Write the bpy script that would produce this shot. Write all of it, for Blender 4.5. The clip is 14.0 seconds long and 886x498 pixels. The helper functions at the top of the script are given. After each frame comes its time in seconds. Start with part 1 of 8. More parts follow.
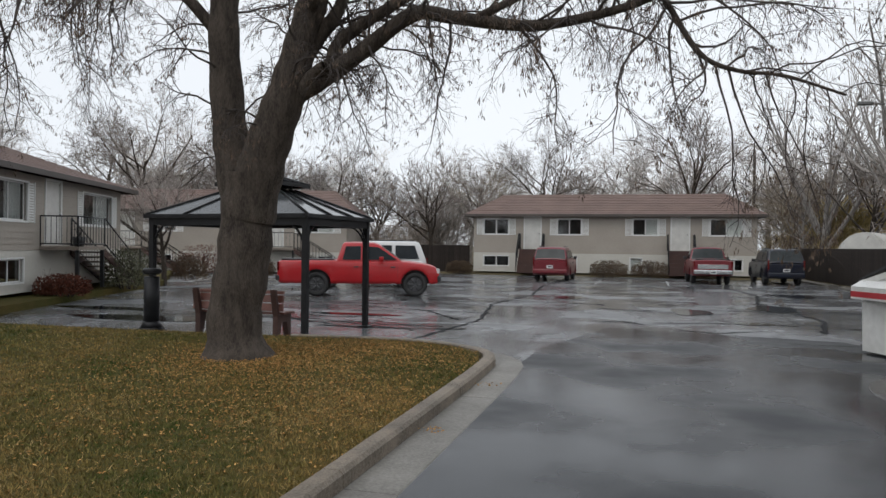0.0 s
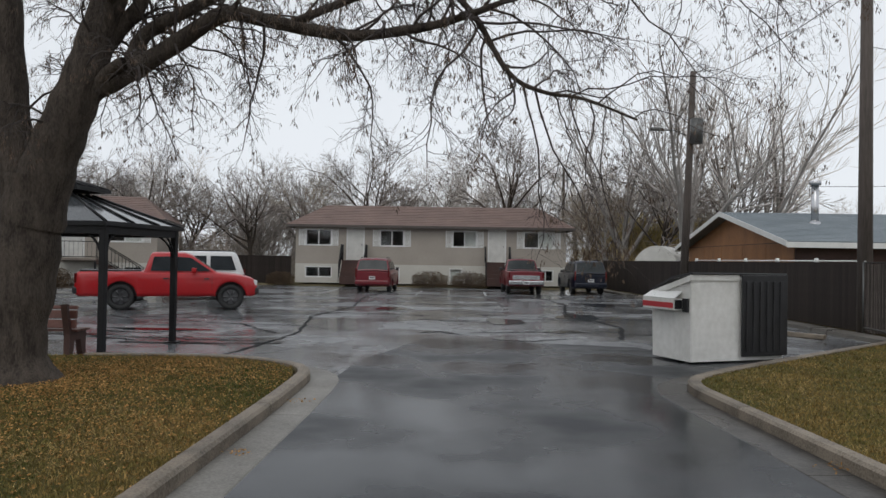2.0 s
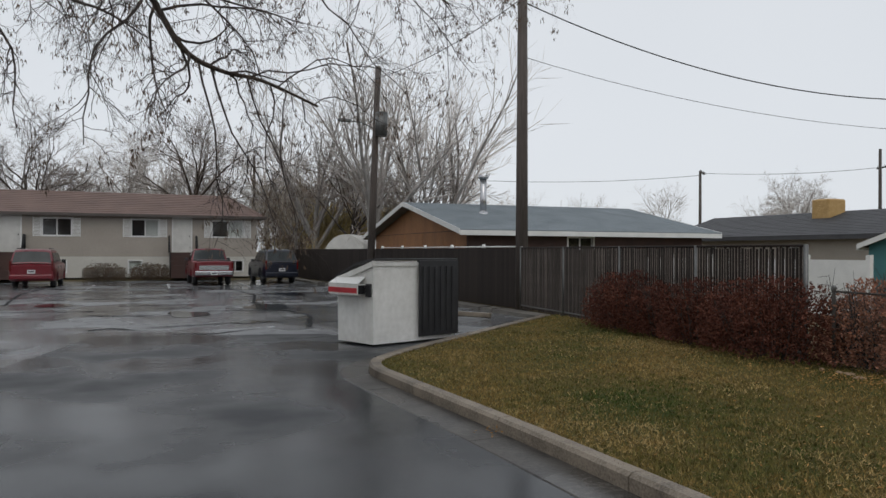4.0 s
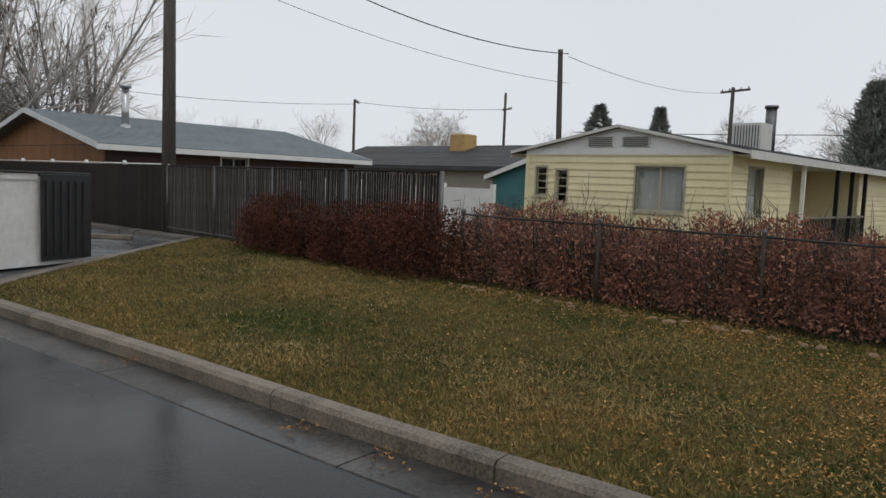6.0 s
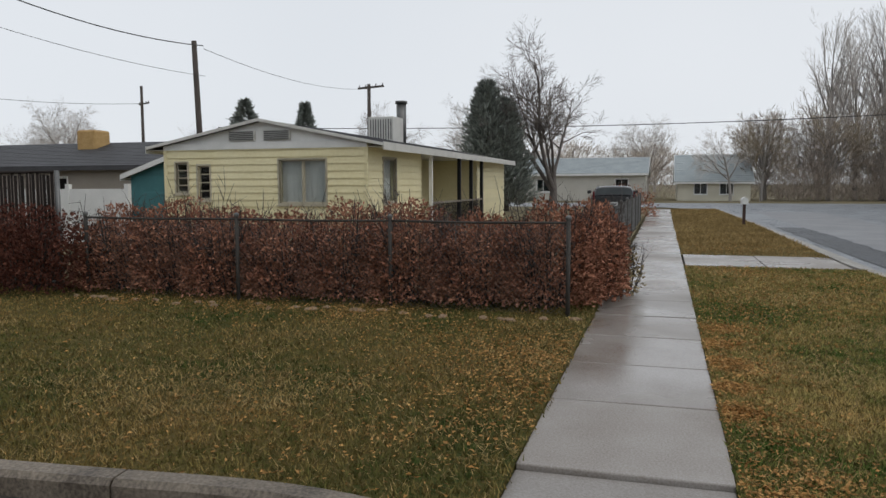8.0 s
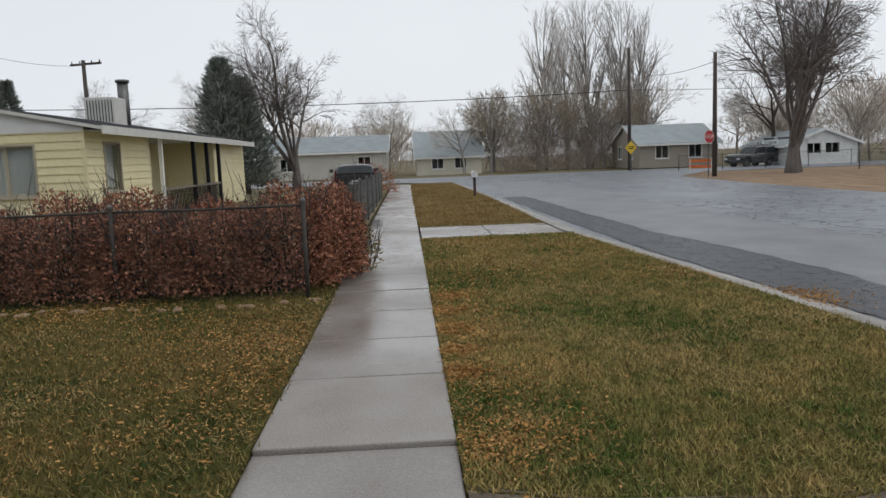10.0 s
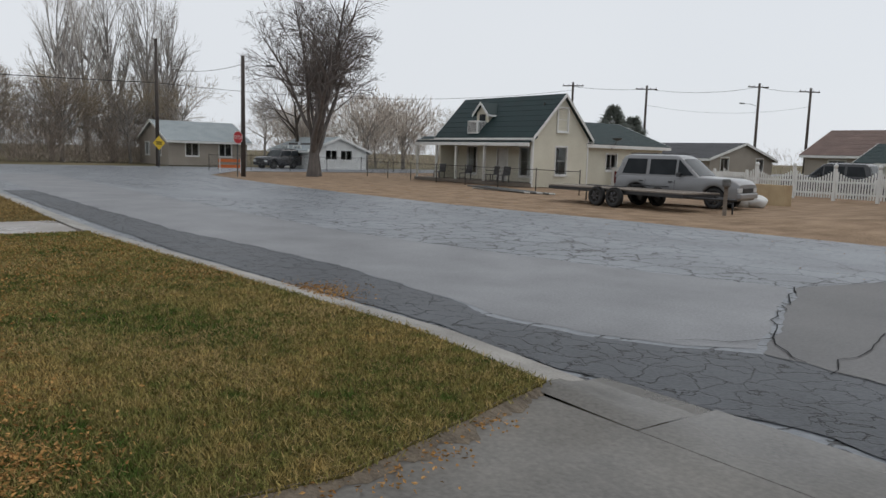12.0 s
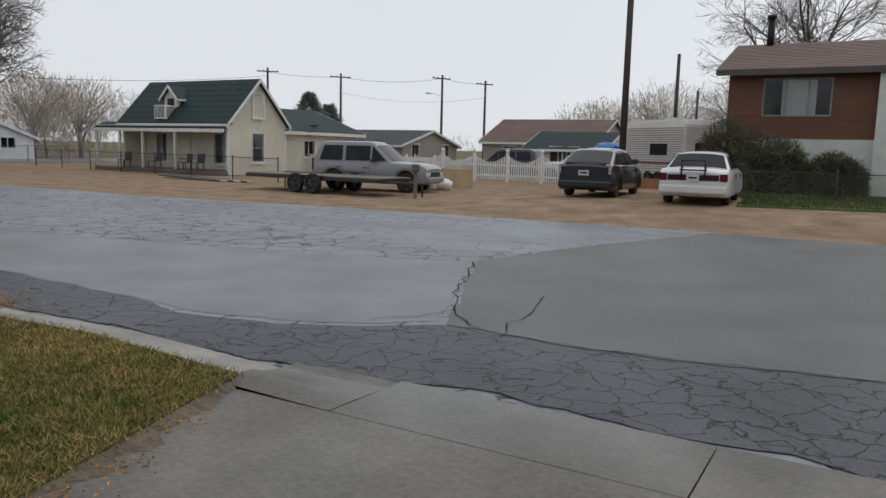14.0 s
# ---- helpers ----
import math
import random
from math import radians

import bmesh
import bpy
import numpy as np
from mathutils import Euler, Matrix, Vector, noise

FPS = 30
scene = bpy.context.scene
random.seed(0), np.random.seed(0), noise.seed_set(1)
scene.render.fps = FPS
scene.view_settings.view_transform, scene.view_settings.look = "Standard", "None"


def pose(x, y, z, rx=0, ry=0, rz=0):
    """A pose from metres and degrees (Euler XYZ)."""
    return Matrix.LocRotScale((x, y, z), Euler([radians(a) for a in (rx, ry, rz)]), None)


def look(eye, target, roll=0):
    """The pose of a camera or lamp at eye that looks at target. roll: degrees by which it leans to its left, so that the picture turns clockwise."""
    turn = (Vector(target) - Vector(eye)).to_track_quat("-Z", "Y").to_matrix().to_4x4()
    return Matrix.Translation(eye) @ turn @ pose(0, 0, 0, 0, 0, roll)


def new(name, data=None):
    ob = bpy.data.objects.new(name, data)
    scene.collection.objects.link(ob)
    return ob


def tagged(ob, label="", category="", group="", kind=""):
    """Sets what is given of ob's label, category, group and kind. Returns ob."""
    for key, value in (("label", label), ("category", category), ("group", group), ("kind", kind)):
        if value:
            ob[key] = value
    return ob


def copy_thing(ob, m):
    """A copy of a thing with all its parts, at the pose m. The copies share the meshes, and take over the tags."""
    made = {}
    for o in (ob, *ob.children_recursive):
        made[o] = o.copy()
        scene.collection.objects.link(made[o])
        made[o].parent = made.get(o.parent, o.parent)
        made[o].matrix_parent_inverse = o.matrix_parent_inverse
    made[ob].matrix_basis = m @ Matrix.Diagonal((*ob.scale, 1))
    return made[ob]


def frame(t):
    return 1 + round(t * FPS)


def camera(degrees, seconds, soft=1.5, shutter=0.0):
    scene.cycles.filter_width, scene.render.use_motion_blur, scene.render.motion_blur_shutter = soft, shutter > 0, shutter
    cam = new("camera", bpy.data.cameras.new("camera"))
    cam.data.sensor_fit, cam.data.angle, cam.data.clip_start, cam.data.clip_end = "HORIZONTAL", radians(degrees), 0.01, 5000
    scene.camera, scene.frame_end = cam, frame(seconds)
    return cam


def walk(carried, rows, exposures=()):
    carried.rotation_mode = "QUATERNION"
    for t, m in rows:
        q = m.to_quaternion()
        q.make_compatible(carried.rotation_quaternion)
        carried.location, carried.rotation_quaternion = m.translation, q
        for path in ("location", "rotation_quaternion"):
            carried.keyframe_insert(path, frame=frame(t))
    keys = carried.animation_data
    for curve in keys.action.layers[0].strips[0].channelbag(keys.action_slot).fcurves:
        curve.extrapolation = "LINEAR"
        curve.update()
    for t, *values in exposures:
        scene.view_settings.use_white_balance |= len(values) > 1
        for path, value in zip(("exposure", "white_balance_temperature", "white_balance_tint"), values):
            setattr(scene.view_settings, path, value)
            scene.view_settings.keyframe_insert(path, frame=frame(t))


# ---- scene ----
# camera and its way: seconds, place, yaw, pitch, roll
FOV = 61.69
ROWS = [
    (0.0, -0.389, -0.067, 1.746, 15.41, -0.23, 0.67),
    (0.5, -0.364, -0.039, 1.746, 11.69, 1.28, 0.95),
    (1.0, -0.351, 0.008, 1.750, 8.70, 1.03, 0.48),
    (1.5, -0.323, 0.012, 1.766, 6.21, 1.52, 0.78),
    (2.0, -0.292, 0.079, 1.760, 1.95, 0.79, 0.91),
    (2.5, -0.255, 0.093, 1.760, -3.03, 0.44, 1.17),
    (3.0, -0.195, 0.102, 1.754, -9.66, 1.33, 0.65),
    (3.2, -0.182, 0.144, 1.755, -12.39, 1.31, 0.77),
    (5.3, 0.057, 0.234, 1.679, -35.80, -3.06, 1.22),
    (5.5, 0.084, 0.263, 1.699, -38.83, -3.42, 2.14),
    (6.0, 0.056, 0.306, 1.660, -47.56, -5.07, 2.22),
    (6.5, 0.103, 0.307, 1.637, -56.14, -6.92, 1.53),
    (7.0, 0.157, 0.284, 1.627, -62.71, -5.23, 1.19),
    (7.5, 0.156, 0.205, 1.613, -67.14, -5.33, 0.37),
    (8.0, 0.202, 0.087, 1.630, -73.46, -4.96, -0.21),
    (8.2, 0.199, 0.046, 1.639, -75.13, -4.62, -0.65),
    (10.3, 0.133, -0.131, 1.672, -97.96, -7.17, -1.18),
    (10.5, 0.140, -0.166, 1.680, -102.20, -7.12, -0.32),
    (11.0, 0.196, -0.180, 1.671, -113.98, -7.46, 1.16),
    (11.5, 0.233, -0.215, 1.670, -122.85, -7.30, 1.20),
    (12.0, 0.179, -0.207, 1.668, -127.85, -7.24, 1.65),
    (12.5, 0.159, -0.226, 1.661, -132.63, -7.16, 0.79),
    (13.0, 0.148, -0.253, 1.668, -138.41, -7.32, 0.82),
    (13.5, 0.108, -0.279, 1.661, -144.46, -7.95, 0.86),
    (14.0, 0.085, -0.305, 1.666, -150.50, -7.63, 1.44),
]

cam = camera(FOV, 14.0)
walk(cam, [(r[0], pose(r[1], r[2], r[3], 90 + r[5], 0, r[4]) @ pose(0, 0, 0, 0, 0, r[6])) for r in ROWS],
     exposures=[(0.0, 0.38), (0.7, 0.3), (1.5, 0.26), (3.0, 0.05), (5.5, 0.02), (6.0, 0.02), (6.5, 0.16), (7.5, 0.09), (8.0, 0.1), (10.5, 0.16), (11.0, 0.14), (12.5, 0.0), (13.5, -0.05), (14.0, 0.03)])

# ---- world and sun: low winter overcast ----
world = bpy.data.worlds.new("overcast")
scene.world = world
world.use_nodes = True
wn, wl = world.node_tree.nodes, world.node_tree.links
bg = wn["Background"]
sky = wn.new("ShaderNodeTexSky")
sky.sky_type = "NISHITA"
sky.sun_disc = False
sky.sun_elevation, sky.sun_rotation = radians(28), radians(200)
grey = wn.new("ShaderNodeHueSaturation")
grey.inputs["Saturation"].default_value = 0.25
wl.new(sky.outputs[0], grey.inputs["Color"])
veil = wn.new("ShaderNodeTexNoise")
veil.inputs["Scale"].default_value = 1.6
veil.inputs["Detail"].default_value = 3
ramp = wn.new("ShaderNodeValToRGB")
ramp.color_ramp.elements[0].color = (5.6, 5.95, 6.4, 1)
ramp.color_ramp.elements[1].color = (6.7, 6.95, 7.3, 1)
wl.new(veil.outputs["Fac"], ramp.inputs["Fac"])
cover = wn.new("ShaderNodeMix")
cover.data_type = "RGBA"
cover.inputs["Factor"].default_value = 0.9
wl.new(grey.outputs[0], cover.inputs["A"])
wl.new(ramp.outputs[0], cover.inputs["B"])
wl.new(cover.outputs["Result"], bg.inputs["Color"])
bg.inputs["Strength"].default_value = 0.115
sun = new("sun", bpy.data.lights.new("sun", "SUN"))
sun.data.energy, sun.data.angle, sun.data.color = 0.5, radians(40), (1.0, 0.97, 0.93)
sun.matrix_world = look((-10, -30, 40), (0, 0, 0))


# ---- materials ----
def mat(name, a, b, scale=3.0, rough=0.7, bump=0.2, metal=0.0, fine=45.0, stretch=(1, 1, 1), vary=0.12, island=0.0, wet=None, depth=0.01, spec=0.5, tight=(0.33, 0.72)):
    """Two colours mixed by coarse and fine noise, with bump, and brightness varied per object or per loose piece.
    wet: (low, high) roughness by patches."""
    m = bpy.data.materials.new(name)
    m.use_nodes = True
    nt = m.node_tree
    n, l = nt.nodes, nt.links
    p = n["Principled BSDF"]
    co = n.new("ShaderNodeTexCoord")
    mp = n.new("ShaderNodeMapping")
    mp.inputs["Scale"].default_value = stretch
    l.new(co.outputs["Object"], mp.inputs["Vector"])
    n1, n2 = n.new("ShaderNodeTexNoise"), n.new("ShaderNodeTexNoise")
    n1.inputs["Scale"].default_value, n2.inputs["Scale"].default_value = scale, fine
    n1.inputs["Detail"].default_value, n2.inputs["Detail"].default_value = 5, 3
    l.new(mp.outputs[0], n1.inputs["Vector"])
    l.new(mp.outputs[0], n2.inputs["Vector"])
    add = n.new("ShaderNodeMath")
    add.operation = "MULTIPLY_ADD"
    add.inputs[1].default_value = 0.45
    l.new(n2.outputs["Fac"], add.inputs[0])
    half = n.new("ShaderNodeMath")
    half.operation = "MULTIPLY"
    half.inputs[1].default_value = 0.6
    l.new(n1.outputs["Fac"], half.inputs[0])
    l.new(half.outputs[0], add.inputs[2])
    cr = n.new("ShaderNodeValToRGB")
    cr.color_ramp.elements[0].position, cr.color_ramp.elements[1].position = tight
    cr.color_ramp.elements[0].color, cr.color_ramp.elements[1].color = (*a, 1), (*b, 1)
    l.new(add.outputs[0], cr.inputs["Fac"])
    hs = n.new("ShaderNodeHueSaturation")
    l.new(cr.outputs[0], hs.inputs["Color"])
    if island:
        src, amount = n.new("ShaderNodeNewGeometry").outputs["Random Per Island"], island
    else:
        src, amount = n.new("ShaderNodeObjectInfo").outputs["Random"], vary
    va = n.new("ShaderNodeMapRange")
    va.inputs["To Min"].default_value, va.inputs["To Max"].default_value = 1 - amount, 1 + amount
    l.new(src, va.inputs["Value"])
    l.new(va.outputs[0], hs.inputs["Value"])
    l.new(hs.outputs[0], p.inputs["Base Color"])
    rr = n.new("ShaderNodeMapRange")
    lo, hi = wet if wet else (rough - 0.08, rough + 0.08)
    if wet:
        rr.inputs["From Min"].default_value, rr.inputs["From Max"].default_value = 0.42, 0.62
        pw = n.new("ShaderNodeTexNoise")
        pw.inputs["Scale"].default_value, pw.inputs["Detail"].default_value = 0.35, 4
        l.new(mp.outputs[0], pw.inputs["Vector"])
        l.new(pw.outputs["Fac"], rr.inputs["Value"])
    else:
        l.new(n1.outputs["Fac"], rr.inputs["Value"])
    rr.inputs["To Min"].default_value, rr.inputs["To Max"].default_value = max(lo, 0.02), min(hi, 1)
    l.new(rr.outputs[0], p.inputs["Roughness"])
    p.inputs["Metallic"].default_value = metal
    p.inputs["Specular IOR Level"].default_value = spec
    if bump:
        bu = n.new("ShaderNodeBump")
        bu.inputs["Strength"].default_value, bu.inputs["Distance"].default_value = bump, depth
        l.new(n2.outputs["Fac"], bu.inputs["Height"])
        l.new(bu.outputs[0], p.inputs["Normal"])
    return m


def glass(name, tint, rough=0.03, alpha=1.0):
    """Window glass: a clear pane that is mirror-like at its surface and darkens what lies behind."""
    m = bpy.data.materials.new(name)
    m.use_nodes = True
    p = m.node_tree.nodes["Principled BSDF"]
    p.inputs["Base Color"].default_value = (*tint, 1)
    p.inputs["Roughness"].default_value = rough
    p.inputs["Transmission Weight"].default_value = alpha
    p.inputs["IOR"].default_value = 1.45
    return m


def paint(name, c, rough=0.25, coat=0.6, dirt=0.85):
    """Car paint with a clear coat and a film of road dirt."""
    m = mat(name, tuple(v * dirt for v in c), c, 1.2, rough, 0.0, 0.0, 18.0, vary=0.0)
    m.node_tree.nodes["Principled BSDF"].inputs["Coat Weight"].default_value = coat
    m.node_tree.nodes["Principled BSDF"].inputs["Coat Roughness"].default_value = 0.08
    return m


def cracked(m, size, width, mask_scale, low, high, depth=0.02):
    """Adds a net of dark sunken cracks to an asphalt material, where a coarse noise lets them through."""
    n, l = m.node_tree.nodes, m.node_tree.links
    p = n["Principled BSDF"]
    co = n.new("ShaderNodeTexCoord")
    wob = n.new("ShaderNodeTexNoise")
    wob.inputs["Scale"].default_value, wob.inputs["Detail"].default_value = 2.6, 6
    l.new(co.outputs["Object"], wob.inputs["Vector"])
    mixv = n.new("ShaderNodeVectorMath")
    mixv.operation = "MULTIPLY_ADD"
    mixv.inputs[1].default_value = (0.62, 0.62, 0.62)
    l.new(wob.outputs["Color"], mixv.inputs[0])
    l.new(co.outputs["Object"], mixv.inputs[2])
    vo = n.new("ShaderNodeTexVoronoi")
    vo.feature = "DISTANCE_TO_EDGE"
    vo.inputs["Scale"].default_value = 1 / size
    l.new(mixv.outputs[0], vo.inputs["Vector"])
    line = n.new("ShaderNodeMapRange")
    line.inputs["From Min"].default_value, line.inputs["From Max"].default_value = width * 0.3, width
    line.inputs["To Min"].default_value, line.inputs["To Max"].default_value = 1, 0
    l.new(vo.outputs["Distance"], line.inputs["Value"])
    mk = n.new("ShaderNodeTexNoise")
    mk.inputs["Scale"].default_value, mk.inputs["Detail"].default_value = mask_scale, 3
    l.new(co.outputs["Object"], mk.inputs["Vector"])
    mr = n.new("ShaderNodeMapRange")
    mr.inputs["From Min"].default_value, mr.inputs["From Max"].default_value = low, high
    l.new(mk.outputs["Fac"], mr.inputs["Value"])
    mul = n.new("ShaderNodeMath")
    mul.operation = "MULTIPLY"
    l.new(line.outputs[0], mul.inputs[0])
    l.new(mr.outputs[0], mul.inputs[1])
    old = p.inputs["Base Color"].links[0].from_socket
    mx = n.new("ShaderNodeMix")
    mx.data_type = "RGBA"
    mx.inputs["B"].default_value = (0.004, 0.004, 0.004, 1)
    l.new(mul.outputs[0], mx.inputs["Factor"])
    l.new(old, mx.inputs["A"])
    l.new(mx.outputs["Result"], p.inputs["Base Color"])
    bu = n.new("ShaderNodeBump")
    bu.invert = True
    bu.inputs["Strength"].default_value, bu.inputs["Distance"].default_value = 0.8, depth
    l.new(mul.outputs[0], bu.inputs["Height"])
    if p.inputs["Normal"].links:
        l.new(p.inputs["Normal"].links[0].from_socket, bu.inputs["Normal"])
    l.new(bu.outputs[0], p.inputs["Normal"])
    return m


M_LOT = cracked(mat("wet_lot_asphalt", (0.06, 0.062, 0.066), (0.2, 0.205, 0.212), 0.5, 0.4, 0.14, fine=90, wet=(0.07, 0.36), depth=0.006), 2.2, 0.026, 0.13, 0.38, 0.5)
M_DRIVE = mat("wet_new_asphalt", (0.012, 0.0135, 0.015), (0.036, 0.039, 0.043), 0.7, 0.4, 0.16, fine=60, wet=(0.12, 0.5), depth=0.005, spec=0.13)
M_STREET = cracked(mat("old_street_asphalt", (0.095, 0.105, 0.118), (0.31, 0.33, 0.355), 0.7, 0.45, 0.6, fine=22, stretch=(0.6, 1, 1), depth=0.008), 0.7, 0.03, 0.12, 0.36, 0.52)
M_PATCH = mat("patched_asphalt", (0.066, 0.064, 0.063), (0.16, 0.155, 0.152), 0.8, 0.5, 0.5, fine=34, depth=0.004, spec=0.35)
M_PALEPATCH = mat("pale_worn_asphalt", (0.11, 0.112, 0.117), (0.25, 0.252, 0.26), 0.8, 0.5, 0.5, fine=34, depth=0.004, spec=0.35)
M_TAR = mat("tar_seal", (0.006, 0.006, 0.007), (0.014, 0.014, 0.015), 3, 0.75, 0.2, spec=0.15)
M_CONC = mat("damp_concrete", (0.07, 0.064, 0.055), (0.19, 0.176, 0.155), 1.1, 0.55, 0.4, fine=30, wet=(0.25, 0.6), depth=0.004, spec=0.3)
M_PALEKERB = mat("pale_worn_kerb_concrete", (0.17, 0.157, 0.138), (0.42, 0.395, 0.355), 1.4, 0.6, 0.4, fine=60, depth=0.005)
M_WALK = mat("wet_sidewalk_concrete", (0.15, 0.118, 0.092), (0.36, 0.34, 0.32), 0.9, 0.5, 0.3, fine=80, wet=(0.12, 0.5), depth=0.003)
M_GUTTER = mat("dirty_wet_gutter_concrete", (0.012, 0.011, 0.011), (0.09, 0.082, 0.072), 1.6, 0.5, 0.4, fine=26, wet=(0.25, 0.6), depth=0.006, spec=0.25)
M_PAN = mat("worn_gutter_pan_concrete", (0.1, 0.092, 0.08), (0.27, 0.255, 0.23), 1.4, 0.6, 0.4, fine=40, depth=0.005)
M_KERB = mat("kerb_concrete", (0.06, 0.046, 0.033), (0.23, 0.19, 0.145), 2.0, 0.65, 0.5, fine=50, depth=0.006, tight=(0.36, 0.6))
M_LAWN = mat("winter_lawn_soil", (0.03, 0.045, 0.01), (0.13, 0.085, 0.03), 0.55, 0.95, 0.8, fine=30, depth=0.03, spec=0.12, tight=(0.38, 0.7))
M_BLADE = mat("grass_blade", (0.075, 0.128, 0.027), (0.46, 0.33, 0.13), 0.5, 0.8, 0.0, fine=6, island=0.45, spec=0.12, tight=(0.41, 0.68))
M_BROWNBLADE = mat("olive_brown_grass_blade", (0.045, 0.074, 0.017), (0.27, 0.18, 0.065), 0.5, 0.8, 0.0, fine=6, island=0.45, spec=0.12, tight=(0.38, 0.64))
M_LEAF = mat("fallen_leaf", (0.25, 0.12, 0.035), (0.52, 0.31, 0.12), 3, 0.7, 0.0, fine=9, island=0.5, spec=0.12)
M_DIRT = mat("gravel_verge", (0.17, 0.112, 0.068), (0.46, 0.33, 0.225), 1.3, 0.9, 0.9, fine=28, depth=0.03, spec=0.12)
M_FIELD = mat("winter_ground", (0.1, 0.09, 0.05), (0.22, 0.18, 0.11), 0.15, 0.95, 0.4, fine=3, spec=0.12)
M_BARK = mat("grey_brown_bark", (0.028, 0.022, 0.018), (0.12, 0.098, 0.08), 9, 0.85, 1.0, fine=55, stretch=(1, 1, 0.3), depth=0.035, tight=(0.34, 0.68), spec=0.2)
M_TWIG = mat("dark_twig", (0.03, 0.024, 0.021), (0.07, 0.056, 0.05), 3, 0.85, 0.0, vary=0.2)
# far twigs: distance haze is mixed into the base colour
M_FARTWIG = mat("haze_pale_twig", (0.42, 0.38, 0.35), (0.6, 0.56, 0.52), 1, 0.9, 0.0, vary=0.25)
M_POD = mat("dry_seed_cluster", (0.06, 0.04, 0.028), (0.16, 0.11, 0.075), 3, 0.8, 0.0, island=0.3)
M_HEDGE = mat("rusty_hedge_leaf", (0.17, 0.062, 0.04), (0.5, 0.26, 0.165), 1.3, 0.7, 0.0, fine=12, island=0.45, spec=0.12)
M_HEDGE_DARK = mat("dark_hedge_leaf", (0.06, 0.022, 0.017), (0.17, 0.065, 0.042), 1.3, 0.75, 0.0, fine=12, island=0.4, spec=0.12)
# needles of the distant evergreens, greyed and lightened to imitate haze
M_GREEN = mat("haze_greyed_needles", (0.16, 0.18, 0.16), (0.3, 0.32, 0.29), 1.2, 0.8, 0.0, fine=9, island=0.4, spec=0.12)
M_CLIPPED = mat("dull_clipped_leaf", (0.05, 0.034, 0.022), (0.15, 0.105, 0.068), 1.3, 0.75, 0.0, fine=12, island=0.4, spec=0.12)
M_WHITE = mat("white_paint", (0.62, 0.62, 0.6), (0.78, 0.78, 0.76), 2, 0.5, 0.05, vary=0.03)
M_TRIM = mat("off_white_trim", (0.5, 0.49, 0.46), (0.66, 0.65, 0.61), 3, 0.55, 0.1, vary=0.03)
M_BEIGE = mat("beige_siding", (0.29, 0.255, 0.215), (0.36, 0.32, 0.275), 0.8, 0.6, 0.1, fine=14, vary=0.03)
M_CREAM = mat("cream_siding", (0.44, 0.42, 0.37), (0.54, 0.52, 0.47), 0.8, 0.6, 0.1, fine=14, vary=0.03)
M_YELLOW = mat("pale_yellow_siding", (0.68, 0.6, 0.34), (0.78, 0.71, 0.46), 0.8, 0.55, 0.1, fine=12, vary=0.05)
M_SAGE = mat("pale_sage_siding", (0.54, 0.51, 0.41), (0.66, 0.63, 0.52), 0.8, 0.6, 0.1, fine=12, vary=0.03)
M_BRICKBROWN = mat("red_brown_siding", (0.1, 0.036, 0.016), (0.18, 0.068, 0.03), 1.2, 0.6, 0.2, fine=20, stretch=(0.3, 0.3, 1), vary=0.1)
M_PLY = mat("orange_plywood", (0.2, 0.085, 0.03), (0.38, 0.18, 0.075), 1.5, 0.6, 0.2, fine=20, stretch=(1, 1, 0.25), vary=0.15)
M_DARKWOOD = mat("dark_brown_siding", (0.035, 0.016, 0.012), (0.075, 0.035, 0.026), 2, 0.65, 0.3, fine=25, vary=0.1)
M_ROOF = mat("brown_asphalt_shingle", (0.1, 0.062, 0.05), (0.19, 0.125, 0.105), 0.8, 0.75, 0.5, fine=14, stretch=(1, 1, 1), depth=0.02)
M_ROOFGREY = mat("blue_grey_shingle", (0.11, 0.135, 0.15), (0.2, 0.23, 0.25), 0.9, 0.6, 0.4, fine=14, depth=0.02)
M_ROOFGREEN = mat("dark_green_shingle", (0.008, 0.02, 0.021), (0.02, 0.042, 0.042), 1, 0.6, 0.4, fine=14, depth=0.02, spec=0.25)
M_ROOFDARK = mat("charcoal_shingle", (0.03, 0.03, 0.034), (0.075, 0.075, 0.08), 1, 0.7, 0.4, fine=14, depth=0.02)
M_ROOFPALE = mat("pale_green_shingle", (0.25, 0.285, 0.295), (0.36, 0.395, 0.405), 1, 0.7, 0.3, fine=14)
M_BLACK = mat("black_painted_metal", (0.008, 0.008, 0.009), (0.022, 0.022, 0.024), 4, 0.4, 0.1, vary=0.1, spec=0.25)
M_DARKGLASS = glass("window_glass", (0.75, 0.8, 0.82))
M_POLYC = mat("smoky_polycarbonate", (0.03, 0.033, 0.036), (0.09, 0.097, 0.102), 1, 0.12, 0.0)
M_CURTAIN = mat("pale_curtain", (0.72, 0.69, 0.62), (0.86, 0.83, 0.77), 2, 0.9, 0.1)
# dark base colour stands in for the gloom of an unlit room
M_INSIDE = mat("room_shade_panel", (0.06, 0.055, 0.05), (0.1, 0.09, 0.085), 1, 0.9, 0.0)
M_POLE = mat("weathered_pole_wood", (0.042, 0.034, 0.029), (0.11, 0.09, 0.078), 5, 0.85, 0.6, fine=30, stretch=(1, 1, 0.1), depth=0.02)
M_WIRE = mat("black_cable", (0.02, 0.02, 0.02), (0.03, 0.03, 0.03), 4, 0.6, 0.0)
M_FENCE = mat("dark_brown_fence_slat", (0.013, 0.0095, 0.008), (0.034, 0.025, 0.021), 3, 0.7, 0.3, fine=30, stretch=(1, 1, 0.2), vary=0.3, spec=0.25)
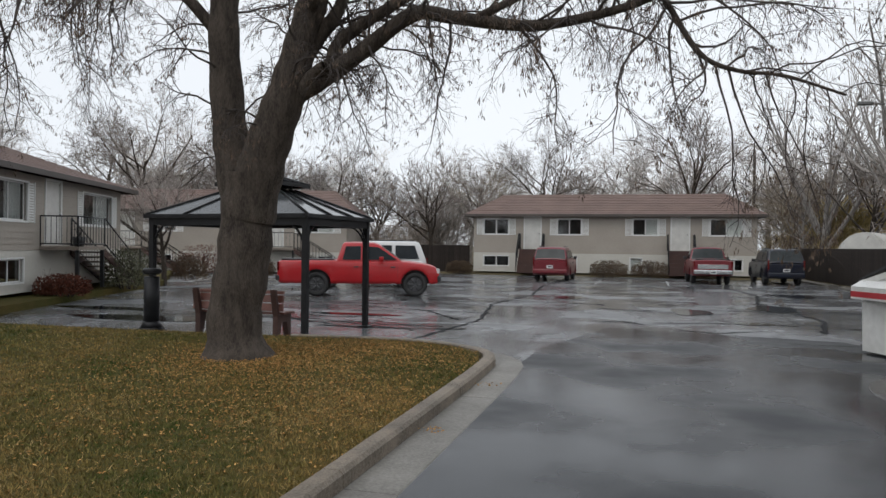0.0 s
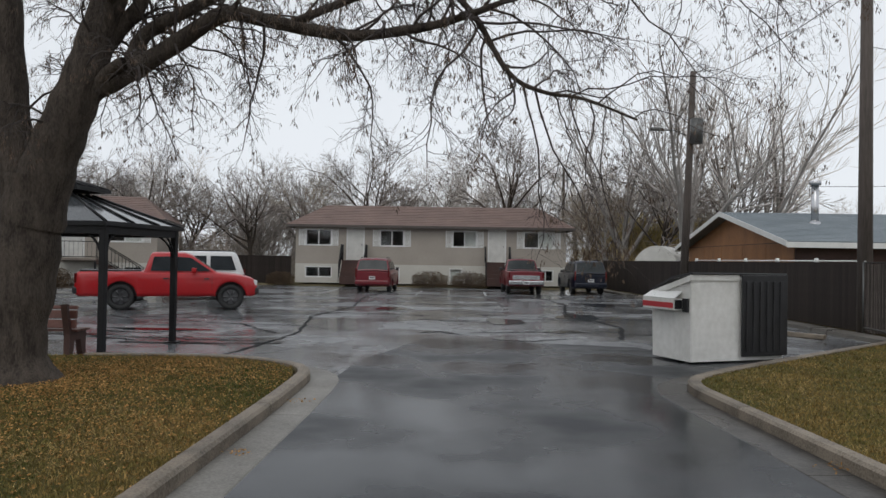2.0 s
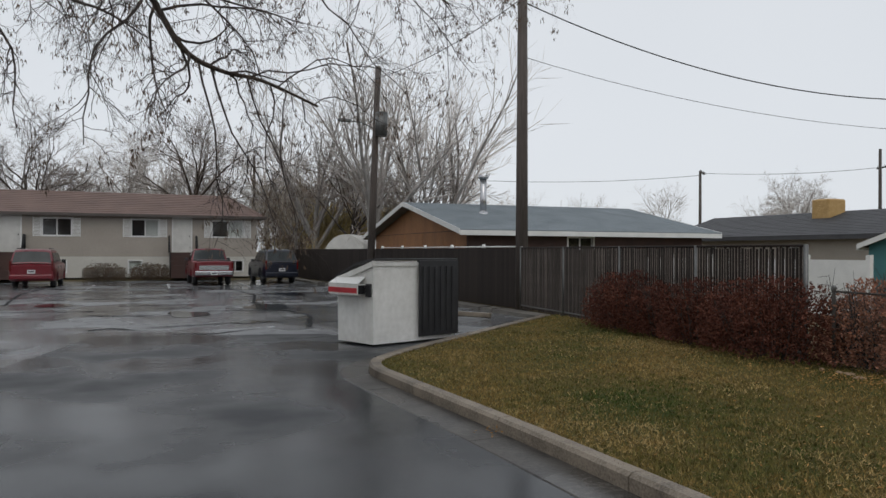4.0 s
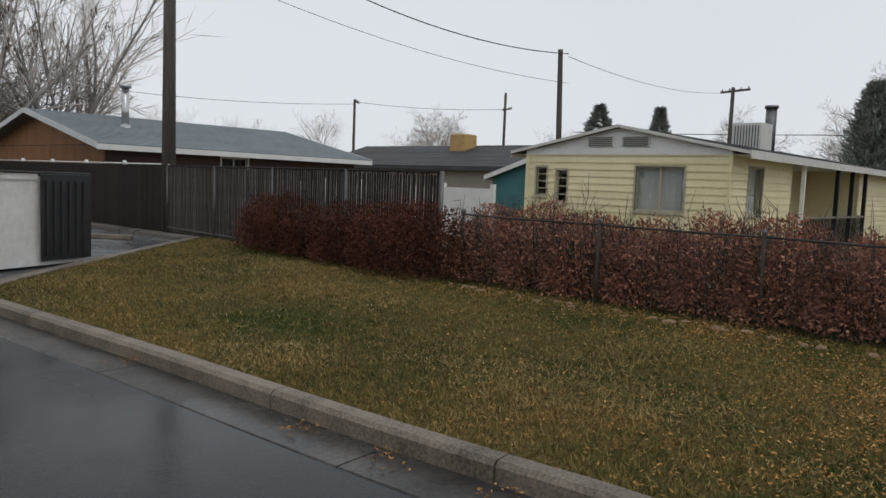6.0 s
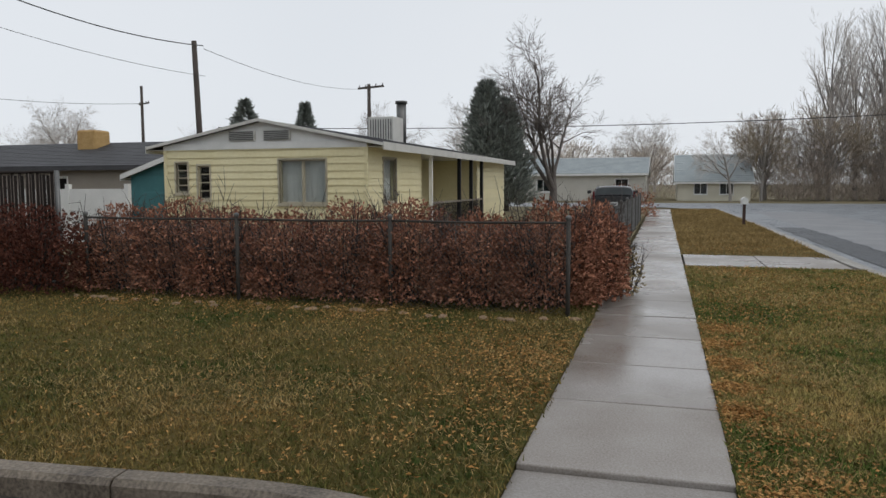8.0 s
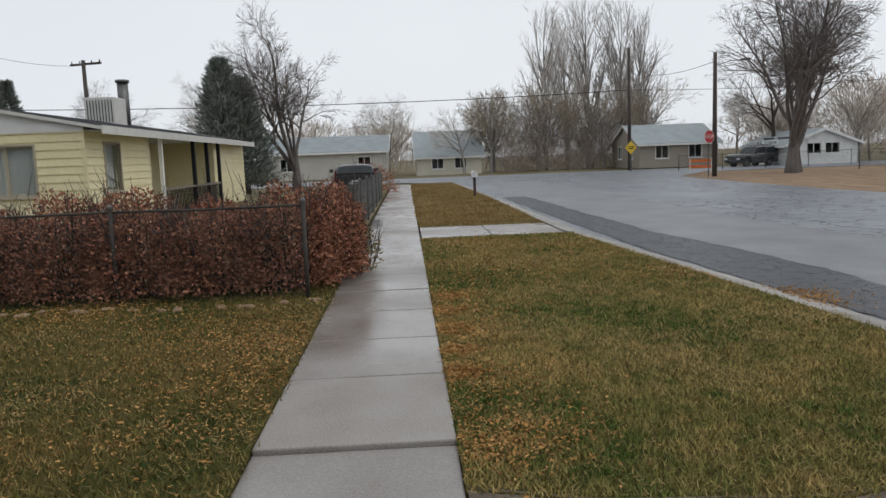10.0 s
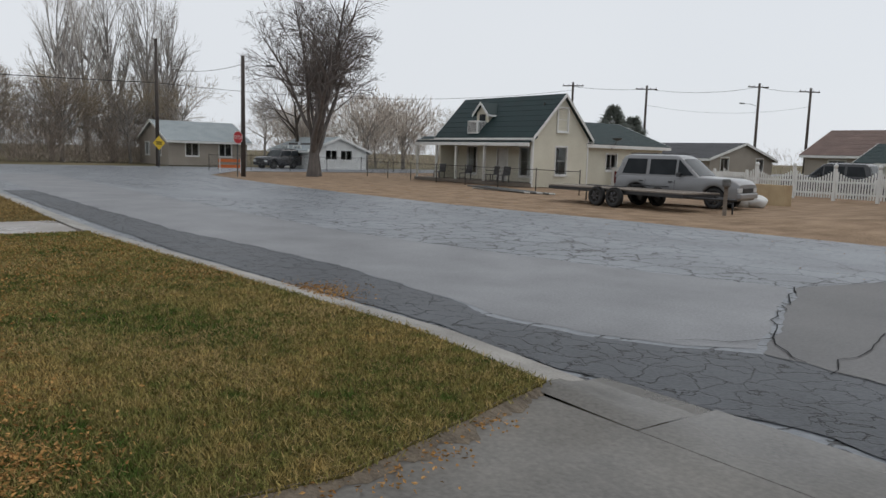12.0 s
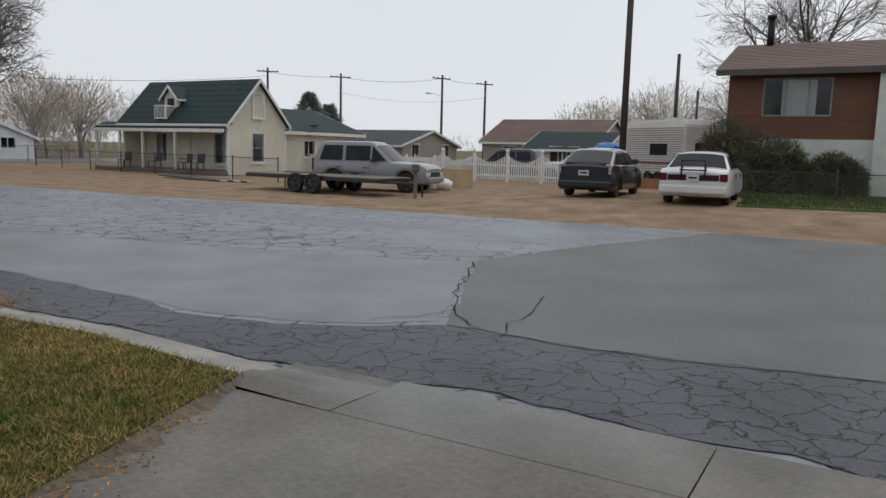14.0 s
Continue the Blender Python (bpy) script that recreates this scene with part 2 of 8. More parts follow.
M_GALV = mat("galvanised_steel", (0.08, 0.08, 0.078), (0.18, 0.18, 0.175), 5, 0.45, 0.1, metal=0.7)
M_OLDPOST = mat("rusty_old_post", (0.03, 0.025, 0.021), (0.065, 0.058, 0.05), 6, 0.8, 0.3)
M_RUBBER = mat("tyre_rubber", (0.012, 0.012, 0.012), (0.03, 0.03, 0.03), 5, 0.75, 0.3)
M_CHROME = mat("dull_chrome", (0.45, 0.45, 0.46), (0.6, 0.6, 0.61), 4, 0.22, 0.0, metal=0.9)
M_RIM = mat("alloy_rim", (0.06, 0.06, 0.063), (0.13, 0.13, 0.134), 4, 0.35, 0.0, metal=0.7)
M_PLASTIC = mat("black_plastic", (0.015, 0.015, 0.016), (0.035, 0.035, 0.037), 5, 0.5, 0.1)
M_REDLAMP = mat("red_lamp_lens", (0.07, 0.005, 0.005), (0.12, 0.009, 0.009), 8, 0.15, 0.0)
M_CLEARLAMP = mat("clear_lamp_lens", (0.5, 0.5, 0.5), (0.7, 0.7, 0.7), 8, 0.12, 0.0)
M_PLATE = mat("pale_number_plate", (0.5, 0.5, 0.5), (0.65, 0.65, 0.65), 8, 0.4, 0.0)
M_OLDWOOD = mat("grey_weathered_board", (0.13, 0.105, 0.085), (0.26, 0.22, 0.18), 3, 0.8, 0.4, fine=25, stretch=(0.2, 1, 1), vary=0.2)
M_BENCH = mat("red_brown_bench_board", (0.1, 0.035, 0.024), (0.18, 0.07, 0.05), 3, 0.45, 0.2, fine=25)


# ---- building helpers ----
def part(name, bm, material, parent=None, label=""):
    """Links a bmesh as one mesh object under a thing or a part."""
    me = bpy.data.meshes.new(name)
    bm.normal_update()
    bm.to_mesh(me)
    bm.free()
    me.materials.append(material)
    ob = new(name, me)
    ob.parent = parent
    if label:
        ob["label"] = label
    return ob


def soft_part(name, bm, material, parent=None, label=""):
    ob = part(name, bm, material, parent, label)
    ob.data.polygons.foreach_set("use_smooth", [True] * len(ob.data.polygons))
    return ob


def mesh_part(name, verts, faces, material, parent=None, label="", smooth=False):
    me = bpy.data.meshes.new(name)
    me.from_pydata(verts, [], faces)
    me.materials.append(material)
    if smooth:
        me.polygons.foreach_set("use_smooth", [True] * len(me.polygons))
    ob = new(name, me)
    ob.parent = parent
    if label:
        ob["label"] = label
    return ob


def thing(name, m, label, category, group="", kind=""):
    ob = new(name)
    ob.empty_display_size = 0.2
    ob.matrix_basis = m
    return tagged(ob, label, category, group, kind)


def box(bm, x0, y0, z0, x1, y1, z1, m=None, bevel=0.0):
    vs = [bm.verts.new(v) for v in ((x0, y0, z0), (x1, y0, z0), (x1, y1, z0), (x0, y1, z0), (x0, y0, z1), (x1, y0, z1), (x1, y1, z1), (x0, y1, z1))]
    fs = [bm.faces.new([vs[i] for i in q]) for q in ((3, 2, 1, 0), (4, 5, 6, 7), (0, 1, 5, 4), (1, 2, 6, 5), (2, 3, 7, 6), (3, 0, 4, 7))]
    if bevel:
        es = list({e for f in fs for e in f.edges})
        r = bmesh.ops.bevel(bm, geom=es, offset=bevel, segments=2, affect="EDGES", profile=0.5)
        vs = list({v for f in r["faces"] for v in f.verts} | {v for v in vs if v.is_valid})
    if m is not None:
        for v in vs:
            v.co = m @ v.co
    return bm


def boxes(*rows, m=None, bevel=0.0):
    bm = bmesh.new()
    for r in rows:
        box(bm, *r, m=m, bevel=bevel)
    return bm


def rod(bm, p, q, r0, r1=None, n=8, caps=True):
    """A round bar from p to q."""
    p, q = Vector(p), Vector(q)
    r1 = r0 if r1 is None else r1
    d = (q - p).normalized()
    a = d.orthogonal().normalized()
    b = d.cross(a)
    rings = []
    for c, r in ((p, r0), (q, r1)):
        rings.append([bm.verts.new(c + (a * math.cos(2 * math.pi * i / n) + b * math.sin(2 * math.pi * i / n)) * r) for i in range(n)])
    for i in range(n):
        f = bm.faces.new((rings[0][i], rings[0][(i + 1) % n], rings[1][(i + 1) % n], rings[1][i]))
        f.smooth = True
    if caps:
        bm.faces.new(rings[0][::-1])
        bm.faces.new(rings[1])
    return bm


def rods(*rows, n=8):
    bm = bmesh.new()
    for r in rows:
        rod(bm, *r, n=n)
    return bm


def prism(bm, poly, y0, y1, m=None):
    """A polygon in x and z drawn out along y."""
    a = [bm.verts.new((x, y0, z)) for x, z in poly]
    b = [bm.verts.new((x, y1, z)) for x, z in poly]
    bm.faces.new(a)
    bm.faces.new(b[::-1])
    for i in range(len(poly)):
        j = (i + 1) % len(poly)
        bm.faces.new((a[j], a[i], b[i], b[j]))
    if m is not None:
        for v in a + b:
            v.co = m @ v.co
    return bm


def slab(bm, corners, t):
    """A flat plate of thickness t below four or more corners."""
    vs = [Vector(c) for c in corners]
    nrm = (vs[1] - vs[0]).cross(vs[2] - vs[0]).normalized()
    if nrm.z < 0:
        vs.reverse()
        nrm.negate()
    a = [bm.verts.new(v) for v in vs]
    b = [bm.verts.new(v - nrm * t) for v in vs]
    bm.faces.new(a)
    bm.faces.new(b[::-1])
    for i in range(len(vs)):
        j = (i + 1) % len(vs)
        bm.faces.new((a[i], b[i], b[j], a[j]))
    return bm


def sheet(name, pts, z, material, label, category):
    """A level piece of ground from its outline."""
    bm = bmesh.new()
    f = bm.faces.new([bm.verts.new((x, y, z)) for x, y in pts])
    if f.normal.z < 0:
        f.normal_flip()
    bm.normal_update()
    if f.normal.z < 0:
        bmesh.ops.reverse_faces(bm, faces=[f])
    ob = part(name, bm, material)
    return tagged(ob, label, category, kind="structure")


def resample(path, step):
    out, n = [Vector((*path[0], 0))], len(path)
    for i in range(n - 1):
        a, b = Vector((*path[i], 0)), Vector((*path[i + 1], 0))
        k = max(1, round((b - a).length / step))
        out += [a.lerp(b, j / k) for j in range(1, k + 1)]
    return out


def curve_path(path, rounds=2):
    """Rounds the corners of a polyline, keeping its ends."""
    p = [Vector((*q, 0)) for q in path]
    for _ in range(rounds):
        q = [p[0]]
        for a, b in zip(p, p[1:]):
            q += [a.lerp(b, 0.25), a.lerp(b, 0.75)]
        p = q + [p[-1]]
    return [(v.x, v.y) for v in p]


def sweep(bm, path, profile):
    """Draws a profile of (offset to the right of the way, height) along a path on the ground."""
    rings = []
    for i, p in enumerate(path):
        d = (path[min(i + 1, len(path) - 1)] - path[max(i - 1, 0)]).normalized()
        r = Vector((d.y, -d.x, 0))
        rings.append([bm.verts.new(p + r * o + Vector((0, 0, z))) for o, z in profile])
    k = len(profile)
    for a, b in zip(rings, rings[1:]):
        for i in range(k):
            bm.faces.new((a[i], a[(i + 1) % k], b[(i + 1) % k], b[i]))
    bm.faces.new(rings[0][::-1])
    bm.faces.new(rings[-1])
    bmesh.ops.recalc_face_normals(bm, faces=bm.faces)
    return bm


def kerb_run(name, path, profile, material, label, category, piece, joints=()):
    """A run of kerb or gutter cut into pieces with open joints."""
    root = thing(name, Matrix(), label, category, kind="structure")
    pts = resample(path, 0.25)
    run, start = 0.0, 0
    for i in range(1, len(pts)):
        run += (pts[i] - pts[i - 1]).length
        if run >= piece or i == len(pts) - 1:
            seg = [p.copy() for p in pts[start:i + 1]]
            if len(seg) > 1:
                seg[0] += (seg[1] - seg[0]).normalized() * 0.006
                seg[-1] += (seg[-2] - seg[-1]).normalized() * 0.006
                part(category.replace(" ", "_") + "_piece", sweep(bmesh.new(), seg, profile), material, root)
            run, start = 0.0, i
    return root


# ---- walls, windows, roofs ----
def cut_rects(w, h, holes):
    """The rectangle 0..w by 0..h without its holes, as rectangles."""
    xs = sorted({0, w, *[v for o in holes for v in (o[0], o[2])]})
    out = []
    for a, b in zip(xs, xs[1:]):
        zs = [(o[1], o[3]) for o in holes if o[0] <= a + 1e-6 and o[2] >= b - 1e-6]
        z = 0
        for lo, hi in sorted(zs):
            if lo > z + 1e-6:
                out.append((a, z, b, lo))
            z = hi
        if z < h - 1e-6:
            out.append((a, z, b, h))
    return out


def lap_wall(name, parent, m, w, h, holes, material, pitch=0.2, thick=0.14, single=False, z_base=0.0, bands=(), lip=0.022):
    """A clapboard wall in its own x and z, outward to -y, with openings cut through. single: each board an object.
    bands: (z from, z to, material) for courses in another colour."""
    core = bmesh.new()
    for a, z0, b, z1 in cut_rects(w, h, holes):
        box(core, a, 0.0, z0 + z_base, b, thick, z1 + z_base, m)
    wall = part(name, core, material, parent)
    groups = {}
    rects = cut_rects(w, h, holes)
    k = 0
    while k * pitch < h - 1e-6:
        lo, hi = k * pitch, min((k + 1) * pitch, h)
        mt = material
        for z0, z1, other in bands:
            if z0 <= lo < z1:
                mt = other
        spans = []
        for a, z0, b, z1 in rects:
            c, d = max(lo, z0), min(hi, z1)
            if d - c > 0.01:
                spans.append((a, b, c, d))
        spans.sort()
        whole = []
        for sp in spans:
            if whole and abs(whole[-1][1] - sp[0]) < 1e-6 and whole[-1][2:] == sp[2:]:
                whole[-1] = (whole[-1][0], sp[1], *sp[2:])
            else:
                whole.append(sp)
        spans = whole
        bm = bmesh.new() if single else groups.setdefault(mt.name, (mt, bmesh.new()))[1]
        for a, b, c, d in spans:
            t0, t1 = lip - (lip - 0.006) * (c - lo) / pitch, lip - (lip - 0.006) * (d - lo) / pitch
            vs = [bm.verts.new(m @ Vector(v)) for v in ((a, -t0, c + z_base), (b, -t0, c + z_base), (b, -t1, d + z_base), (a, -t1, d + z_base), (a, 0.004, c + z_base), (b, 0.004, c + z_base))]
            bm.faces.new(vs[:4])
            bm.faces.new((vs[4], vs[5], vs[1], vs[0]))
            if single:
                part("siding_board", bm, mt, wall)
                bm = bmesh.new()
        if single:
            bm.free()
        k += 1
    for mt, bm in groups.values():
        part("siding", bm, mt, wall)
    return wall


def gable_fill(name, parent, m, w, h, material, z_base, pitch=0.2, thick=0.14, peak=0.5, lap=True):
    """The triangle over a wall under a gable, clapboarded or smooth."""
    bm = bmesh.new()
    prism(bm, [(0, z_base), (w, z_base), (w * peak, z_base + h)], 0.0, thick, m)
    if lap:
        k = 0
        while k * pitch < h - 0.02:
            lo, hi = k * pitch, min((k + 1) * pitch, h)
            a0, b0 = w * peak * lo / h, w - w * (1 - peak) * lo / h
            a1, b1 = w * peak * hi / h, w - w * (1 - peak) * hi / h
            vs = [bm.verts.new(m @ Vector(v)) for v in ((a0, -0.022, z_base + lo), (b0, -0.022, z_base + lo), (b1, -0.006, z_base + hi), (a1, -0.006, z_base + hi))]
            bm.faces.new(vs)
            k += 1
    return part(name, bm, material, parent)


def window(parent, m, o, panes=2, trim=0.06, frame_mat=None, shutters=0.0, curtain=None, sill=True, grid=0, name="window"):
    """A window in the opening o = (x0, z0, x1, z1): casing, sash bars, glass, a panel coloured dark as a dim room, or
    curtain behind.
    """
    x0, z0, x1, z1 = o
    fm = frame_mat or M_WHITE
    bm = boxes((x0 - trim, -0.045, z0 - trim, x0, 0.08, z1 + trim), (x1, -0.045, z0 - trim, x1 + trim, 0.08, z1 + trim),
               (x0, -0.045, z1, x1, 0.08, z1 + trim), (x0, -0.045, z0 - trim, x1, 0.08, z0), m=m)
    win = part(name, bm, fm, parent)
    pw = (x1 - x0) / panes
    for i in range(panes):
        a, b = x0 + i * pw, x0 + (i + 1) * pw
        yy = 0.03 + 0.03 * (i % 2)
        rows = [(a + 0.002, yy, z0 + 0.002, a + 0.035, yy + 0.03, z1 - 0.002), (b - 0.035, yy, z0 + 0.002, b - 0.002, yy + 0.03, z1 - 0.002),
                (a + 0.035, yy, z0 + 0.002, b - 0.035, yy + 0.03, z0 + 0.04), (a + 0.035, yy, z1 - 0.04, b - 0.035, yy + 0.03, z1 - 0.002)]
        for g in range(grid):
            zz = z0 + (z1 - z0) * (g + 1) / (grid + 1)
            rows.append((a + 0.036, yy + 0.004, zz - 0.014, b - 0.036, yy + 0.026, zz + 0.014))
        part("sash", boxes(*rows, m=m), fm, win)
        pane = part("pane", boxes((a + 0.03, yy + 0.012, z0 + 0.035, b - 0.03, yy + 0.018, z1 - 0.035), m=m), M_DARKGLASS, win)
        pane.visible_shadow = False
    if sill:
        part("sill", boxes((x0 - trim - 0.02, -0.09, z0 - trim - 0.035, x1 + trim + 0.02, -0.0455, z0 - trim), m=m), fm, win)
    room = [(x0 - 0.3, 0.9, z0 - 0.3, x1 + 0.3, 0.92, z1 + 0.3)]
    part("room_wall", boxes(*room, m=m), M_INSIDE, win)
    if curtain:
        a, b = curtain
        bm = bmesh.new()
        n = 18
        va, vb = [], []
        for i in range(n + 1):
            x = x0 + (x1 - x0) * (a + (b - a) * i / n)
            y = 0.16 + 0.008 * math.sin(i * 1.9)
            va.append(bm.verts.new(m @ Vector((x, y, z0 - 0.02))))
            vb.append(bm.verts.new(m @ Vector((x, y, z1 + 0.02))))
        for i in range(n):
            bm.faces.new((va[i], va[i + 1], vb[i + 1], vb[i]))
        part("curtain", bm, M_CURTAIN, win)
    if shutters:
        for s in (x0 - trim - shutters - 0.01, x1 + trim + 0.01):
            rows = [(s, -0.05, z0 - trim, s + 0.04, -0.024, z1 + trim), (s + shutters - 0.04, -0.05, z0 - trim, s + shutters, -0.024, z1 + trim)]
            n = int((z1 - z0) / 0.07)
            for i in range(n):
                zz = z0 - trim + 0.02 + i * (z1 - z0 + 2 * trim - 0.04) / n
                rows.append((s + 0.04, -0.045, zz, s + shutters - 0.04, -0.026, zz + 0.05))
            part("shutter", boxes(*rows, m=m), M_WHITE, win)
    return win


def door(parent, m, x0, z0, x1, z1, material, name="door"):
    rows = [(x0 + 0.002, 0.02, z0, x1 - 0.002, 0.07, z1 - 0.002)]
    d = part(name, boxes(*rows, m=m), material, parent)
    pan = [(x0 + 0.14, 0.008, z0 + a, x1 - 0.14, 0.0195, z0 + b) for a, b in ((0.2, 0.85), (1.0, 1.85))]
    part("door_panel", boxes(*pan, m=m, bevel=0.005), material, d)
    part("door_frame", boxes((x0 - 0.07, -0.045, z0, x0, 0.07, z1 + 0.07), (x1, -0.045, z0, x1 + 0.07, 0.07, z1 + 0.07), (x0, -0.045, z1, x1, 0.07, z1 + 0.07), m=m), M_WHITE, d)
    bm = bmesh.new()
    bmesh.ops.create_uvsphere(bm, u_segments=8, v_segments=6, radius=0.035, matrix=m @ Matrix.Translation((x1 - 0.09, -0.04, z0 + 0.95)))
    part("door_knob", bm, M_CHROME, d)
    return d


def gable_roof(parent, L, W, z_eave, z_ridge, over, material, fascia, along="x", t=0.12, gable_over=0.35, steps=0.0, edge=0.06):
    """A ridge roof over 0..L by 0..W. along: the ridge's direction. Courses of shingles lie as steps on the slopes."""
    def p(u, v, z):
        return (u, v, z) if along == "x" else (v, u, z)
    A, B = (L, W) if along == "x" else (W, L)
    k = (z_ridge - z_eave) / (B / 2)
    zo = z_eave - k * over
    up = t
    roof = None
    for s in (0, 1):
        va, vb = (-over, B / 2) if s == 0 else (B + over, B / 2)
        bm = bmesh.new()
        slab(bm, [p(-gable_over, va, zo + up), p(A + gable_over, va, zo + up), p(A + gable_over, vb, z_ridge + up), p(-gable_over, vb, z_ridge + up)], t)
        roof_bm, bm = bm, bmesh.new()
        n = int((B / 2 + over) / 0.28) if steps else 0
        line = []
        for i in range(n):
            f0, f1 = i / n, (i + 1) / n
            v0, v1 = va + (vb - va) * f0, va + (vb - va) * f1
            q0, q1 = zo + (z_ridge - zo) * f0 + up, zo + (z_ridge - zo) * f1 + up
            line += [(v0, q0 + 0.004), (v0, q0 + 0.024), (v1, q1 + 0.008)]
        ends = [[bm.verts.new(p(e, v, z)) for v, z in line] for e in (-gable_over, A + gable_over)]
        for i in range(len(line) - 1):
            bm.faces.new((ends[0][i], ends[1][i], ends[1][i + 1], ends[0][i + 1]))
        cover_bm, bm = bm, roof_bm
        bmesh.ops.recalc_face_normals(bm, faces=bm.faces)
        if roof is None:
            roof = part("roof", bm, material, parent)
        else:
            part("roof_slope", bm, material, roof)
        bmesh.ops.recalc_face_normals(cover_bm, faces=cover_bm.faces)
        part("shingles", cover_bm, material, roof)
        fa = -over - 0.03 if s == 0 else B + over
        bm = bmesh.new()
        a, b = p(-gable_over, fa, zo - 0.1), p(A + gable_over, fa + 0.03, zo + 0.1)
        box(bm, *[min(i, j) for i, j in zip(a, b)], *[max(i, j) for i, j in zip(a, b)])
        part("fascia", bm, fascia, roof)
        for e in (-gable_over - 0.03, A + gable_over):
            bm = bmesh.new()
            c = [p(e, va, zo - edge), p(e, va, zo + up + 0.03), p(e, vb, z_ridge + up + 0.03), p(e, vb, z_ridge - edge)]
            dlt = Vector(p(0.03, 0, 0))
            q = [bm.verts.new(Vector(v)) for v in c] + [bm.verts.new(Vector(v) + dlt) for v in c]
            for f in ((0, 1, 2, 3), (7, 6, 5, 4), (0, 4, 5, 1), (1, 5, 6, 2), (2, 6, 7, 3), (3, 7, 4, 0)):
                bm.faces.new([q[i] for i in f])
            bmesh.ops.recalc_face_normals(bm, faces=bm.faces)
            part("barge_board", bm, fascia, roof)
        sof = bmesh.new()
        vo = (-over, 0) if s == 0 else (B, B + over)
        a, b = p(0, vo[0], zo - 0.02), p(A, vo[1], zo)
        box(sof, *a, *b)
        part("soffit", sof, fascia, roof)
    return roof


def sides(L, W):
    """Frames of the four walls of a house 0..L by 0..W: south, east, north, west."""
    return (pose(0, 0, 0), pose(L, 0, 0, 0, 0, 90), pose(L, W, 0, 0, 0, 180), pose(0, W, 0, 0, 0, 270))


# ---- ground ----
def jag(pts, amp, step=0.35, seed=5):
    """An outline broken into short ragged pieces."""
    out = []
    for (xa, ya), (xb, yb) in zip(pts, pts[1:] + pts[:1]):
        n = max(1, min(220, int(math.hypot(xb - xa, yb - ya) / step)))
        for k in range(n):
            x, y = xa + (xb - xa) * k / n, ya + (yb - ya) * k / n
            w = amp * (noise.noise(Vector((x * 1.1, y * 1.1, seed))) + 0.6 * noise.noise(Vector((x * 4, y * 4, seed))))
            out.append((x + w * 0.6, y + w))
    return out


def flat(name, pts, z, material, label, category):
    if name in ("road_patch", "driveway"):
        pts = jag(pts, 0.1, 0.16)
    return sheet(name, pts, z, material, label, category)


flat("ground", [(-1500, -1500), (1500, -1500), (1500, 1500), (-1500, 1500)], -0.06, M_FIELD, "brown winter ground reaching to the horizon", "ground")
flat("parking_lot", [(-48, 11.3), (2.6, 10.4), (9.6, 17.2), (9.0, 24), (8.2, 46), (-48, 44)], 0.0, M_LOT, "wet cracked asphalt parking lot with puddles", "parking lot")
flat("driveway", [(-2.1, 0.8), (3.2, 0.8), (3.2, 8), (2.9, 10.2), (4.5, 13.0), (3.2, 15.5), (-1.2, 16.5), (-2.2, 12.5)], 0.004, M_DRIVE, "smooth dark wet asphalt driveway", "driveway")
FAR_EDGE = [(-160, -18.6), (-20, -18.3), (0, -17.9), (6, -17.3), (13, -16.8), (20, -15.9), (27, -15.8), (36, -16.2), (46, -17.2), (54, -22), (54, -160), (66, -160), (66, 120), (54, 120), (54, 0), (48, -3.2)]
flat("road", [(-160, -4.3), (-3, -4.4), (3.4, -4.2)] [::1] + [(5.6, -4.3), (11.3, -3.85), (15.6, -3.5), (29.3, -3.4), (48, -3.2)] + FAR_EDGE[:-1][::-1], 0.0, M_STREET, "old damp grey asphalt street with crack nets", "street")

M_STREETMID = cracked(mat("weathered_cracked_asphalt", (0.024, 0.0275, 0.033), (0.1, 0.107, 0.117), 0.9, 0.45, 0.5, fine=34, depth=0.006, spec=0.25), 0.3, 0.026, 0.3, 0.26, 0.46)
flat("road_patch", [(5.1, -10.17), (4.53, -12.46), (3.34, -15.8), (2.95, -17.2), (-20, -17.6), (-60, -17.8), (-60, -6.95), (-9, -6.9), (-0.17, -6.67), (1.29, -6.39), (2.24, -6.3), (2.8, -6.38), (3.45, -6.42), (3.74, -6.98), (4.4, -8.6)], 0.006, M_PATCH, "smoother grey asphalt patch in the street", "road patch")
flat("road_patch", [(5.2, -10.1), (4.5, -8.6), (3.84, -6.98), (3.6, -6.5), (4.06, -6.0), (4.8, -5.6), (5.8, -5.42), (7.2, -5.52), (9.1, -5.66), (11.9, -5.5), (15.6, -5.1), (30, -4.9), (46, -5.0), (46, -8.2), (20, -8.0), (13.8, -8.15), (11.3, -8.54), (9.1, -8.99), (7.1, -9.44)], 0.003, M_PALEPATCH, "pale smooth asphalt strip along the street", "road patch")
flat("road_patch", [(-60, -4.68), (-0.14, -4.7), (0.32, -4.76), (0.92, -4.66), (1.67, -4.76), (2.32, -4.8), (2.98, -4.62), (3.91, -4.56), (4.98, -4.44), (5.6, -4.6), (7.45, -4.46), (11, -4.15), (15.6, -3.98), (30, -3.9), (30, -4.85), (15.6, -5.06), (11.9, -5.46), (9.1, -5.62), (7.2, -5.48), (5.8, -5.28), (4.8, -5.46), (4.06, -5.84), (3.46, -6.38), (2.8, -6.34), (2.24, -6.26), (1.29, -6.35), (-0.17, -6.63), (-9, -6.86), (-60, -6.9)], 0.009, M_STREETMID, "weathered cracked asphalt along the gutter", "road patch")


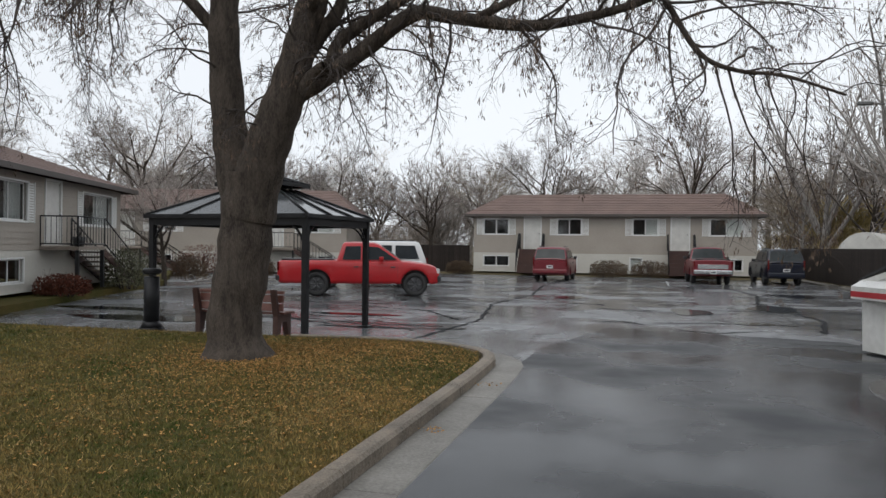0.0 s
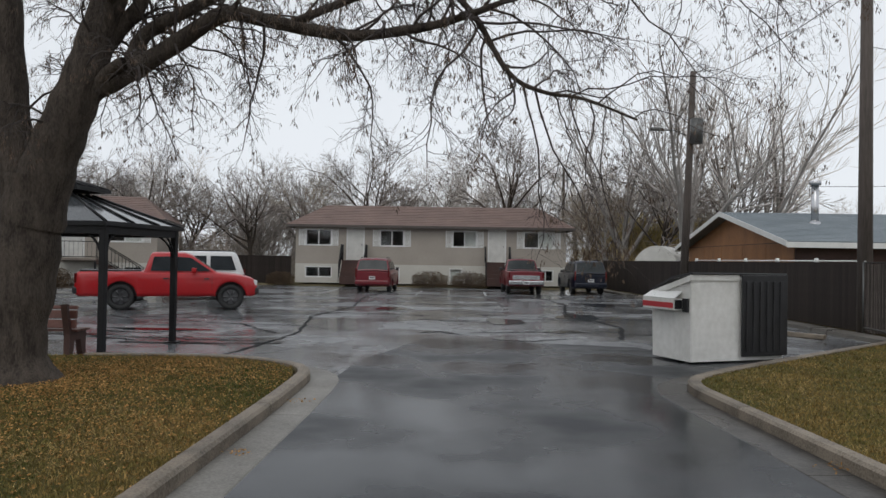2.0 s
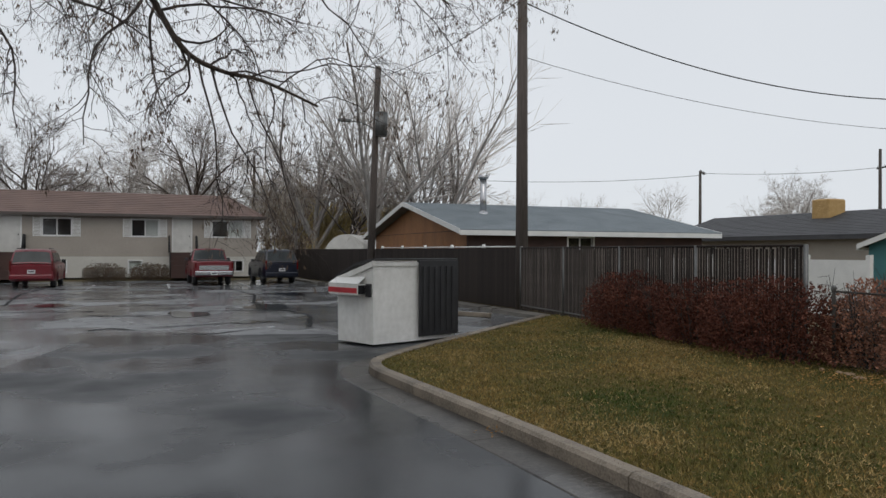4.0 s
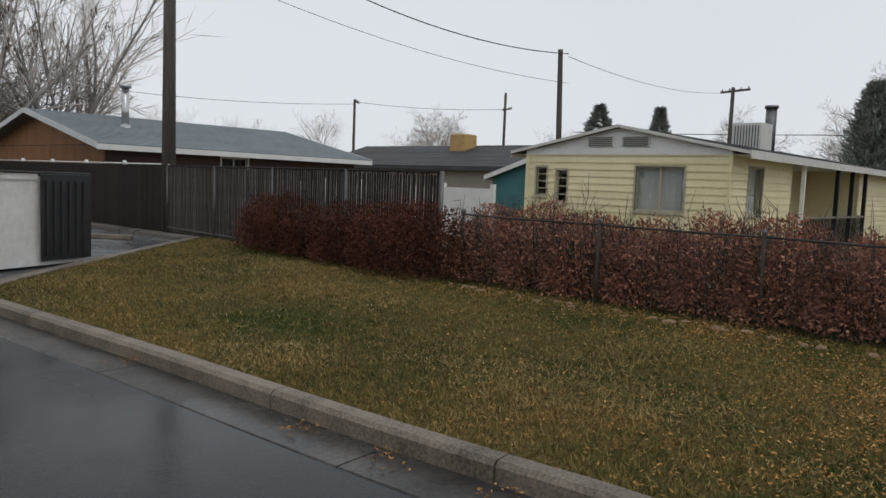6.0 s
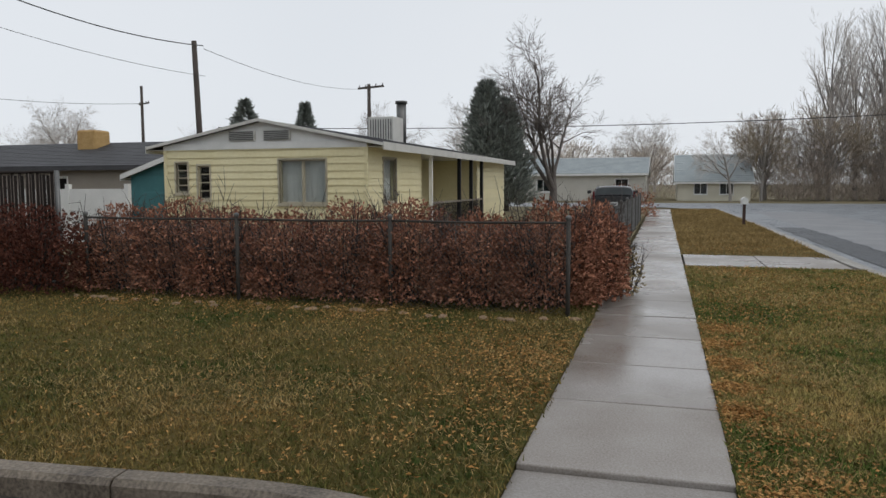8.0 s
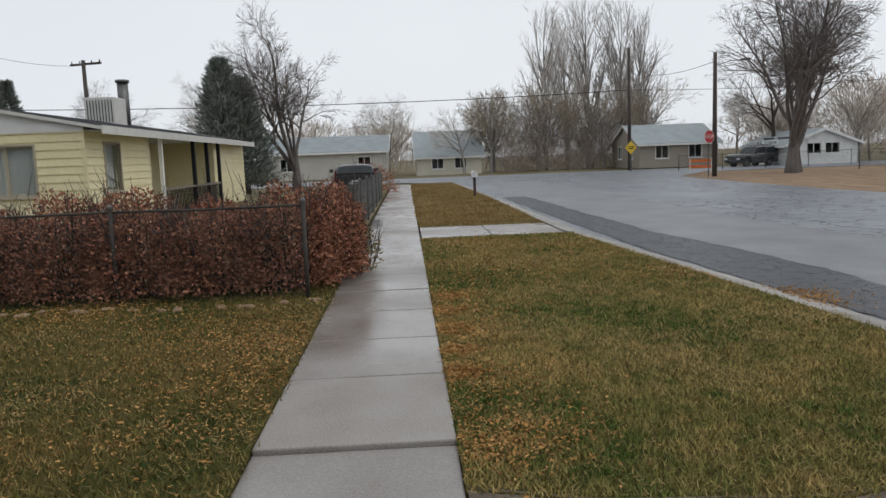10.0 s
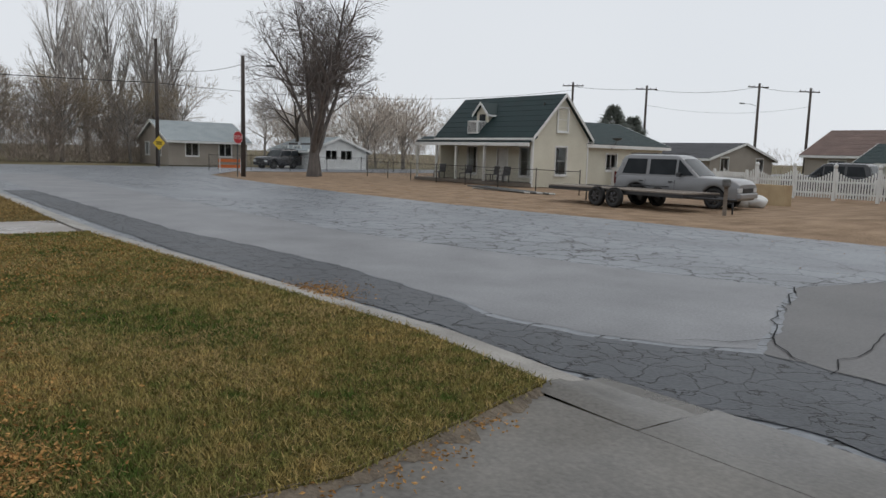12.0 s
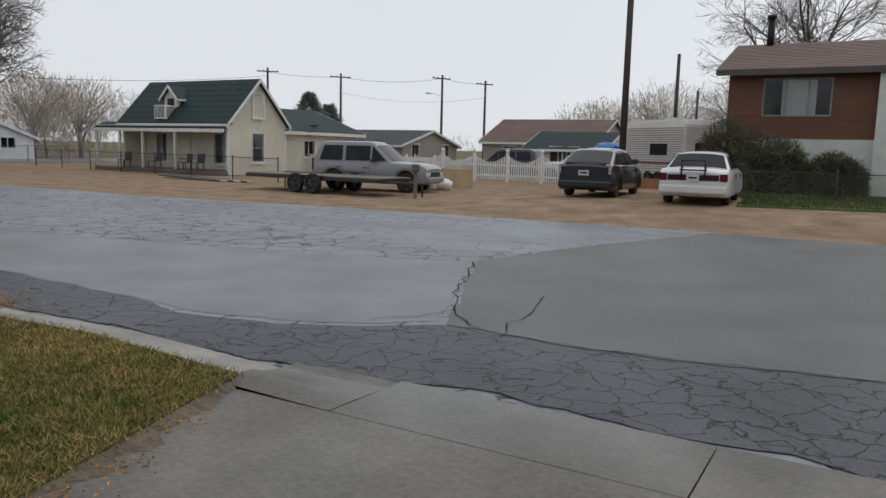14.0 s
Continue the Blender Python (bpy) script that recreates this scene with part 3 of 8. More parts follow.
def VERGE(x, y):
    """Height of the gravel verge, which climbs gently towards the west."""
    a, b = min(1, max(0, (15 - x) / 8)), min(1, max(0, (-16.5 - y) / 5))
    return -0.03 + 0.37 * a * a * (3 - 2 * a) * b * b * (3 - 2 * b)


gx = [-90, -60, -30, -15, -8] + [-4 + k for k in range(0, 24)] + [24, 30, 40, 53.9]
gy = [-15, -16.5] + [-17 - 0.5 * k for k in range(12)] + [-24, -27, -34, -46]
verge_v = [(x, y if x > -2 else min(y, -16.2), VERGE(x, y)) for y in gy for x in gx]
verge_f = [(j * len(gx) + i, (j + 1) * len(gx) + i, (j + 1) * len(gx) + i + 1, j * len(gx) + i + 1) for j in range(len(gy) - 1) for i in range(len(gx) - 1)]
tagged(mesh_part("verge", verge_v, verge_f, M_DIRT, smooth=True), "brown gravel and dirt verge with leaf litter", "verge", kind="structure")


def raised(name, pts, z, material, label, category):
    bm = bmesh.new()
    slab(bm, [(x, y, z) for x, y in pts], z + 0.05)
    return tagged(part(name, bm, material), label, category, kind="structure")


LEFT_LAWN = [(-60, 1.5), (-2.62, 1.5), (-2.62, 9.9), (-2.85, 11.0), (-3.6, 11.9), (-4.6, 12.15), (-6.5, 11.95), (-9.6, 11.8), (-60, 11.6)]
KERB_R = curve_path([(3.06, 0.86), (3.18, 1.2), (3.27, 1.6), (3.28, 2.1), (3.2, 2.8), (3.1, 4.0), (2.97, 6.5), (2.76, 9.0), (2.66, 10.4), (3.2, 11.3), (5.2, 13.2), (9.2, 16.9)], 2)
RIGHT_LAWN = [(x + 0.12, y) for x, y in KERB_R] + [(10.2, 16.9), (10.2, 0.844), (3.3, 0.844)]
raised("lawn", LEFT_LAWN, 0.11, M_LAWN, "patchy brown and green winter lawn", "lawn")
raised("lawn", RIGHT_LAWN, 0.11, M_LAWN, "patchy winter lawn beside the driveway", "lawn")
STRIP = [(3.5, -0.304), (14.8, -0.304), (14.8, -3.35), (11.3, -3.62), (5.6, -4.08), (3.75, -3.95), (3.2, -2.0), (3.3, -0.9)]
soil = bmesh.new()
edge = resample([(3.5, -0.31), (3.3, -0.9), (3.2, -2.0), (3.72, -3.85)], 0.035)
outer = [Vector((p.x - 0.03 - 0.2 * abs(noise.noise(Vector((p.x * 2, p.y * 2.3, 4)))) - 0.09 * abs(noise.noise(Vector((p.x, p.y * 9, 1)))) - 0.05 * abs(noise.noise(Vector((p.x, p.y * 31, 1)))), p.y, 0.0)) for p in edge]
rim = [soil.verts.new((p.x + 0.03, p.y, 0.092)) for p in edge]
foot = [soil.verts.new((p.x, p.y, 0.0725 - 0.0255 * (-p.y - 0.32) / 3.61)) for p in outer]
for i in range(len(edge) - 1):
    soil.faces.new((rim[i], rim[i + 1], foot[i + 1], foot[i]))
tagged(part("soil_edge", soil, mat("dark_wet_soil", (0.07, 0.054, 0.038), (0.2, 0.16, 0.115), 7, 0.9, 0.8, depth=0.02)), "bare trodden soil edging the grass strip", "soil", kind="structure")
raised("lawn", STRIP, 0.09, M_LAWN, "grass strip between sidewalk and street strewn with leaves", "lawn")
raised("lawn", [(17.15, -0.304), (29.5, -0.304), (47, -0.4), (47, -2.9), (29.3, -3.2), (17.15, -3.25)], 0.09, M_LAWN, "brown grass strip along the street", "lawn")
raised("yard", [(10.2, 0.95), (52, 0.95), (52, 60), (10.2, 60)], 0.08, M_FIELD, "dull winter yard behind the fence", "yard")
raised("yard", [(-60, 46), (10.2, 46), (10.2, 80), (-60, 80)], 0.06, M_FIELD, "leaf-covered ground round the apartment building", "yard")
raised("yard", [(-60, 8), (-12.9, 8), (-14.7, 13), (-17.3, 20), (-19.4, 26), (-26, 36), (-60, 36)], 0.2, M_LAWN, "grass in front of the apartment block", "yard")
raised("lawn", [(-40, -23.9), (-0.4, -22.5), (3.05, -21.4), (3.3, -25), (4.2, -28.2), (5.6, -29.4), (5.6, -44), (-40, -44)], 0.38, mat("greener_lawn", (0.035, 0.07, 0.015), (0.1, 0.14, 0.04), 1.5, 0.9, 0.8, fine=25, depth=0.03), "green lawn in front of the brown house", "lawn")

kerb_run("kerb_west", curve_path([(-2.45, 1.4), (-2.45, 6), (-2.45, 9.6), (-2.55, 11.2), (-3.6, 12.0), (-4.6, 12.25), (-6.5, 12.05)], 2),
         [(0.0, -0.04), (-0.18, -0.04), (-0.18, 0.13), (-0.15, 0.145), (-0.03, 0.145), (0.0, 0.115)], M_KERB, "weathered tan concrete kerb round the lawn", "kerb", 3.4)
kerb_run("gutter_west", curve_path([(-2.45, 1.4), (-2.45, 6), (-2.45, 9.6), (-2.55, 11.2), (-3.6, 12.0)], 2),
         [(0.004, -0.04), (0.004, 0.014), (0.4, 0.012), (0.47, -0.04)], M_PAN, "damp concrete gutter strip beside the kerb", "gutter", 3.4)
kerb_run("kerb_east", KERB_R, [(0.0, -0.04), (0.18, -0.04), (0.18, 0.13), (0.15, 0.145), (0.03, 0.145), (0.0, 0.115)], M_KERB, "weathered tan concrete kerb with open joints", "kerb", 1.85)
kerb_run("gutter_east", KERB_R, [(-0.004, -0.04), (-0.004, 0.014), (-0.4, 0.012), (-0.47, -0.04)], M_GUTTER, "dirty wet concrete gutter strip", "gutter", 2.7)
flare = bmesh.new()
flare_rows = []
for k in range(9):
    u = k / 8
    e = u * u * (3 - 2 * u)
    row = []
    for y, za, zb_ in ((-3.815, 0.06, 0.046), (-3.96, 0.095, 0.042), (-4.09, 0.092, 0.038), (-4.16, 0.05, 0.033), (-4.41, 0.016, 0.02), (-4.62, 0.008, 0.012), (-4.62, -0.04, -0.04)):
        row.append(flare.verts.new((3.775 - 0.92 * u, y, za + (zb_ - za) * e)))
    flare_rows.append(row)
for a, b in zip(flare_rows, flare_rows[1:]):
    for k in range(6):
        flare.faces.new((a[k], b[k], b[k + 1], a[k + 1])).smooth = k != 5
bmesh.ops.recalc_face_normals(flare, faces=flare.faces)
tagged(part("kerb_flare", flare, M_CONC), "concrete kerb sloping down to the driveway apron", "kerb", kind="structure")
kerb_run("kerb_street", [(3.75, -3.955), (5.6, -4.08), (11.3, -3.62), (15.6, -3.28), (29.3, -3.2), (48, -2.95)],
         [(0.0, -0.04), (0.0, 0.095), (0.13, 0.092), (0.2, 0.05), (0.45, 0.014), (0.47, -0.04)], M_PALEKERB, "pale rolled concrete kerb along the street", "kerb", 3.0)

# sidewalk slabs
side_walk = thing("sidewalk", Matrix(), "wet concrete sidewalk of square slabs", "sidewalk", kind="structure")
xs = [-9.4, -8.2, -7, -5.8, -4.6, -3.4, -2.2, -0.98, 0.24, 1.5, 2.82, 4.12, 5.44, 6.59] + [6.59 + 1.22 * i for i in range(1, 34)]
rng = random.Random(4)
for a, b in zip(xs, xs[1:]):
    tilt = rng.uniform(-0.004, 0.004)
    zz = 0.1 if a > 3 else 0.07
    bm = boxes((a + 0.008, -0.3, -0.05, b - 0.008, 0.84, zz + tilt), bevel=0.009)
    part("slab", bm, M_WALK, side_walk)
apron = thing("driveway_apron", Matrix(), "worn concrete driveway apron with cracked joints", "driveway apron", kind="structure")
for a, b in ((-4.2, 0.664), (0.672, 3.52)):
    bm = bmesh.new()
    slab(bm, [(a, -0.32, 0.07), (b - (0.12 if b > 1 else 0), -0.32, 0.07), (b + (0.2 if b > 1 else 0), -3.805, 0.046), (a, -3.805, 0.046)], 0.12)
    part("slab", bm, M_CONC, apron)
for a, b in ((-4.2, 0.69), (0.7, 2.85)):
    bm = bmesh.new()
    slab(bm, [(a, -3.815, 0.045), (b, -3.815, 0.045), (b, -4.66, 0.012), (a, -4.66, 0.012)], 0.09)
    part("slab", bm, M_CONC, apron)
side_drive = thing("side_driveway", Matrix(), "pale concrete driveway strip across the grass", "driveway", kind="structure")
for a, b in ((-0.34, -1.75), (-1.77, -3.2)):
    bm = bmesh.new()
    slab(bm, [(14.82, a, 0.1), (17.1, a, 0.1), (17.1, b, 0.095), (14.82, b, 0.095)], 0.12)
    part("slab", bm, M_WALK, side_drive)


def ribbon(name, path, w, material, label, category, z=0.008, seed=1):
    """A thin wandering line on the ground: a filled crack or painted stripe."""
    r = random.Random(seed)
    pts = resample(path, 0.22)
    vs, fs = [], []
    for i, p in enumerate(pts):
        d = (pts[min(i + 1, len(pts) - 1)] - pts[max(i - 1, 0)]).normalized()
        s = Vector((d.y, -d.x, 0))
        j = r.uniform(-0.05, 0.05) if material is M_TAR else 0
        h = w * (r.uniform(0.35, 1.0) if material is M_TAR else 1) / 2
        vs += [p + s * (j + h) + Vector((0, 0, z)), p + s * (j - h) + Vector((0, 0, z))]
    for i in range(len(pts) - 1):
        fs.append((2 * i, 2 * i + 1, 2 * i + 3, 2 * i + 2))
    ob = mesh_part(name, [tuple(v) for v in vs], fs, material)
    return tagged(ob, label, category, kind="structure")


for i, (path, w) in enumerate([([(-4.6, 38), (-4.9, 33), (-4.4, 27), (-4.9, 22), (-4.2, 17), (-4.6, 13)], 0.12), ([(3, 36), (3.6, 30), (3.0, 25), (3.8, 20), (3.2, 17)], 0.14), ([(-12, 30), (-7, 28.5), (-2, 29), (4, 28)], 0.1), ([(-11, 21), (-6, 19), (-4.7, 17)], 0.1),
                               ([(-12, 17), (-8, 16), (-5, 14.5)], 0.1), ([(0, 24), (4, 22.5), (8, 23)], 0.12)]):
    ribbon("tar_line", path, w, M_TAR, "dark filled crack across the parking lot", "crack", seed=i)
for i, path in enumerate([[(5.09, -10.17), (4.75, -9.3), (4.4, -8.5), (4.15, -7.8), (3.74, -6.98), (3.9, -6.5), (4.2, -6.1)], [(3.74, -6.98), (3.4, -6.6), (3.1, -6.4)], [(-9, -6.9), (-0.17, -6.67), (1.29, -6.37), (2.24, -6.3), (2.8, -6.36)], [(3.16, -8.22), (2.99, -7.19), (2.98, -6.75), (2.79, -6.22)], [(5.09, -10.17), (4.53, -12.46), (3.34, -15.8)], [(5.1, -10.17), (7.1, -9.44), (9.1, -8.99), (11.3, -8.54)]]):
    ribbon("crack", path, 0.02, M_TAR, "open crack between asphalt patches", "crack", z=0.016, seed=20 + i)
g = random.Random(3)
for i in range(60):
    x, y = g.uniform(-13, 6), g.uniform(14, 38)
    ln = g.uniform(0.8, 3.6)
    ribbon("crack", [(x, y), (x + ln * 0.5, y + g.uniform(-0.5, 0.5)), (x + ln, y + g.uniform(-0.7, 0.7))], g.uniform(0.05, 0.2), M_TAR, "dark ragged crack in the wet asphalt", "crack", seed=60 + i)
M_PUDDLE = mat("standing_water", (0.008, 0.009, 0.01), (0.016, 0.017, 0.019), 1, 0.03, 0.02, fine=6)
for i, (x, y, rx, ry) in enumerate([(-11.5, 14.6, 2.0, 0.5), (0.8, 21.5, 0.5, 1.2), (3.2, 23.5, 0.6, 1.1), (-3.0, 26, 0.6, 0.7), (-14, 16.5, 1.6, 0.4), (2.2, 18.6, 0.6, 0.3), (5.0, 30, 0.6, 0.9), (-7.5, 17.4, 1.2, 0.25)]):
    pts = []
    for k in range(28):
        t = 2 * math.pi * k / 28
        w = 1 + 0.45 * noise.noise(Vector((math.cos(t) * 1.3, math.sin(t) * 1.3, i * 7.3))) + 0.15 * noise.noise(Vector((math.cos(t) * 5, math.sin(t) * 5, i)))
        pts.append((x + rx * w * math.cos(t), y + ry * w * math.sin(t)))
    flat("puddle", pts, 0.0095, M_PUDDLE, "shallow puddle mirroring the pale sky", "puddle")
M_STRIPE = mat("worn_white_road_paint", (0.22, 0.22, 0.22), (0.5, 0.5, 0.5), 3, 0.5, 0.2)
for path in ([(-6.2, 15.9), (-3.4, 16.3)], [(-9.5, 15.5), (-6.4, 15.9)], [(4.8, 18.5), (7.8, 18.9)], [(5.2, 22), (8, 22.4)], [(-7.5, 36), (-7.5, 41)], [(-2.8, 36), (-2.8, 41)], [(0.6, 36), (0.6, 41)], [(4.2, 36), (4.2, 41)]):
    ribbon("parking_stripe", path, 0.1, M_STRIPE, "worn white parking stripe", "parking stripe", z=0.007)


# ---- houses ----
def hip_roof(parent, L, W, ze, zr, over, inset, material, fascia):
    bm = bmesh.new()
    slopes = []
    o = over
    e = [Vector(v) for v in ((-o, -o, ze), (L + o, -o, ze), (L + o, W + o, ze), (-o, W + o, ze))]
    r = [Vector((inset, W / 2, zr)), Vector((L - inset, W / 2, zr))]
    for f in ((e[0], e[1], r[1], r[0]), (e[1], e[2], r[1]), (e[2], e[3], r[0], r[1]), (e[3], e[0], r[0])):
        n = 12
        a0, a1 = f[0], f[1]
        b0, b1 = f[-1], f[2] if len(f) == 4 else f[-1]
        rows_ = []
        for i in range(n):
            u, v = i / n, (i + 1) / n
            for t, up in ((u, 0.0), (u, 0.03), (v, 0.01)):
                rows_.append([bm.verts.new(q.lerp(w, t) + Vector((0, 0, up))) for q, w in ((a0, b0), (a1, b1))])
        for q, w in zip(rows_, rows_[1:]):
            bm.faces.new((q[0], q[1], w[1], w[0]))
        slopes.append(bm)
        bm = bmesh.new()
    under = [bm.verts.new(v) for v in e]
    bm.faces.new(under[::-1])
    roof = part("roof", bm, material, parent)
    for s in slopes:
        part("roof_slope", s, material, roof)
    rows = [(-o, -o - 0.03, ze - 0.14, L + o, -o, ze + 0.02), (-o, W + o, ze - 0.14, L + o, W + o + 0.03, ze + 0.02), (-o - 0.03, -o, ze - 0.14, -o, W + o, ze + 0.02), (L + o, -o, ze - 0.14, L + o + 0.03, W + o, ze + 0.02)]
    for row in rows:
        part("gutter", boxes(row), fascia, roof)
    return roof


M_GUTTERBROWN = mat("dark_brown_gutter", (0.05, 0.04, 0.035), (0.09, 0.075, 0.065), 3, 0.5, 0.0)


def stair_railing(parent, m, x, w, zl, run, flip):
    """A landing at a door with a flight of steps down along the wall and black railings."""
    st = part("landing", boxes((x - w / 2, -1.15, zl - 0.12, x + w / 2, -0.03, zl - 0.02), m=m), M_OLDWOOD, parent, "wooden landing with steps")
    s = -1 if flip else 1
    x0 = x + s * w / 2
    n = max(3, round(zl / 0.19))
    for i in range(n):
        z = zl - 0.02 - (i + 1) * zl / (n + 1)
        a, b = sorted((x0 + s * run * i / n, x0 + s * run * (i + 1) / n + s * 0.03))
        part("step", boxes((a, -1.12, z - 0.05, b, -0.1, z), m=m), M_OLDWOOD, st)

    def rail(p, q, count):
        bars = bmesh.new()
        p, q = Vector(p), Vector(q)
        for dz in (0.08, 0.9):
            rod(bars, m @ (p + Vector((0, 0, dz))), m @ (q + Vector((0, 0, dz))), 0.022, n=5)
        for i in range(count + 1):
            c = p.lerp(q, i / count)
            rod(bars, m @ (c + Vector((0, 0, 0.0 if i in (0, count) else 0.08))), m @ (c + Vector((0, 0, 0.9))), 0.02 if i in (0, count) else 0.01, n=4)
        part("railing", bars, M_BLACK, st, "black metal railing")
    xe = x - s * w / 2
    rail((xe, -1.13, zl - 0.02), (x0, -1.13, zl - 0.02), 9)
    rail((xe, -1.11, zl - 0.02), (xe, -0.06, zl - 0.02), 7)
    rail((x0 + s * 0.05, -1.13, zl - 0.02), (x0 + s * run, -1.13, 0.05), 12)
    rail((x0, -0.1, zl - 0.02), (x0 + s * run, -0.1, 0.05), 12)
    for y in (-1.12, -0.12):
        sb = prism(bmesh.new(), [(x0, zl - 0.3), (x0, zl - 0.04), (x0 + s * run, 0.12), (x0 + s * run, -0.02), (x0 + s * (run - 0.2), -0.02)], y, y + 0.05, m)
        part("stringer", sb, M_DARKWOOD, st, "dark stair stringer")
    legs = boxes((x - w / 2, -1.14, 0, x - w / 2 + 0.1, -1.04, zl - 0.13), (x + w / 2 - 0.1, -1.14, 0, x + w / 2, -1.04, zl - 0.13), m=m)
    part("leg", legs, M_BLACK, st)


def apartment(m, label, flip=False, narrow=False, near=False):
    L, W, h = 16.9, 8.0, 3.5 if not near else 3.36
    house = thing("apartment_building", m, label, "apartment building", "beige apartment buildings")
    f = sides(L, W)
    wins = [(0.66, 2.36, 2.22, 3.33), (5.3, 2.36, 6.75, 3.33), (9.85, 2.36, 11.3, 3.33), (14.3, 2.36, 16.1, 3.33)]
    lows = [(0.66, 0.37, 2.25, 0.99), (5.6, 0.3, 6.5, 0.95), (9.7, 0.25, 10.4, 0.95), (15.2, 0.3, 16.1, 0.95)]
    doors = [(3.26, 1.45, 4.25, 3.5 - 0.02), (12.1, 1.45, 13.1, 3.48)]
    if near:
        wins = [(1.0, 2.02, 2.8, 3.1), (4.6, 2.02, 5.9, 3.1), (7.3, 2.02, 9.2, 3.1), (13.2, 2.02, 15.9, 3.1)]
        lows = [(1.0, 0.3, 2.6, 0.95), (7.5, 0.3, 9.0, 0.95)]
        doors = [(10.4, 1.33, 11.45, 3.34)]
    low_band = [(0, 1.1, M_CREAM)]
    wall = lap_wall("wall", house, f[0], L, h, wins + lows + doors, M_BEIGE, 0.17, bands=low_band)
    for i, fr in ((1, f[1]), (3, f[3])):
        lap_wall("wall", house, fr, W, h, [], M_BEIGE, 0.17, bands=low_band)
    lap_wall("wall", house, f[2], L, h, [], M_BEIGE, 0.4)
    for i, o in enumerate(wins):
        window(house, f[0], o, 2, 0.05, shutters=0.4, curtain=(0.5, 1.0) if i > 1 else None, sill=False)
    for i, o in enumerate(lows):
        window(house, f[0], o, 2 if i != 2 else 1, 0.05, sill=False, curtain=(0, 1) if i == 2 else None)
    for d in doors:
        door(house, f[0], d[0], d[1], d[2], d[3] - 0.07, M_TRIM)
        if narrow:
            part("step_block", boxes(*[(d[0] - 0.2, -0.95 - 0.26 * k, 0, d[2] + 0.2, -0.03 if k == 0 else -0.95 - 0.26 * (k - 1), 1.43 - 0.24 * k) for k in range(5)], m=f[0]), M_DARKWOOD, house, "front steps")
            for x in (d[0] - 0.25, d[2] + 0.25):
                bars = bmesh.new()
                for k in range(10):
                    y = -0.1 - k * 0.22
                    z = 1.43 if k < 5 else 1.43 - (k - 4) * 0.26
                    rod(bars, (x, y, z), (x, y, z + 0.95), 0.022, n=4)
                rod(bars, (x, -0.05, 2.38), (x, -1.0, 2.38), 0.03, n=5)
                rod(bars, (x, -1.0, 2.38), (x, -2.1, 1.1), 0.03, n=5)
                part("railing", bars, M_BLACK, house, "black metal stair railing")
        else:
            stair_railing(house, f[0], (d[0] + d[2]) / 2 + (0.1 if near else 0.4), 2.1 if near else 2.0, 1.32 if near else 1.43, 3.0 if near else 2.2, flip)
    hip_roof(house, L, W, h + 0.1, h + 1.62, 0.5, 1.3, M_ROOF, M_GUTTERBROWN)
    return house


apartment(pose(-11.1, 46.2, 0.18, 0, 0, 1.5), "long beige sided apartment building with brown shingle roof", narrow=True)
apartment(pose(-14.17, 8.44, 0.3, 0, 0, 110.43), "beige apartment building with landing stairs and black railings", near=True)
apartment(pose(-33.9, 36.4, 0.1, 0, 0, 15), "beige apartment building behind the pavilion")


def cottage(name, m, L, W, h, rise, wall, roof, label, category="house", along="x", over=0.45, gable=None, holes=None, pitch=0.2, fascia=None, single=False, trim=None, gable_lap=True, gable_over=0.3, thin=False, recess=0.0):
    """A single storey house with a ridge roof; holes: per side, windows as (opening, panes, curtain, shutters)."""
    ob = thing(name, m, label, category)
    f = list(sides(L, W))
    f[2] = pose(L, W - recess, 0, 0, 0, 180)
    lens = (L, W, L, W)
    holes = holes or {}
    for i in range(4):
        hs = holes.get(i, [])
        lap_wall("wall", ob, f[i], lens[i], h, [o[0] for o in hs], wall, pitch, single=single and i in (0, 3), lip=0.034 if single else 0.022)
        for o in hs:
            if o[1] < 0:
                continue
            if o[1] == 0:
                door(ob, f[i], *o[0], M_TRIM)
            else:
                window(ob, f[i], o[0], o[1], 0.045 if single else 0.07, trim, curtain=o[2], shutters=o[3], grid=o[4] if len(o) > 4 else 0)
    for i in ((1, 3) if along == "x" else (0, 2)):
        gable_fill("gable", ob, f[i], lens[i], rise, gable or wall, h, pitch, lap=gable_lap)
    gable_roof(ob, L, W, h, h + rise, over, roof, fascia or M_WHITE, along, steps=1.0, gable_over=gable_over, t=0.05 if thin else 0.12, edge=0.0 if thin else 0.06)
    return ob


# yellow house: gable wall to the west, long side and porch to the south
M_TANFRAME = mat("tan_window_frame", (0.36, 0.32, 0.23), (0.5, 0.45, 0.34), 3, 0.6, 0.1)
YX, YY = 18.0, 7.4
YL, YW = 17.0, 6.05
yellow = cottage("yellow_house", pose(YX, YY, 0.1), YL, YW, 2.62, 0.6, M_YELLOW, M_ROOFDARK, "pale yellow clapboard house with a low white gable", gable=M_WHITE, single=True, pitch=0.19, gable_lap=False, over=0.5, gable_over=0.16, thin=True, fascia=M_TRIM, trim=M_TANFRAME,
                 holes={3: [((3.55, 1.05, 4.9, 2.2), 2, (0, 1), 0), ((0.35, 1.33, 0.72, 2.15), 1, None, 0, 3), ((1.05, 1.15, 1.42, 2.07), 1, None, 0, 3)],
                        0: [((1.1, 1.05, 2.1, 2.25), 1, (0, 1), 0), ((4.4, 0.12, 11.6, 2.5), -1, None, 0)]})
fw = sides(YL, YW)[3]
for y in (-0.036, YW - 0.06):
    part("corner_board", boxes((-0.036, y, 0.0, 0.06, y + 0.096, 2.6)), M_YELLOW, yellow)
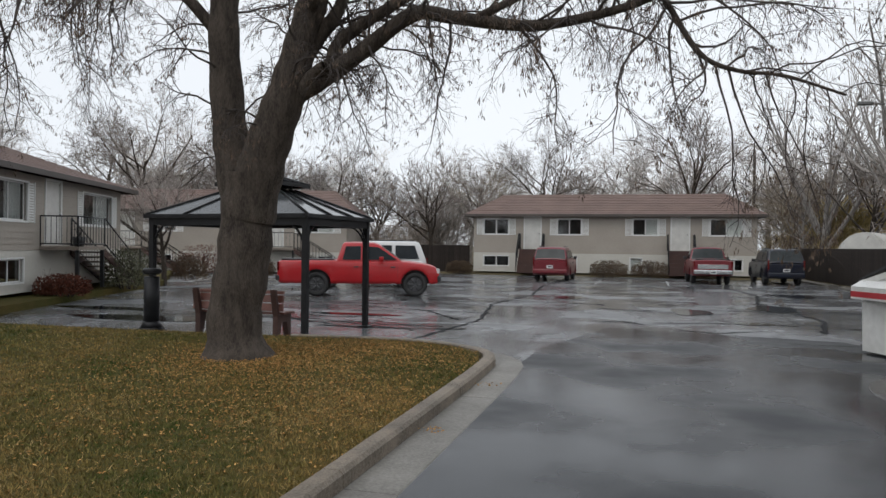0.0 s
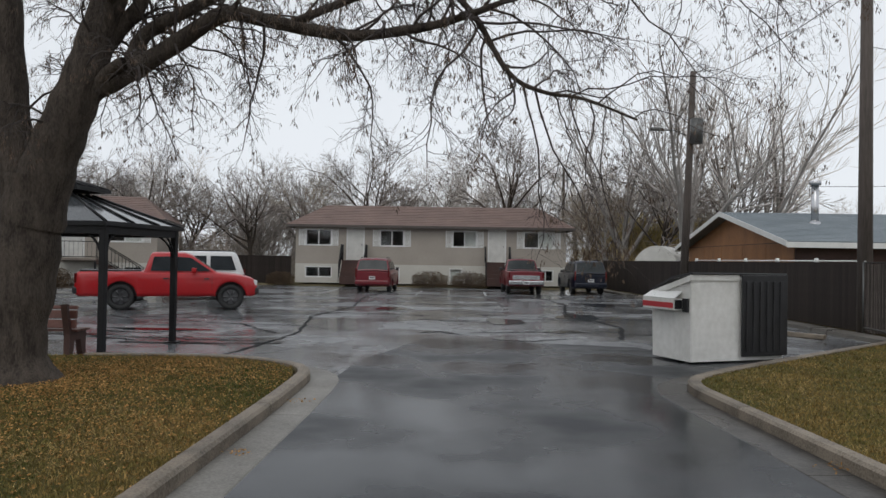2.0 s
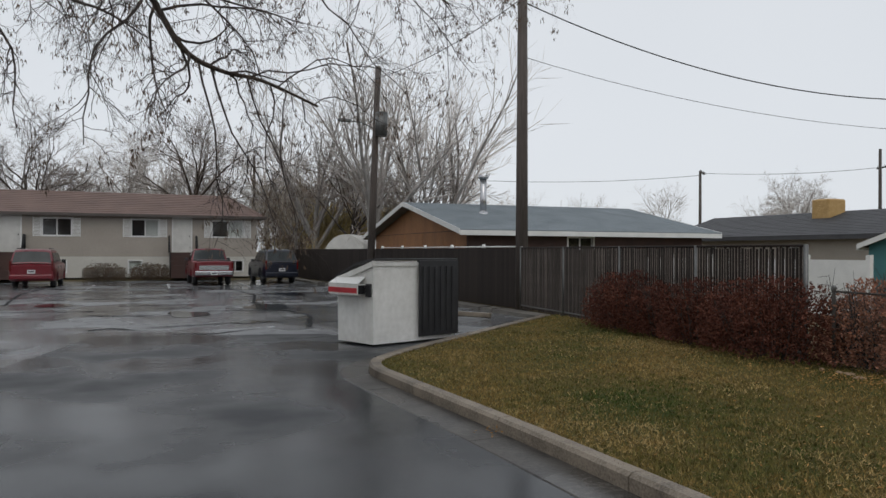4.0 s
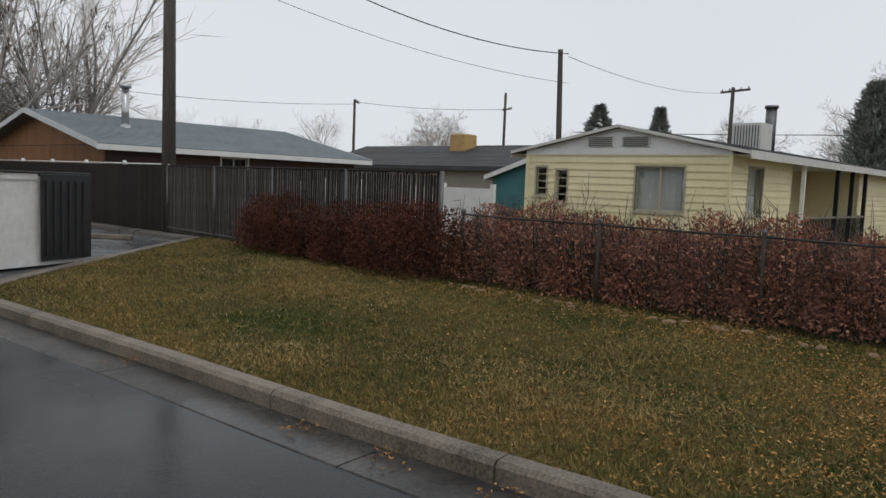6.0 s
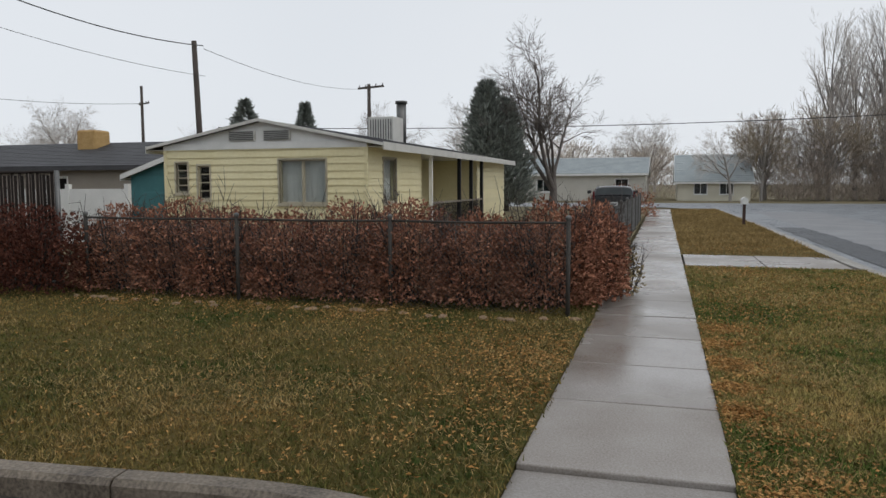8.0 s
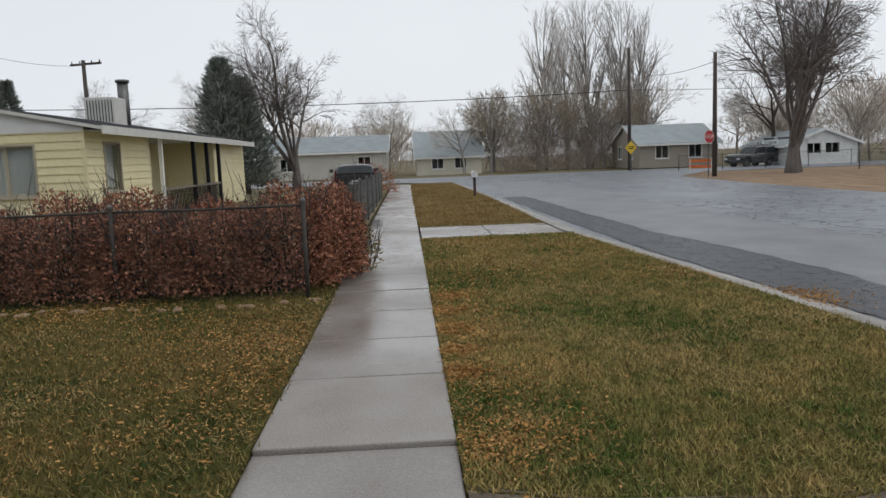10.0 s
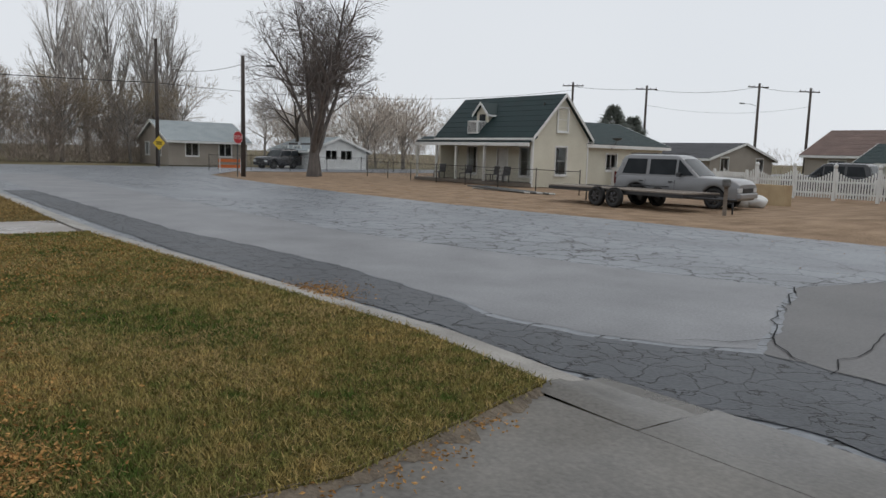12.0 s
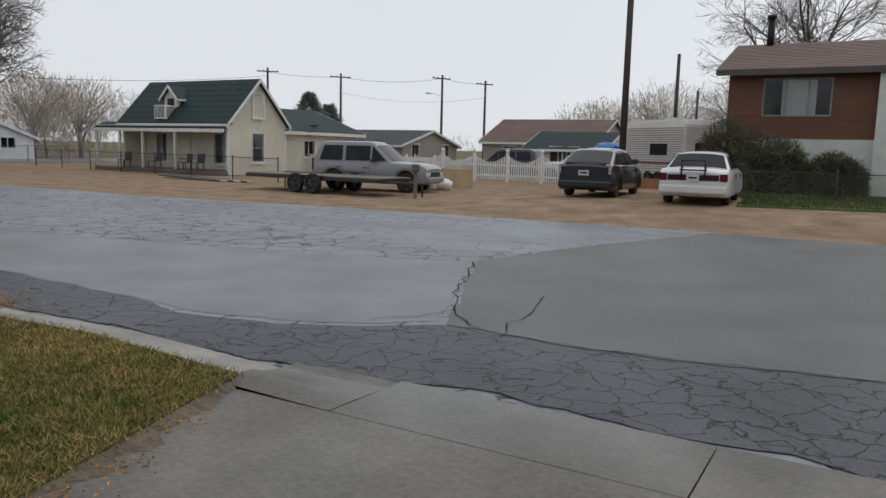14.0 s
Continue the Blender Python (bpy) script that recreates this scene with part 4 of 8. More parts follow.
for a in (2.05, 3.1):
    v = part("gable_vent", boxes((a, -0.05, 2.72, a + 0.8, -0.001, 3.0), m=fw), M_TRIM, yellow, "white louvred gable vent")
    for k in range(5):
        part("louvre", boxes((a + 0.04, -0.075, 2.74 + k * 0.05, a + 0.76, -0.051, 2.765 + k * 0.05), m=fw), M_GALV, v)
part("frieze", boxes((-0.02, -0.05, 2.5, YW + 0.02, -0.024, 2.68), m=fw), M_WHITE, yellow)
# porch set back under the eave
por = lap_wall("porch_wall", yellow, pose(4.4, 1.9, 0), 7.2, 2.5, [(0.5, 0.12, 1.45, 2.2), (2.2, 0.9, 3.6, 2.2)], M_YELLOW, 0.19)
for xa, hand in ((4.4, 90), (11.6, -90)):
    lap_wall("porch_wall", yellow, pose(xa, 0.15 if hand > 0 else 1.9, 0, 0, 0, hand), 1.75, 2.5, [], M_YELLOW, 0.19, thick=0.1)
door(por, pose(4.4, 1.9, 0), 0.5, 0.12, 1.45, 2.2, M_TRIM)
window(por, pose(4.4, 1.9, 0), (2.2, 0.9, 3.6, 2.2), 2, 0.06, M_WHITE, curtain=(0, 1))
part("porch_ceiling", boxes((4.42, 0.145, 2.503, 11.58, 1.89, 2.54)), M_WHITE, por)
part("porch_floor", boxes((4.42, -0.3, 0.0, 11.58, 1.89, 0.118)), M_CONC, por)
for x in (7.9, 9.6, 11.3):
    part("porch_post", boxes((x, -0.34, 0.1, x + 0.12, -0.22, 2.52)), M_BLACK, por, "dark porch post")
part("porch_post", boxes((4.5, -0.34, 0.1, 4.6, -0.24, 2.52)), M_WHITE, por, "white porch post")
part("porch_rail", boxes((4.62, -0.33, 0.92, 11.28, -0.27, 0.99)), M_OLDWOOD, por)
for k in range(44):
    part("baluster", boxes((4.7 + k * 0.15, -0.315, 0.12, 4.725 + k * 0.15, -0.29, 0.919)), M_BLACK, por)
ch = part("chimney_pipe", rods(((10.9, 2.95, 3.1), (10.9, 2.95, 4.8), 0.2), ((10.9, 2.95, 4.8), (10.9, 2.95, 4.9), 0.25), n=14), M_GALV, yellow, "grey round chimney pipe")
cool = part("cooler", boxes((8.2, 2.3, 3.05, 9.3, 3.3, 4.05), bevel=0.02), M_TRIM, yellow, "white rooftop cooler with louvres")
for k in range(9):
    part("louvre", boxes((8.188, 2.38 + k * 0.1, 3.2, 8.199, 2.41 + k * 0.1, 3.95)), M_PLASTIC, cool)

# wood-sided house with the blue-grey roof behind the fence
wood = cottage("brown_house", pose(11.6, 27.4, 0.05), 11.6, 13.0, 2.55, 1.35, M_DARKWOOD, M_ROOFGREY, "dark brown house with plywood gable and blue-grey roof", gable=M_PLY, over=0.6, gable_over=0.6, pitch=0.25, gable_lap=False,
               holes={0: [((4.6, 1.75, 5.8, 2.3), 2, None, 0)]})
for k in range(5):
    part("plywood_panel", boxes((0.05 + k * 2.58, -0.04, 0.4, 0.05 + k * 2.58 + 2.54, -0.024, 2.52), m=sides(11.6, 13.0)[3]), M_PLY, wood, "orange-stained plywood sheet")
pipe = part("vent_pipe", rods(((2.3, 3.6, 3.1), (2.3, 3.6, 5.0), 0.15), ((2.3, 3.6, 3.15), (2.3, 3.6, 3.5), 0.36, 0.2), ((2.3, 3.6, 5.0), (2.3, 3.6, 5.16), 0.24), n=12), M_CHROME, wood, "galvanised roof vent pipe")

dark = cottage("low_house", pose(31.0, 24.0, 0.05), 8, 15.5, 2.6, 1.25, M_BEIGE, M_ROOFDARK, "low house with a charcoal hipped roof", over=0.5, along="y", fascia=M_ROOFDARK, holes={3: [((3, 1.2, 4.2, 2.0), 2, None, 0), ((9, 1.0, 10.4, 2.0), 2, None, 0)]})
cov = part("covered_cooler", boxes((2.6, 5.6, 3.4, 3.8, 6.8, 4.6), bevel=0.1), mat("tan_tarp", (0.4, 0.24, 0.08), (0.55, 0.36, 0.15), 3, 0.7, 0.6, fine=8, depth=0.05), dark, "cooler wrapped in a tan tarp")
teal = cottage("teal_shed", pose(26.8, 17.3, 0.05), 4.5, 4.5, 2.0, 0.75, mat("teal_siding", (0.03, 0.12, 0.13), (0.05, 0.17, 0.18), 2, 0.6, 0.1), M_ROOFDARK, "small teal shed with a white barge board", "shed", over=0.3)

M_AUTO_DARK = mat("dark_window_pane", (0.015, 0.017, 0.019), (0.04, 0.044, 0.048), 2, 0.08, 0.0, spec=0.4)
# green-roofed cottage across the street
gm = pose(30.2, -34.2, 0.0)
GL = 8.6
green = cottage("green_roofed_house", gm, GL, 4.5, 2.9, 2.3, M_SAGE, M_ROOFGREEN, "pale clapboard cottage with steep dark green roof", over=0.25, gable_over=0.25, pitch=0.17, recess=1.5,
                holes={3: [((1.8, 0.7, 2.7, 2.3), 1, None, 0, 1)], 2: [((1.1, 0.55, 2.0, 2.25), 1, (0, 0.45), 0, 1), ((4.0, 0.05, 4.9, 2.1), 0, None, 0), ((6.0, 0.55, 6.9, 2.25), 1, (0.5, 1), 0, 1)]})
window(green, sides(GL, 4.5)[3] @ Matrix.Translation((0, -0.05, 0)), (1.85, 3.2, 2.65, 4.5), 1, 0.08, grid=1, name="gable_window")
gp = part("porch_roof", slab(bmesh.new(), [(-0.1, 4.3, 2.86), (GL + 2.0, 4.3, 2.86), (GL + 2.0, 5.0, 2.5), (-0.1, 5.0, 2.5)], 0.1), M_ROOFGREEN, green, "porch roof with white edge")
part("porch_beam", boxes((-0.15, 4.93, 2.28, GL + 2.05, 5.04, 2.47)), M_WHITE, gp)
part("porch_ceiling", boxes((0.15, 3.02, 2.6, GL + 1.9, 4.9, 2.66)), M_TRIM, gp)
part("corner_board", boxes((-0.04, 4.46, 0.0, 0.1, 4.56, 2.85)), M_WHITE, green)
part("corner_board", boxes((-0.04, -0.06, 0.0, 0.1, 0.04, 2.85)), M_WHITE, green)
for x in (3.6, 6.3, GL - 0.3, GL + 1.8):
    part("porch_post", boxes((x, 4.86, 0.2, x + 0.12, 4.98, 2.28)), M_TRIM, gp)
part("porch_floor", boxes((0.0, 3.03, 0, GL + 2.0, 5.05, 0.2)), M_OLDWOOD, gp)
dor = part("dormer", boxes((4.62, 2.35, 3.2, 5.72, 3.85, 4.28)), M_SAGE, green, "small gabled dormer with white edges")
gable_bm = prism(bmesh.new(), [(4.62, 4.28), (5.72, 4.28), (5.17, 4.82)], 2.35, 3.85)
part("dormer_gable", gable_bm, M_SAGE, dor)
for xa in (4.42, 5.92):
    part("dormer_roof", slab(bmesh.new(), [(xa, 1.9, 4.16), (5.17, 1.9, 4.92), (5.17, 4.05, 4.92), (xa, 4.05, 4.16)], 0.06), M_ROOFGREEN, dor)
    edge_bm = bmesh.new()
    vs = [edge_bm.verts.new(v) for v in ((xa, 4.052, 4.02), (5.17, 4.052, 4.78), (5.17, 4.052, 4.96), (xa, 4.052, 4.2), (xa, 4.09, 4.02), (5.17, 4.09, 4.78), (5.17, 4.09, 4.96), (xa, 4.09, 4.2))]
    for q in ((0, 1, 2, 3), (4, 5, 6, 7), (0, 1, 5, 4), (1, 2, 6, 5), (2, 3, 7, 6), (3, 0, 4, 7)):
        edge_bm.faces.new([vs[k] for k in q])
    bmesh.ops.recalc_face_normals(edge_bm, faces=edge_bm.faces)
    part("barge_board", edge_bm, M_WHITE, dor)
part("dormer_eave", boxes((4.36, 2.3, 4.04, 4.43, 4.05, 4.16)), M_WHITE, dor)
part("dormer_window", boxes((4.9, 3.851, 3.4, 5.45, 3.87, 4.2)), M_AUTO_DARK, dor, "dark dormer window")
coo = part("window_cooler", boxes((4.75, 3.9, 3.0, 5.65, 4.65, 3.78), bevel=0.02), M_WHITE, green, "white louvred cooler box below the dormer")
for k in range(7):
    part("louvre", boxes((4.82 + 0.115 * k, 4.651, 3.1, 4.87 + 0.115 * k, 4.665, 3.7)), M_GALV, coo)
for k in range(5):
    part("louvre", boxes((4.735, 4.0 + 0.115 * k, 3.1, 4.749, 4.05 + 0.115 * k, 3.7)), M_GALV, coo)
annex = cottage("house_annex", pose(30.6, -42.0, 0.0), 8, 7.6, 2.6, 1.4, M_SAGE, M_ROOFGREEN, "pale rear wing with green shingle roof", "house", along="y", pitch=0.17, holes={3: [((2.0, 1.0, 3.0, 2.0), 2, None, 0), ((5.0, 0.9, 6.0, 2.0), 2, None, 0)]})

# raised brown house with cream base
BH = pose(-9.1, -40.2, 0.2)
M_TRIM_RIBSHADE = mat("weathered_frame_and_rib_shade", (0.22, 0.21, 0.19), (0.36, 0.345, 0.32), 3, 0.6, 0.1)
brown = thing("brown_clapboard_house", BH, "raised house of red-brown boards over a cream base", "house")
bf = sides(14.2, 8.5)
up_w = [(1.28, 3.07, 3.62, 4.45), (9.0, 2.9, 11.0, 4.3)]
lap_wall("wall", brown, bf[2], 14.2, 4.85, up_w, M_BRICKBROWN, 0.22, bands=[(0, 2.15, M_TRIM)])
for i, w in ((0, 14.2), (1, 8.5), (3, 8.5)):
    lap_wall("wall", brown, bf[i], w, 4.85, [], M_BRICKBROWN, 0.22, bands=[(0, 2.15, M_TRIM)])
part("foundation", boxes((0.0, -0.03, 0, 5.12, -0.0235, 2.15), (5.12, -0.4, 0, 6.2, -0.0235, 4.6), m=bf[2]), M_TRIM, brown, "cream rendered base")
window(brown, bf[2], up_w[0], 3, 0.03, M_TRIM_RIBSHADE, curtain=(0.27, 0.78), sill=False)
gable_fill("gable", brown, bf[1], 8.5, 1.36, M_BRICKBROWN, 4.85)
gable_fill("gable", brown, bf[3], 8.5, 1.36, M_BRICKBROWN, 4.85)
gable_roof(brown, 14.2, 8.5, 4.85, 6.21, 0.6, M_ROOF, M_GUTTERBROWN, "x", steps=1.0, gable_over=0.4)
part("flue", rods(((13.3, 4.5, 6.0), (13.3, 4.5, 7.35), 0.15), ((13.3, 4.5, 7.35), (13.3, 4.5, 7.5), 0.2), n=10), M_BLACK, brown, "black flue pipe")

# houses further off
for nm, m, L, W, h, rise, wl_, rf, lab, al in (
        ("far_house", pose(78, -8.0, -0.3, 0, 0, 0), 8, 6.8, 2.3, 2.5, M_SAGE, M_ROOFPALE, "pale house with a green-grey roof and porch", "y"),
        ("far_house", pose(74, 1.8, 0), 9, 12, 2.7, 1.5, M_CREAM, M_ROOFPALE, "white bungalow with pale grey roof", "y"),
        ("far_house", pose(70, -29.8, 0), 9, 7.6, 2.35, 1.75, M_BEIGE, M_ROOFPALE, "low house with pale roof behind a fence", "y"),
        ("far_shed", pose(62, -38.5, 0), 8, 6, 1.75, 1.15, M_WHITE, M_ROOFPALE, "white shed with low gable", "x"),
        ("far_house", pose(36, -66, 0), 14, 10, 2.0, 1.3, M_BEIGE, M_ROOFDARK, "low house with a grey-green roof", "x"),
        ("far_house", pose(21, -74, 0), 11, 10, 2.6, 2.1, M_BEIGE, M_ROOF, "house with brown roof and brick chimney", "x"),
        ("far_house", pose(18, -64, 0), 6.5, 7, 2.0, 1.3, M_TRIM, M_ROOFGREEN, "house with dull green roof", "x"),
        ("far_house", pose(-2, -84, 0), 14, 9, 3.2, 2.2, M_BEIGE, M_ROOFDARK, "dark-roofed house far back", "x"),
        ("far_house", pose(-14, 78, 0), 14, 9, 3.0, 1.6, M_CREAM, M_ROOFPALE, "low pale building beyond the lot", "x")):
    cottage(nm, m, L, W, h, rise, wl_, rf, lab, "house", along=al, pitch=0.3, holes={3: [((1.6, 0.9, 2.8, 2.1), 2, None, 0), ((W - 2.8, 0.9, W - 1.6, 2.1), 2, None, 0)], 2: [((2, 0.9, 3.4, 2.1), 2, None, 0), ((L - 3.4, 0.9, L - 2, 2.1), 2, None, 0)]})


# ---- trees ----
class Wood:
    """Gathers tapered tubes as plain lists, by level."""

    def __init__(self):
        self.v, self.f = [], []

    def tube(self, pts, radii, n):
        base = len(self.v)
        a = None
        for i, (p, r) in enumerate(zip(pts, radii)):
            d = (pts[min(i + 1, len(pts) - 1)] - pts[max(i - 1, 0)]).normalized()
            if a is None:
                a = d.orthogonal().normalized()
            else:
                a = (a - d * a.dot(d)).normalized()
            b = d.cross(a)
            for k in range(n):
                t = 2 * math.pi * k / n
                self.v.append(tuple(p + (a * math.cos(t) + b * math.sin(t)) * r))
        for i in range(len(pts) - 1):
            for k in range(n):
                q, w = base + i * n + k, base + i * n + (k + 1) % n
                self.f.append((q, w, w + n, q + n))

    def leaf(self, p, d, l, w, rng):
        """One small pointed blade of four corners."""
        s = d.orthogonal().normalized()
        s.rotate(Matrix.Rotation(rng.uniform(0, 6.28), 3, d))
        m = p + d * l * 0.45
        up = d.cross(s) * w * 0.3
        i = len(self.v)
        self.v += [tuple(p), tuple(m + s * w / 2 + up), tuple(p + d * l), tuple(m - s * w / 2 + up)]
        self.f.append((i, i + 1, i + 2, i + 3))


def unit(rng):
    while True:
        v = Vector((rng.uniform(-1, 1), rng.uniform(-1, 1), rng.uniform(-1, 1)))
        if 0.05 < v.length < 1:
            return v.normalized()


def grow(rng, p, d, length, r, level, cfg, trunk, crown, tips):
    """A limb with its side branches. cfg per level: pieces, wander, pull up or down, children, angle, length share, sides."""
    seg, wander, pull, kids, angle, share, n = cfg[level]
    low = 0.08 if angle < 25 else 0.42
    pts, rad, dirs = [p.copy()], [r], [d.copy()]
    end = 0.25 if level < len(cfg) - 1 else 0.4
    for i in range(seg):
        d = (d + unit(rng) * wander + Vector((0, 0, pull))).normalized()
        p = p + d * length / seg
        pts.append(p.copy())
        dirs.append(d.copy())
        rad.append(r * (1 - (1 - end) * (i + 1) / seg))
    if n == 2:
        crown.leaf(pts[0], (pts[-1] - pts[0]).normalized(), length, max(2.2 * r, 0.014 + 0.012 * (length > 0.5)), rng)
    else:
        (trunk if level < 2 else crown).tube(pts, rad, n)
    tips.append((pts[-1], dirs[-1], level))
    if level + 1 < len(cfg):
        for k in range(kids):
            u = (0.3 + 0.7 * (k + rng.random()) / kids) * seg if level else (low + (1 - low) * (k + rng.random()) / kids) * seg
            i = min(int(u), seg - 1)
            q = pts[i].lerp(pts[i + 1], u - i)
            ax = dirs[i + 1].orthogonal().normalized()
            ax.rotate(Matrix.Rotation(rng.uniform(0, 6.283), 3, dirs[i + 1]))
            nd = dirs[i + 1].copy()
            nd.rotate(Matrix.Rotation(radians(angle * rng.uniform(0.65, 1.25)), 3, ax))
            grow(rng, q, nd, length * share * rng.uniform(0.7, 1.2) * (1.25 - 0.5 * u / seg), min(rad[i] * 0.62, r * 0.6), level + 1, cfg, trunk, crown, tips)


def tree_thing(name, m, trunk, crown, bark, twig, label, group=""):
    ob = thing(name, m, label, "tree", group)
    mesh_part("trunk", trunk.v, trunk.f, bark, ob, smooth=True)
    mesh_part("crown", crown.v, crown.f, twig, ob)
    return ob


# the big ash beside the pavilion: trunk and hand-shaped limbs, then drooping branches and twigs
rng = random.Random(11)
wood_t, wood_c, pods = Wood(), Wood(), Wood()


def limb(points, r0, r1, n=12):
    pts = [Vector(p) for p in points]
    fine = []
    for i in range(len(pts) - 1):
        a, b = pts[i], pts[i + 1]
        p0, p3 = pts[max(i - 1, 0)], pts[min(i + 2, len(pts) - 1)]
        for k in range(5):
            t = k / 5
            fine.append(0.5 * ((2 * a) + (b - p0) * t + (2 * p0 - 5 * a + 4 * b - p3) * t * t + (3 * a - p0 - 3 * b + p3) * t ** 3))
    fine.append(pts[-1])
    m = len(fine) - 1
    rad = [(r0 + (r1 - r0) * i / m) * (1 + 0.05 * math.sin(i * 1.7)) for i in range(m + 1)]
    return fine, rad, n


trunk_pts, trunk_rad, _ = limb([(-6.1, 9.5, 0.02), (-6.15, 9.5, 0.7), (-6.02, 9.5, 1.45), (-5.955, 9.5, 2.2), (-5.9, 9.5, 2.75)], 0.385, 0.37)
trunk_rad = [r + 0.22 * max(0, 1 - p.z / 0.55) ** 2 for p, r in zip(trunk_pts, trunk_rad)]
wood_t.tube(trunk_pts, trunk_rad, 22)
BOUGHS = [
    (limb([(-6.0, 9.5, 2.1), (-6.15, 9.5, 2.75), (-6.27, 9.5, 3.5), (-6.37, 9.5, 4.68), (-6.36, 9.5, 5.5), (-6.37, 9.55, 6.3), (-6.5, 9.8, 8.2), (-6.8, 10.0, 10.5)], 0.3, 0.12, 16), 16),
    (limb([(-5.93, 9.5, 2.1), (-5.75, 9.5, 2.85), (-5.53, 9.5, 3.45), (-5.3, 9.5, 4.05), (-5.12, 9.5, 4.65), (-4.85, 9.45, 5.4), (-4.4, 9.3, 6.3), (-3.9, 9.0, 9)], 0.37, 0.12, 16), 16),
    (limb([(-5.4, 9.5, 3.9), (-5.2, 9.55, 4.3), (-4.9, 9.6, 4.7), (-4.57, 9.7, 5.3), (-4.4, 10.2, 7.2), (-4.6, 11, 9)], 0.15, 0.05, 10), 14),
    (limb([(-5.45, 9.5, 3.6), (-5.2, 9.5, 3.85), (-4.81, 9.5, 4.05), (-4.14, 9.48, 4.45), (-3.45, 9.45, 4.86), (-2.8, 9.4, 4.74), (-1.86, 9.4, 4.58), (-0.97, 9.3, 4.64), (-0.33, 9.2, 4.78), (0.3, 9.1, 5.0)], 0.16, 0.03, 11), 34),
    (limb([(-4.95, 9.5, 4.0), (-4.72, 9.55, 4.25), (-4.57, 9.6, 4.62), (-4.0, 9.6, 4.95), (-3.3, 9.6, 5.3), (-2.4, 9.5, 5.7), (-1.0, 9.3, 6.1), (0.6, 9.0, 6.1)], 0.12, 0.03, 10), 28),
    (limb([(-2.6, 9.4, 4.72), (-1.7, 9.3, 5.05), (-0.9, 9.3, 5.3), (-0.3, 9.3, 4.85), (0.17, 9.3, 4.1), (0.6, 9.3, 3.86), (1.1, 9.2, 3.75), (1.75, 9.2, 3.5)], 0.06, 0.015, 8), 26),
    (limb([(-6.3, 9.55, 4.6), (-7.2, 9.2, 5.6), (-8.4, 8.9, 5.9), (-9.6, 8.7, 5.3), (-10.4, 8.5, 4.4)], 0.1, 0.02, 9), 28),
    (limb([(-6.35, 9.6, 5.6), (-7.6, 10.2, 6.5), (-9.2, 10.8, 6.6), (-10.8, 11.2, 5.8)], 0.1, 0.02, 9), 26),
    (limb([(-6.3, 9.5, 5.2), (-6.7, 8.6, 5.9), (-7.1, 7.6, 6.0), (-7.4, 6.8, 5.4)], 0.08, 0.02, 9), 18),
    (limb([(-5.0, 9.45, 4.9), (-4.2, 8.6, 5.9), (-3.2, 7.8, 6.2), (-2.2, 7.2, 5.9), (-1.2, 6.8, 5.4)], 0.09, 0.02, 9), 26),
    (limb([(-4.6, 9.7, 5.3), (-3.6, 10.7, 6.3), (-2.2, 11.4, 6.6), (-0.8, 11.8, 6.1)], 0.09, 0.02, 9), 28),
    (limb([(0.2, 9.1, 5.0), (1.2, 9.0, 5.35), (2.4, 9.0, 5.3), (3.4, 9.0, 4.9)], 0.035, 0.012, 7), 18),
    (limb([(-0.8, 9.3, 6.1), (0.8, 9.6, 6.5), (2.6, 9.9, 6.3), (4.0, 10.2, 5.7)], 0.05, 0.012, 7), 22),
    (limb([(-5.2, 9.5, 3.75), (-4.95, 9.38, 4.05), (-4.68, 9.3, 4.2)], 0.1, 0.075, 10), 0),
]
CFG_ASH = [(8, 0.36, -0.08, 10, 58, 0.36, 5), (6, 0.42, -0.11, 6, 52, 0.5, 4), (5, 0.42, -0.16, 0, 45, 0.5, 3)]


tips = []
for (fine, rad, n), kids in BOUGHS:
    wood_t.tube(fine, rad, n)
    m = len(fine) - 1
    for k in range(kids):
        u = (0.18 + 0.82 * (k + rng.random()) / kids) * m
        i = min(int(u), m - 1)
        d = (fine[i + 1] - fine[i]).normalized()
        ax = d.orthogonal().normalized()
        ax.rotate(Matrix.Rotation(rng.uniform(0, 6.283), 3, d))
        nd = d.copy()
        nd.rotate(Matrix.Rotation(radians(rng.uniform(35, 75)), 3, ax))
        nd.z += 0.15
        grow(rng, fine[i].lerp(fine[i + 1], u - i), nd.normalized(), rng.uniform(1.1, 2.4), min(rad[i] * 0.5, 0.021), 0, CFG_ASH, wood_c, wood_c, tips)
for p, d, level in tips:
    if p.z < 7.2 and rng.random() < 0.26:
        for _ in range(rng.randint(3, 8)):
            dd = (Vector((0, 0, -1)) + unit(rng) * 0.45).normalized()
            pods.leaf(p + unit(rng) * 0.035, dd, rng.uniform(0.04, 0.085), 0.014, rng)
ash = tree_thing("ash_tree", Matrix(), wood_t, wood_c, M_BARK, M_TWIG, "large bare ash tree with forked trunk and drooping twigs")
mesh_part("seed_mass", pods.v, pods.f, M_POD, ash, "hanging brown seed clusters")


def bare(seed, cfg, height, r, lean=0.0):
    g = random.Random(seed)
    t, c, tp = Wood(), Wood(), []
    grow(g, Vector((0, 0, -0.1)), Vector((lean, 0, 1)).normalized(), height, r, 0, cfg, t, c, tp)
    return t, c, tp


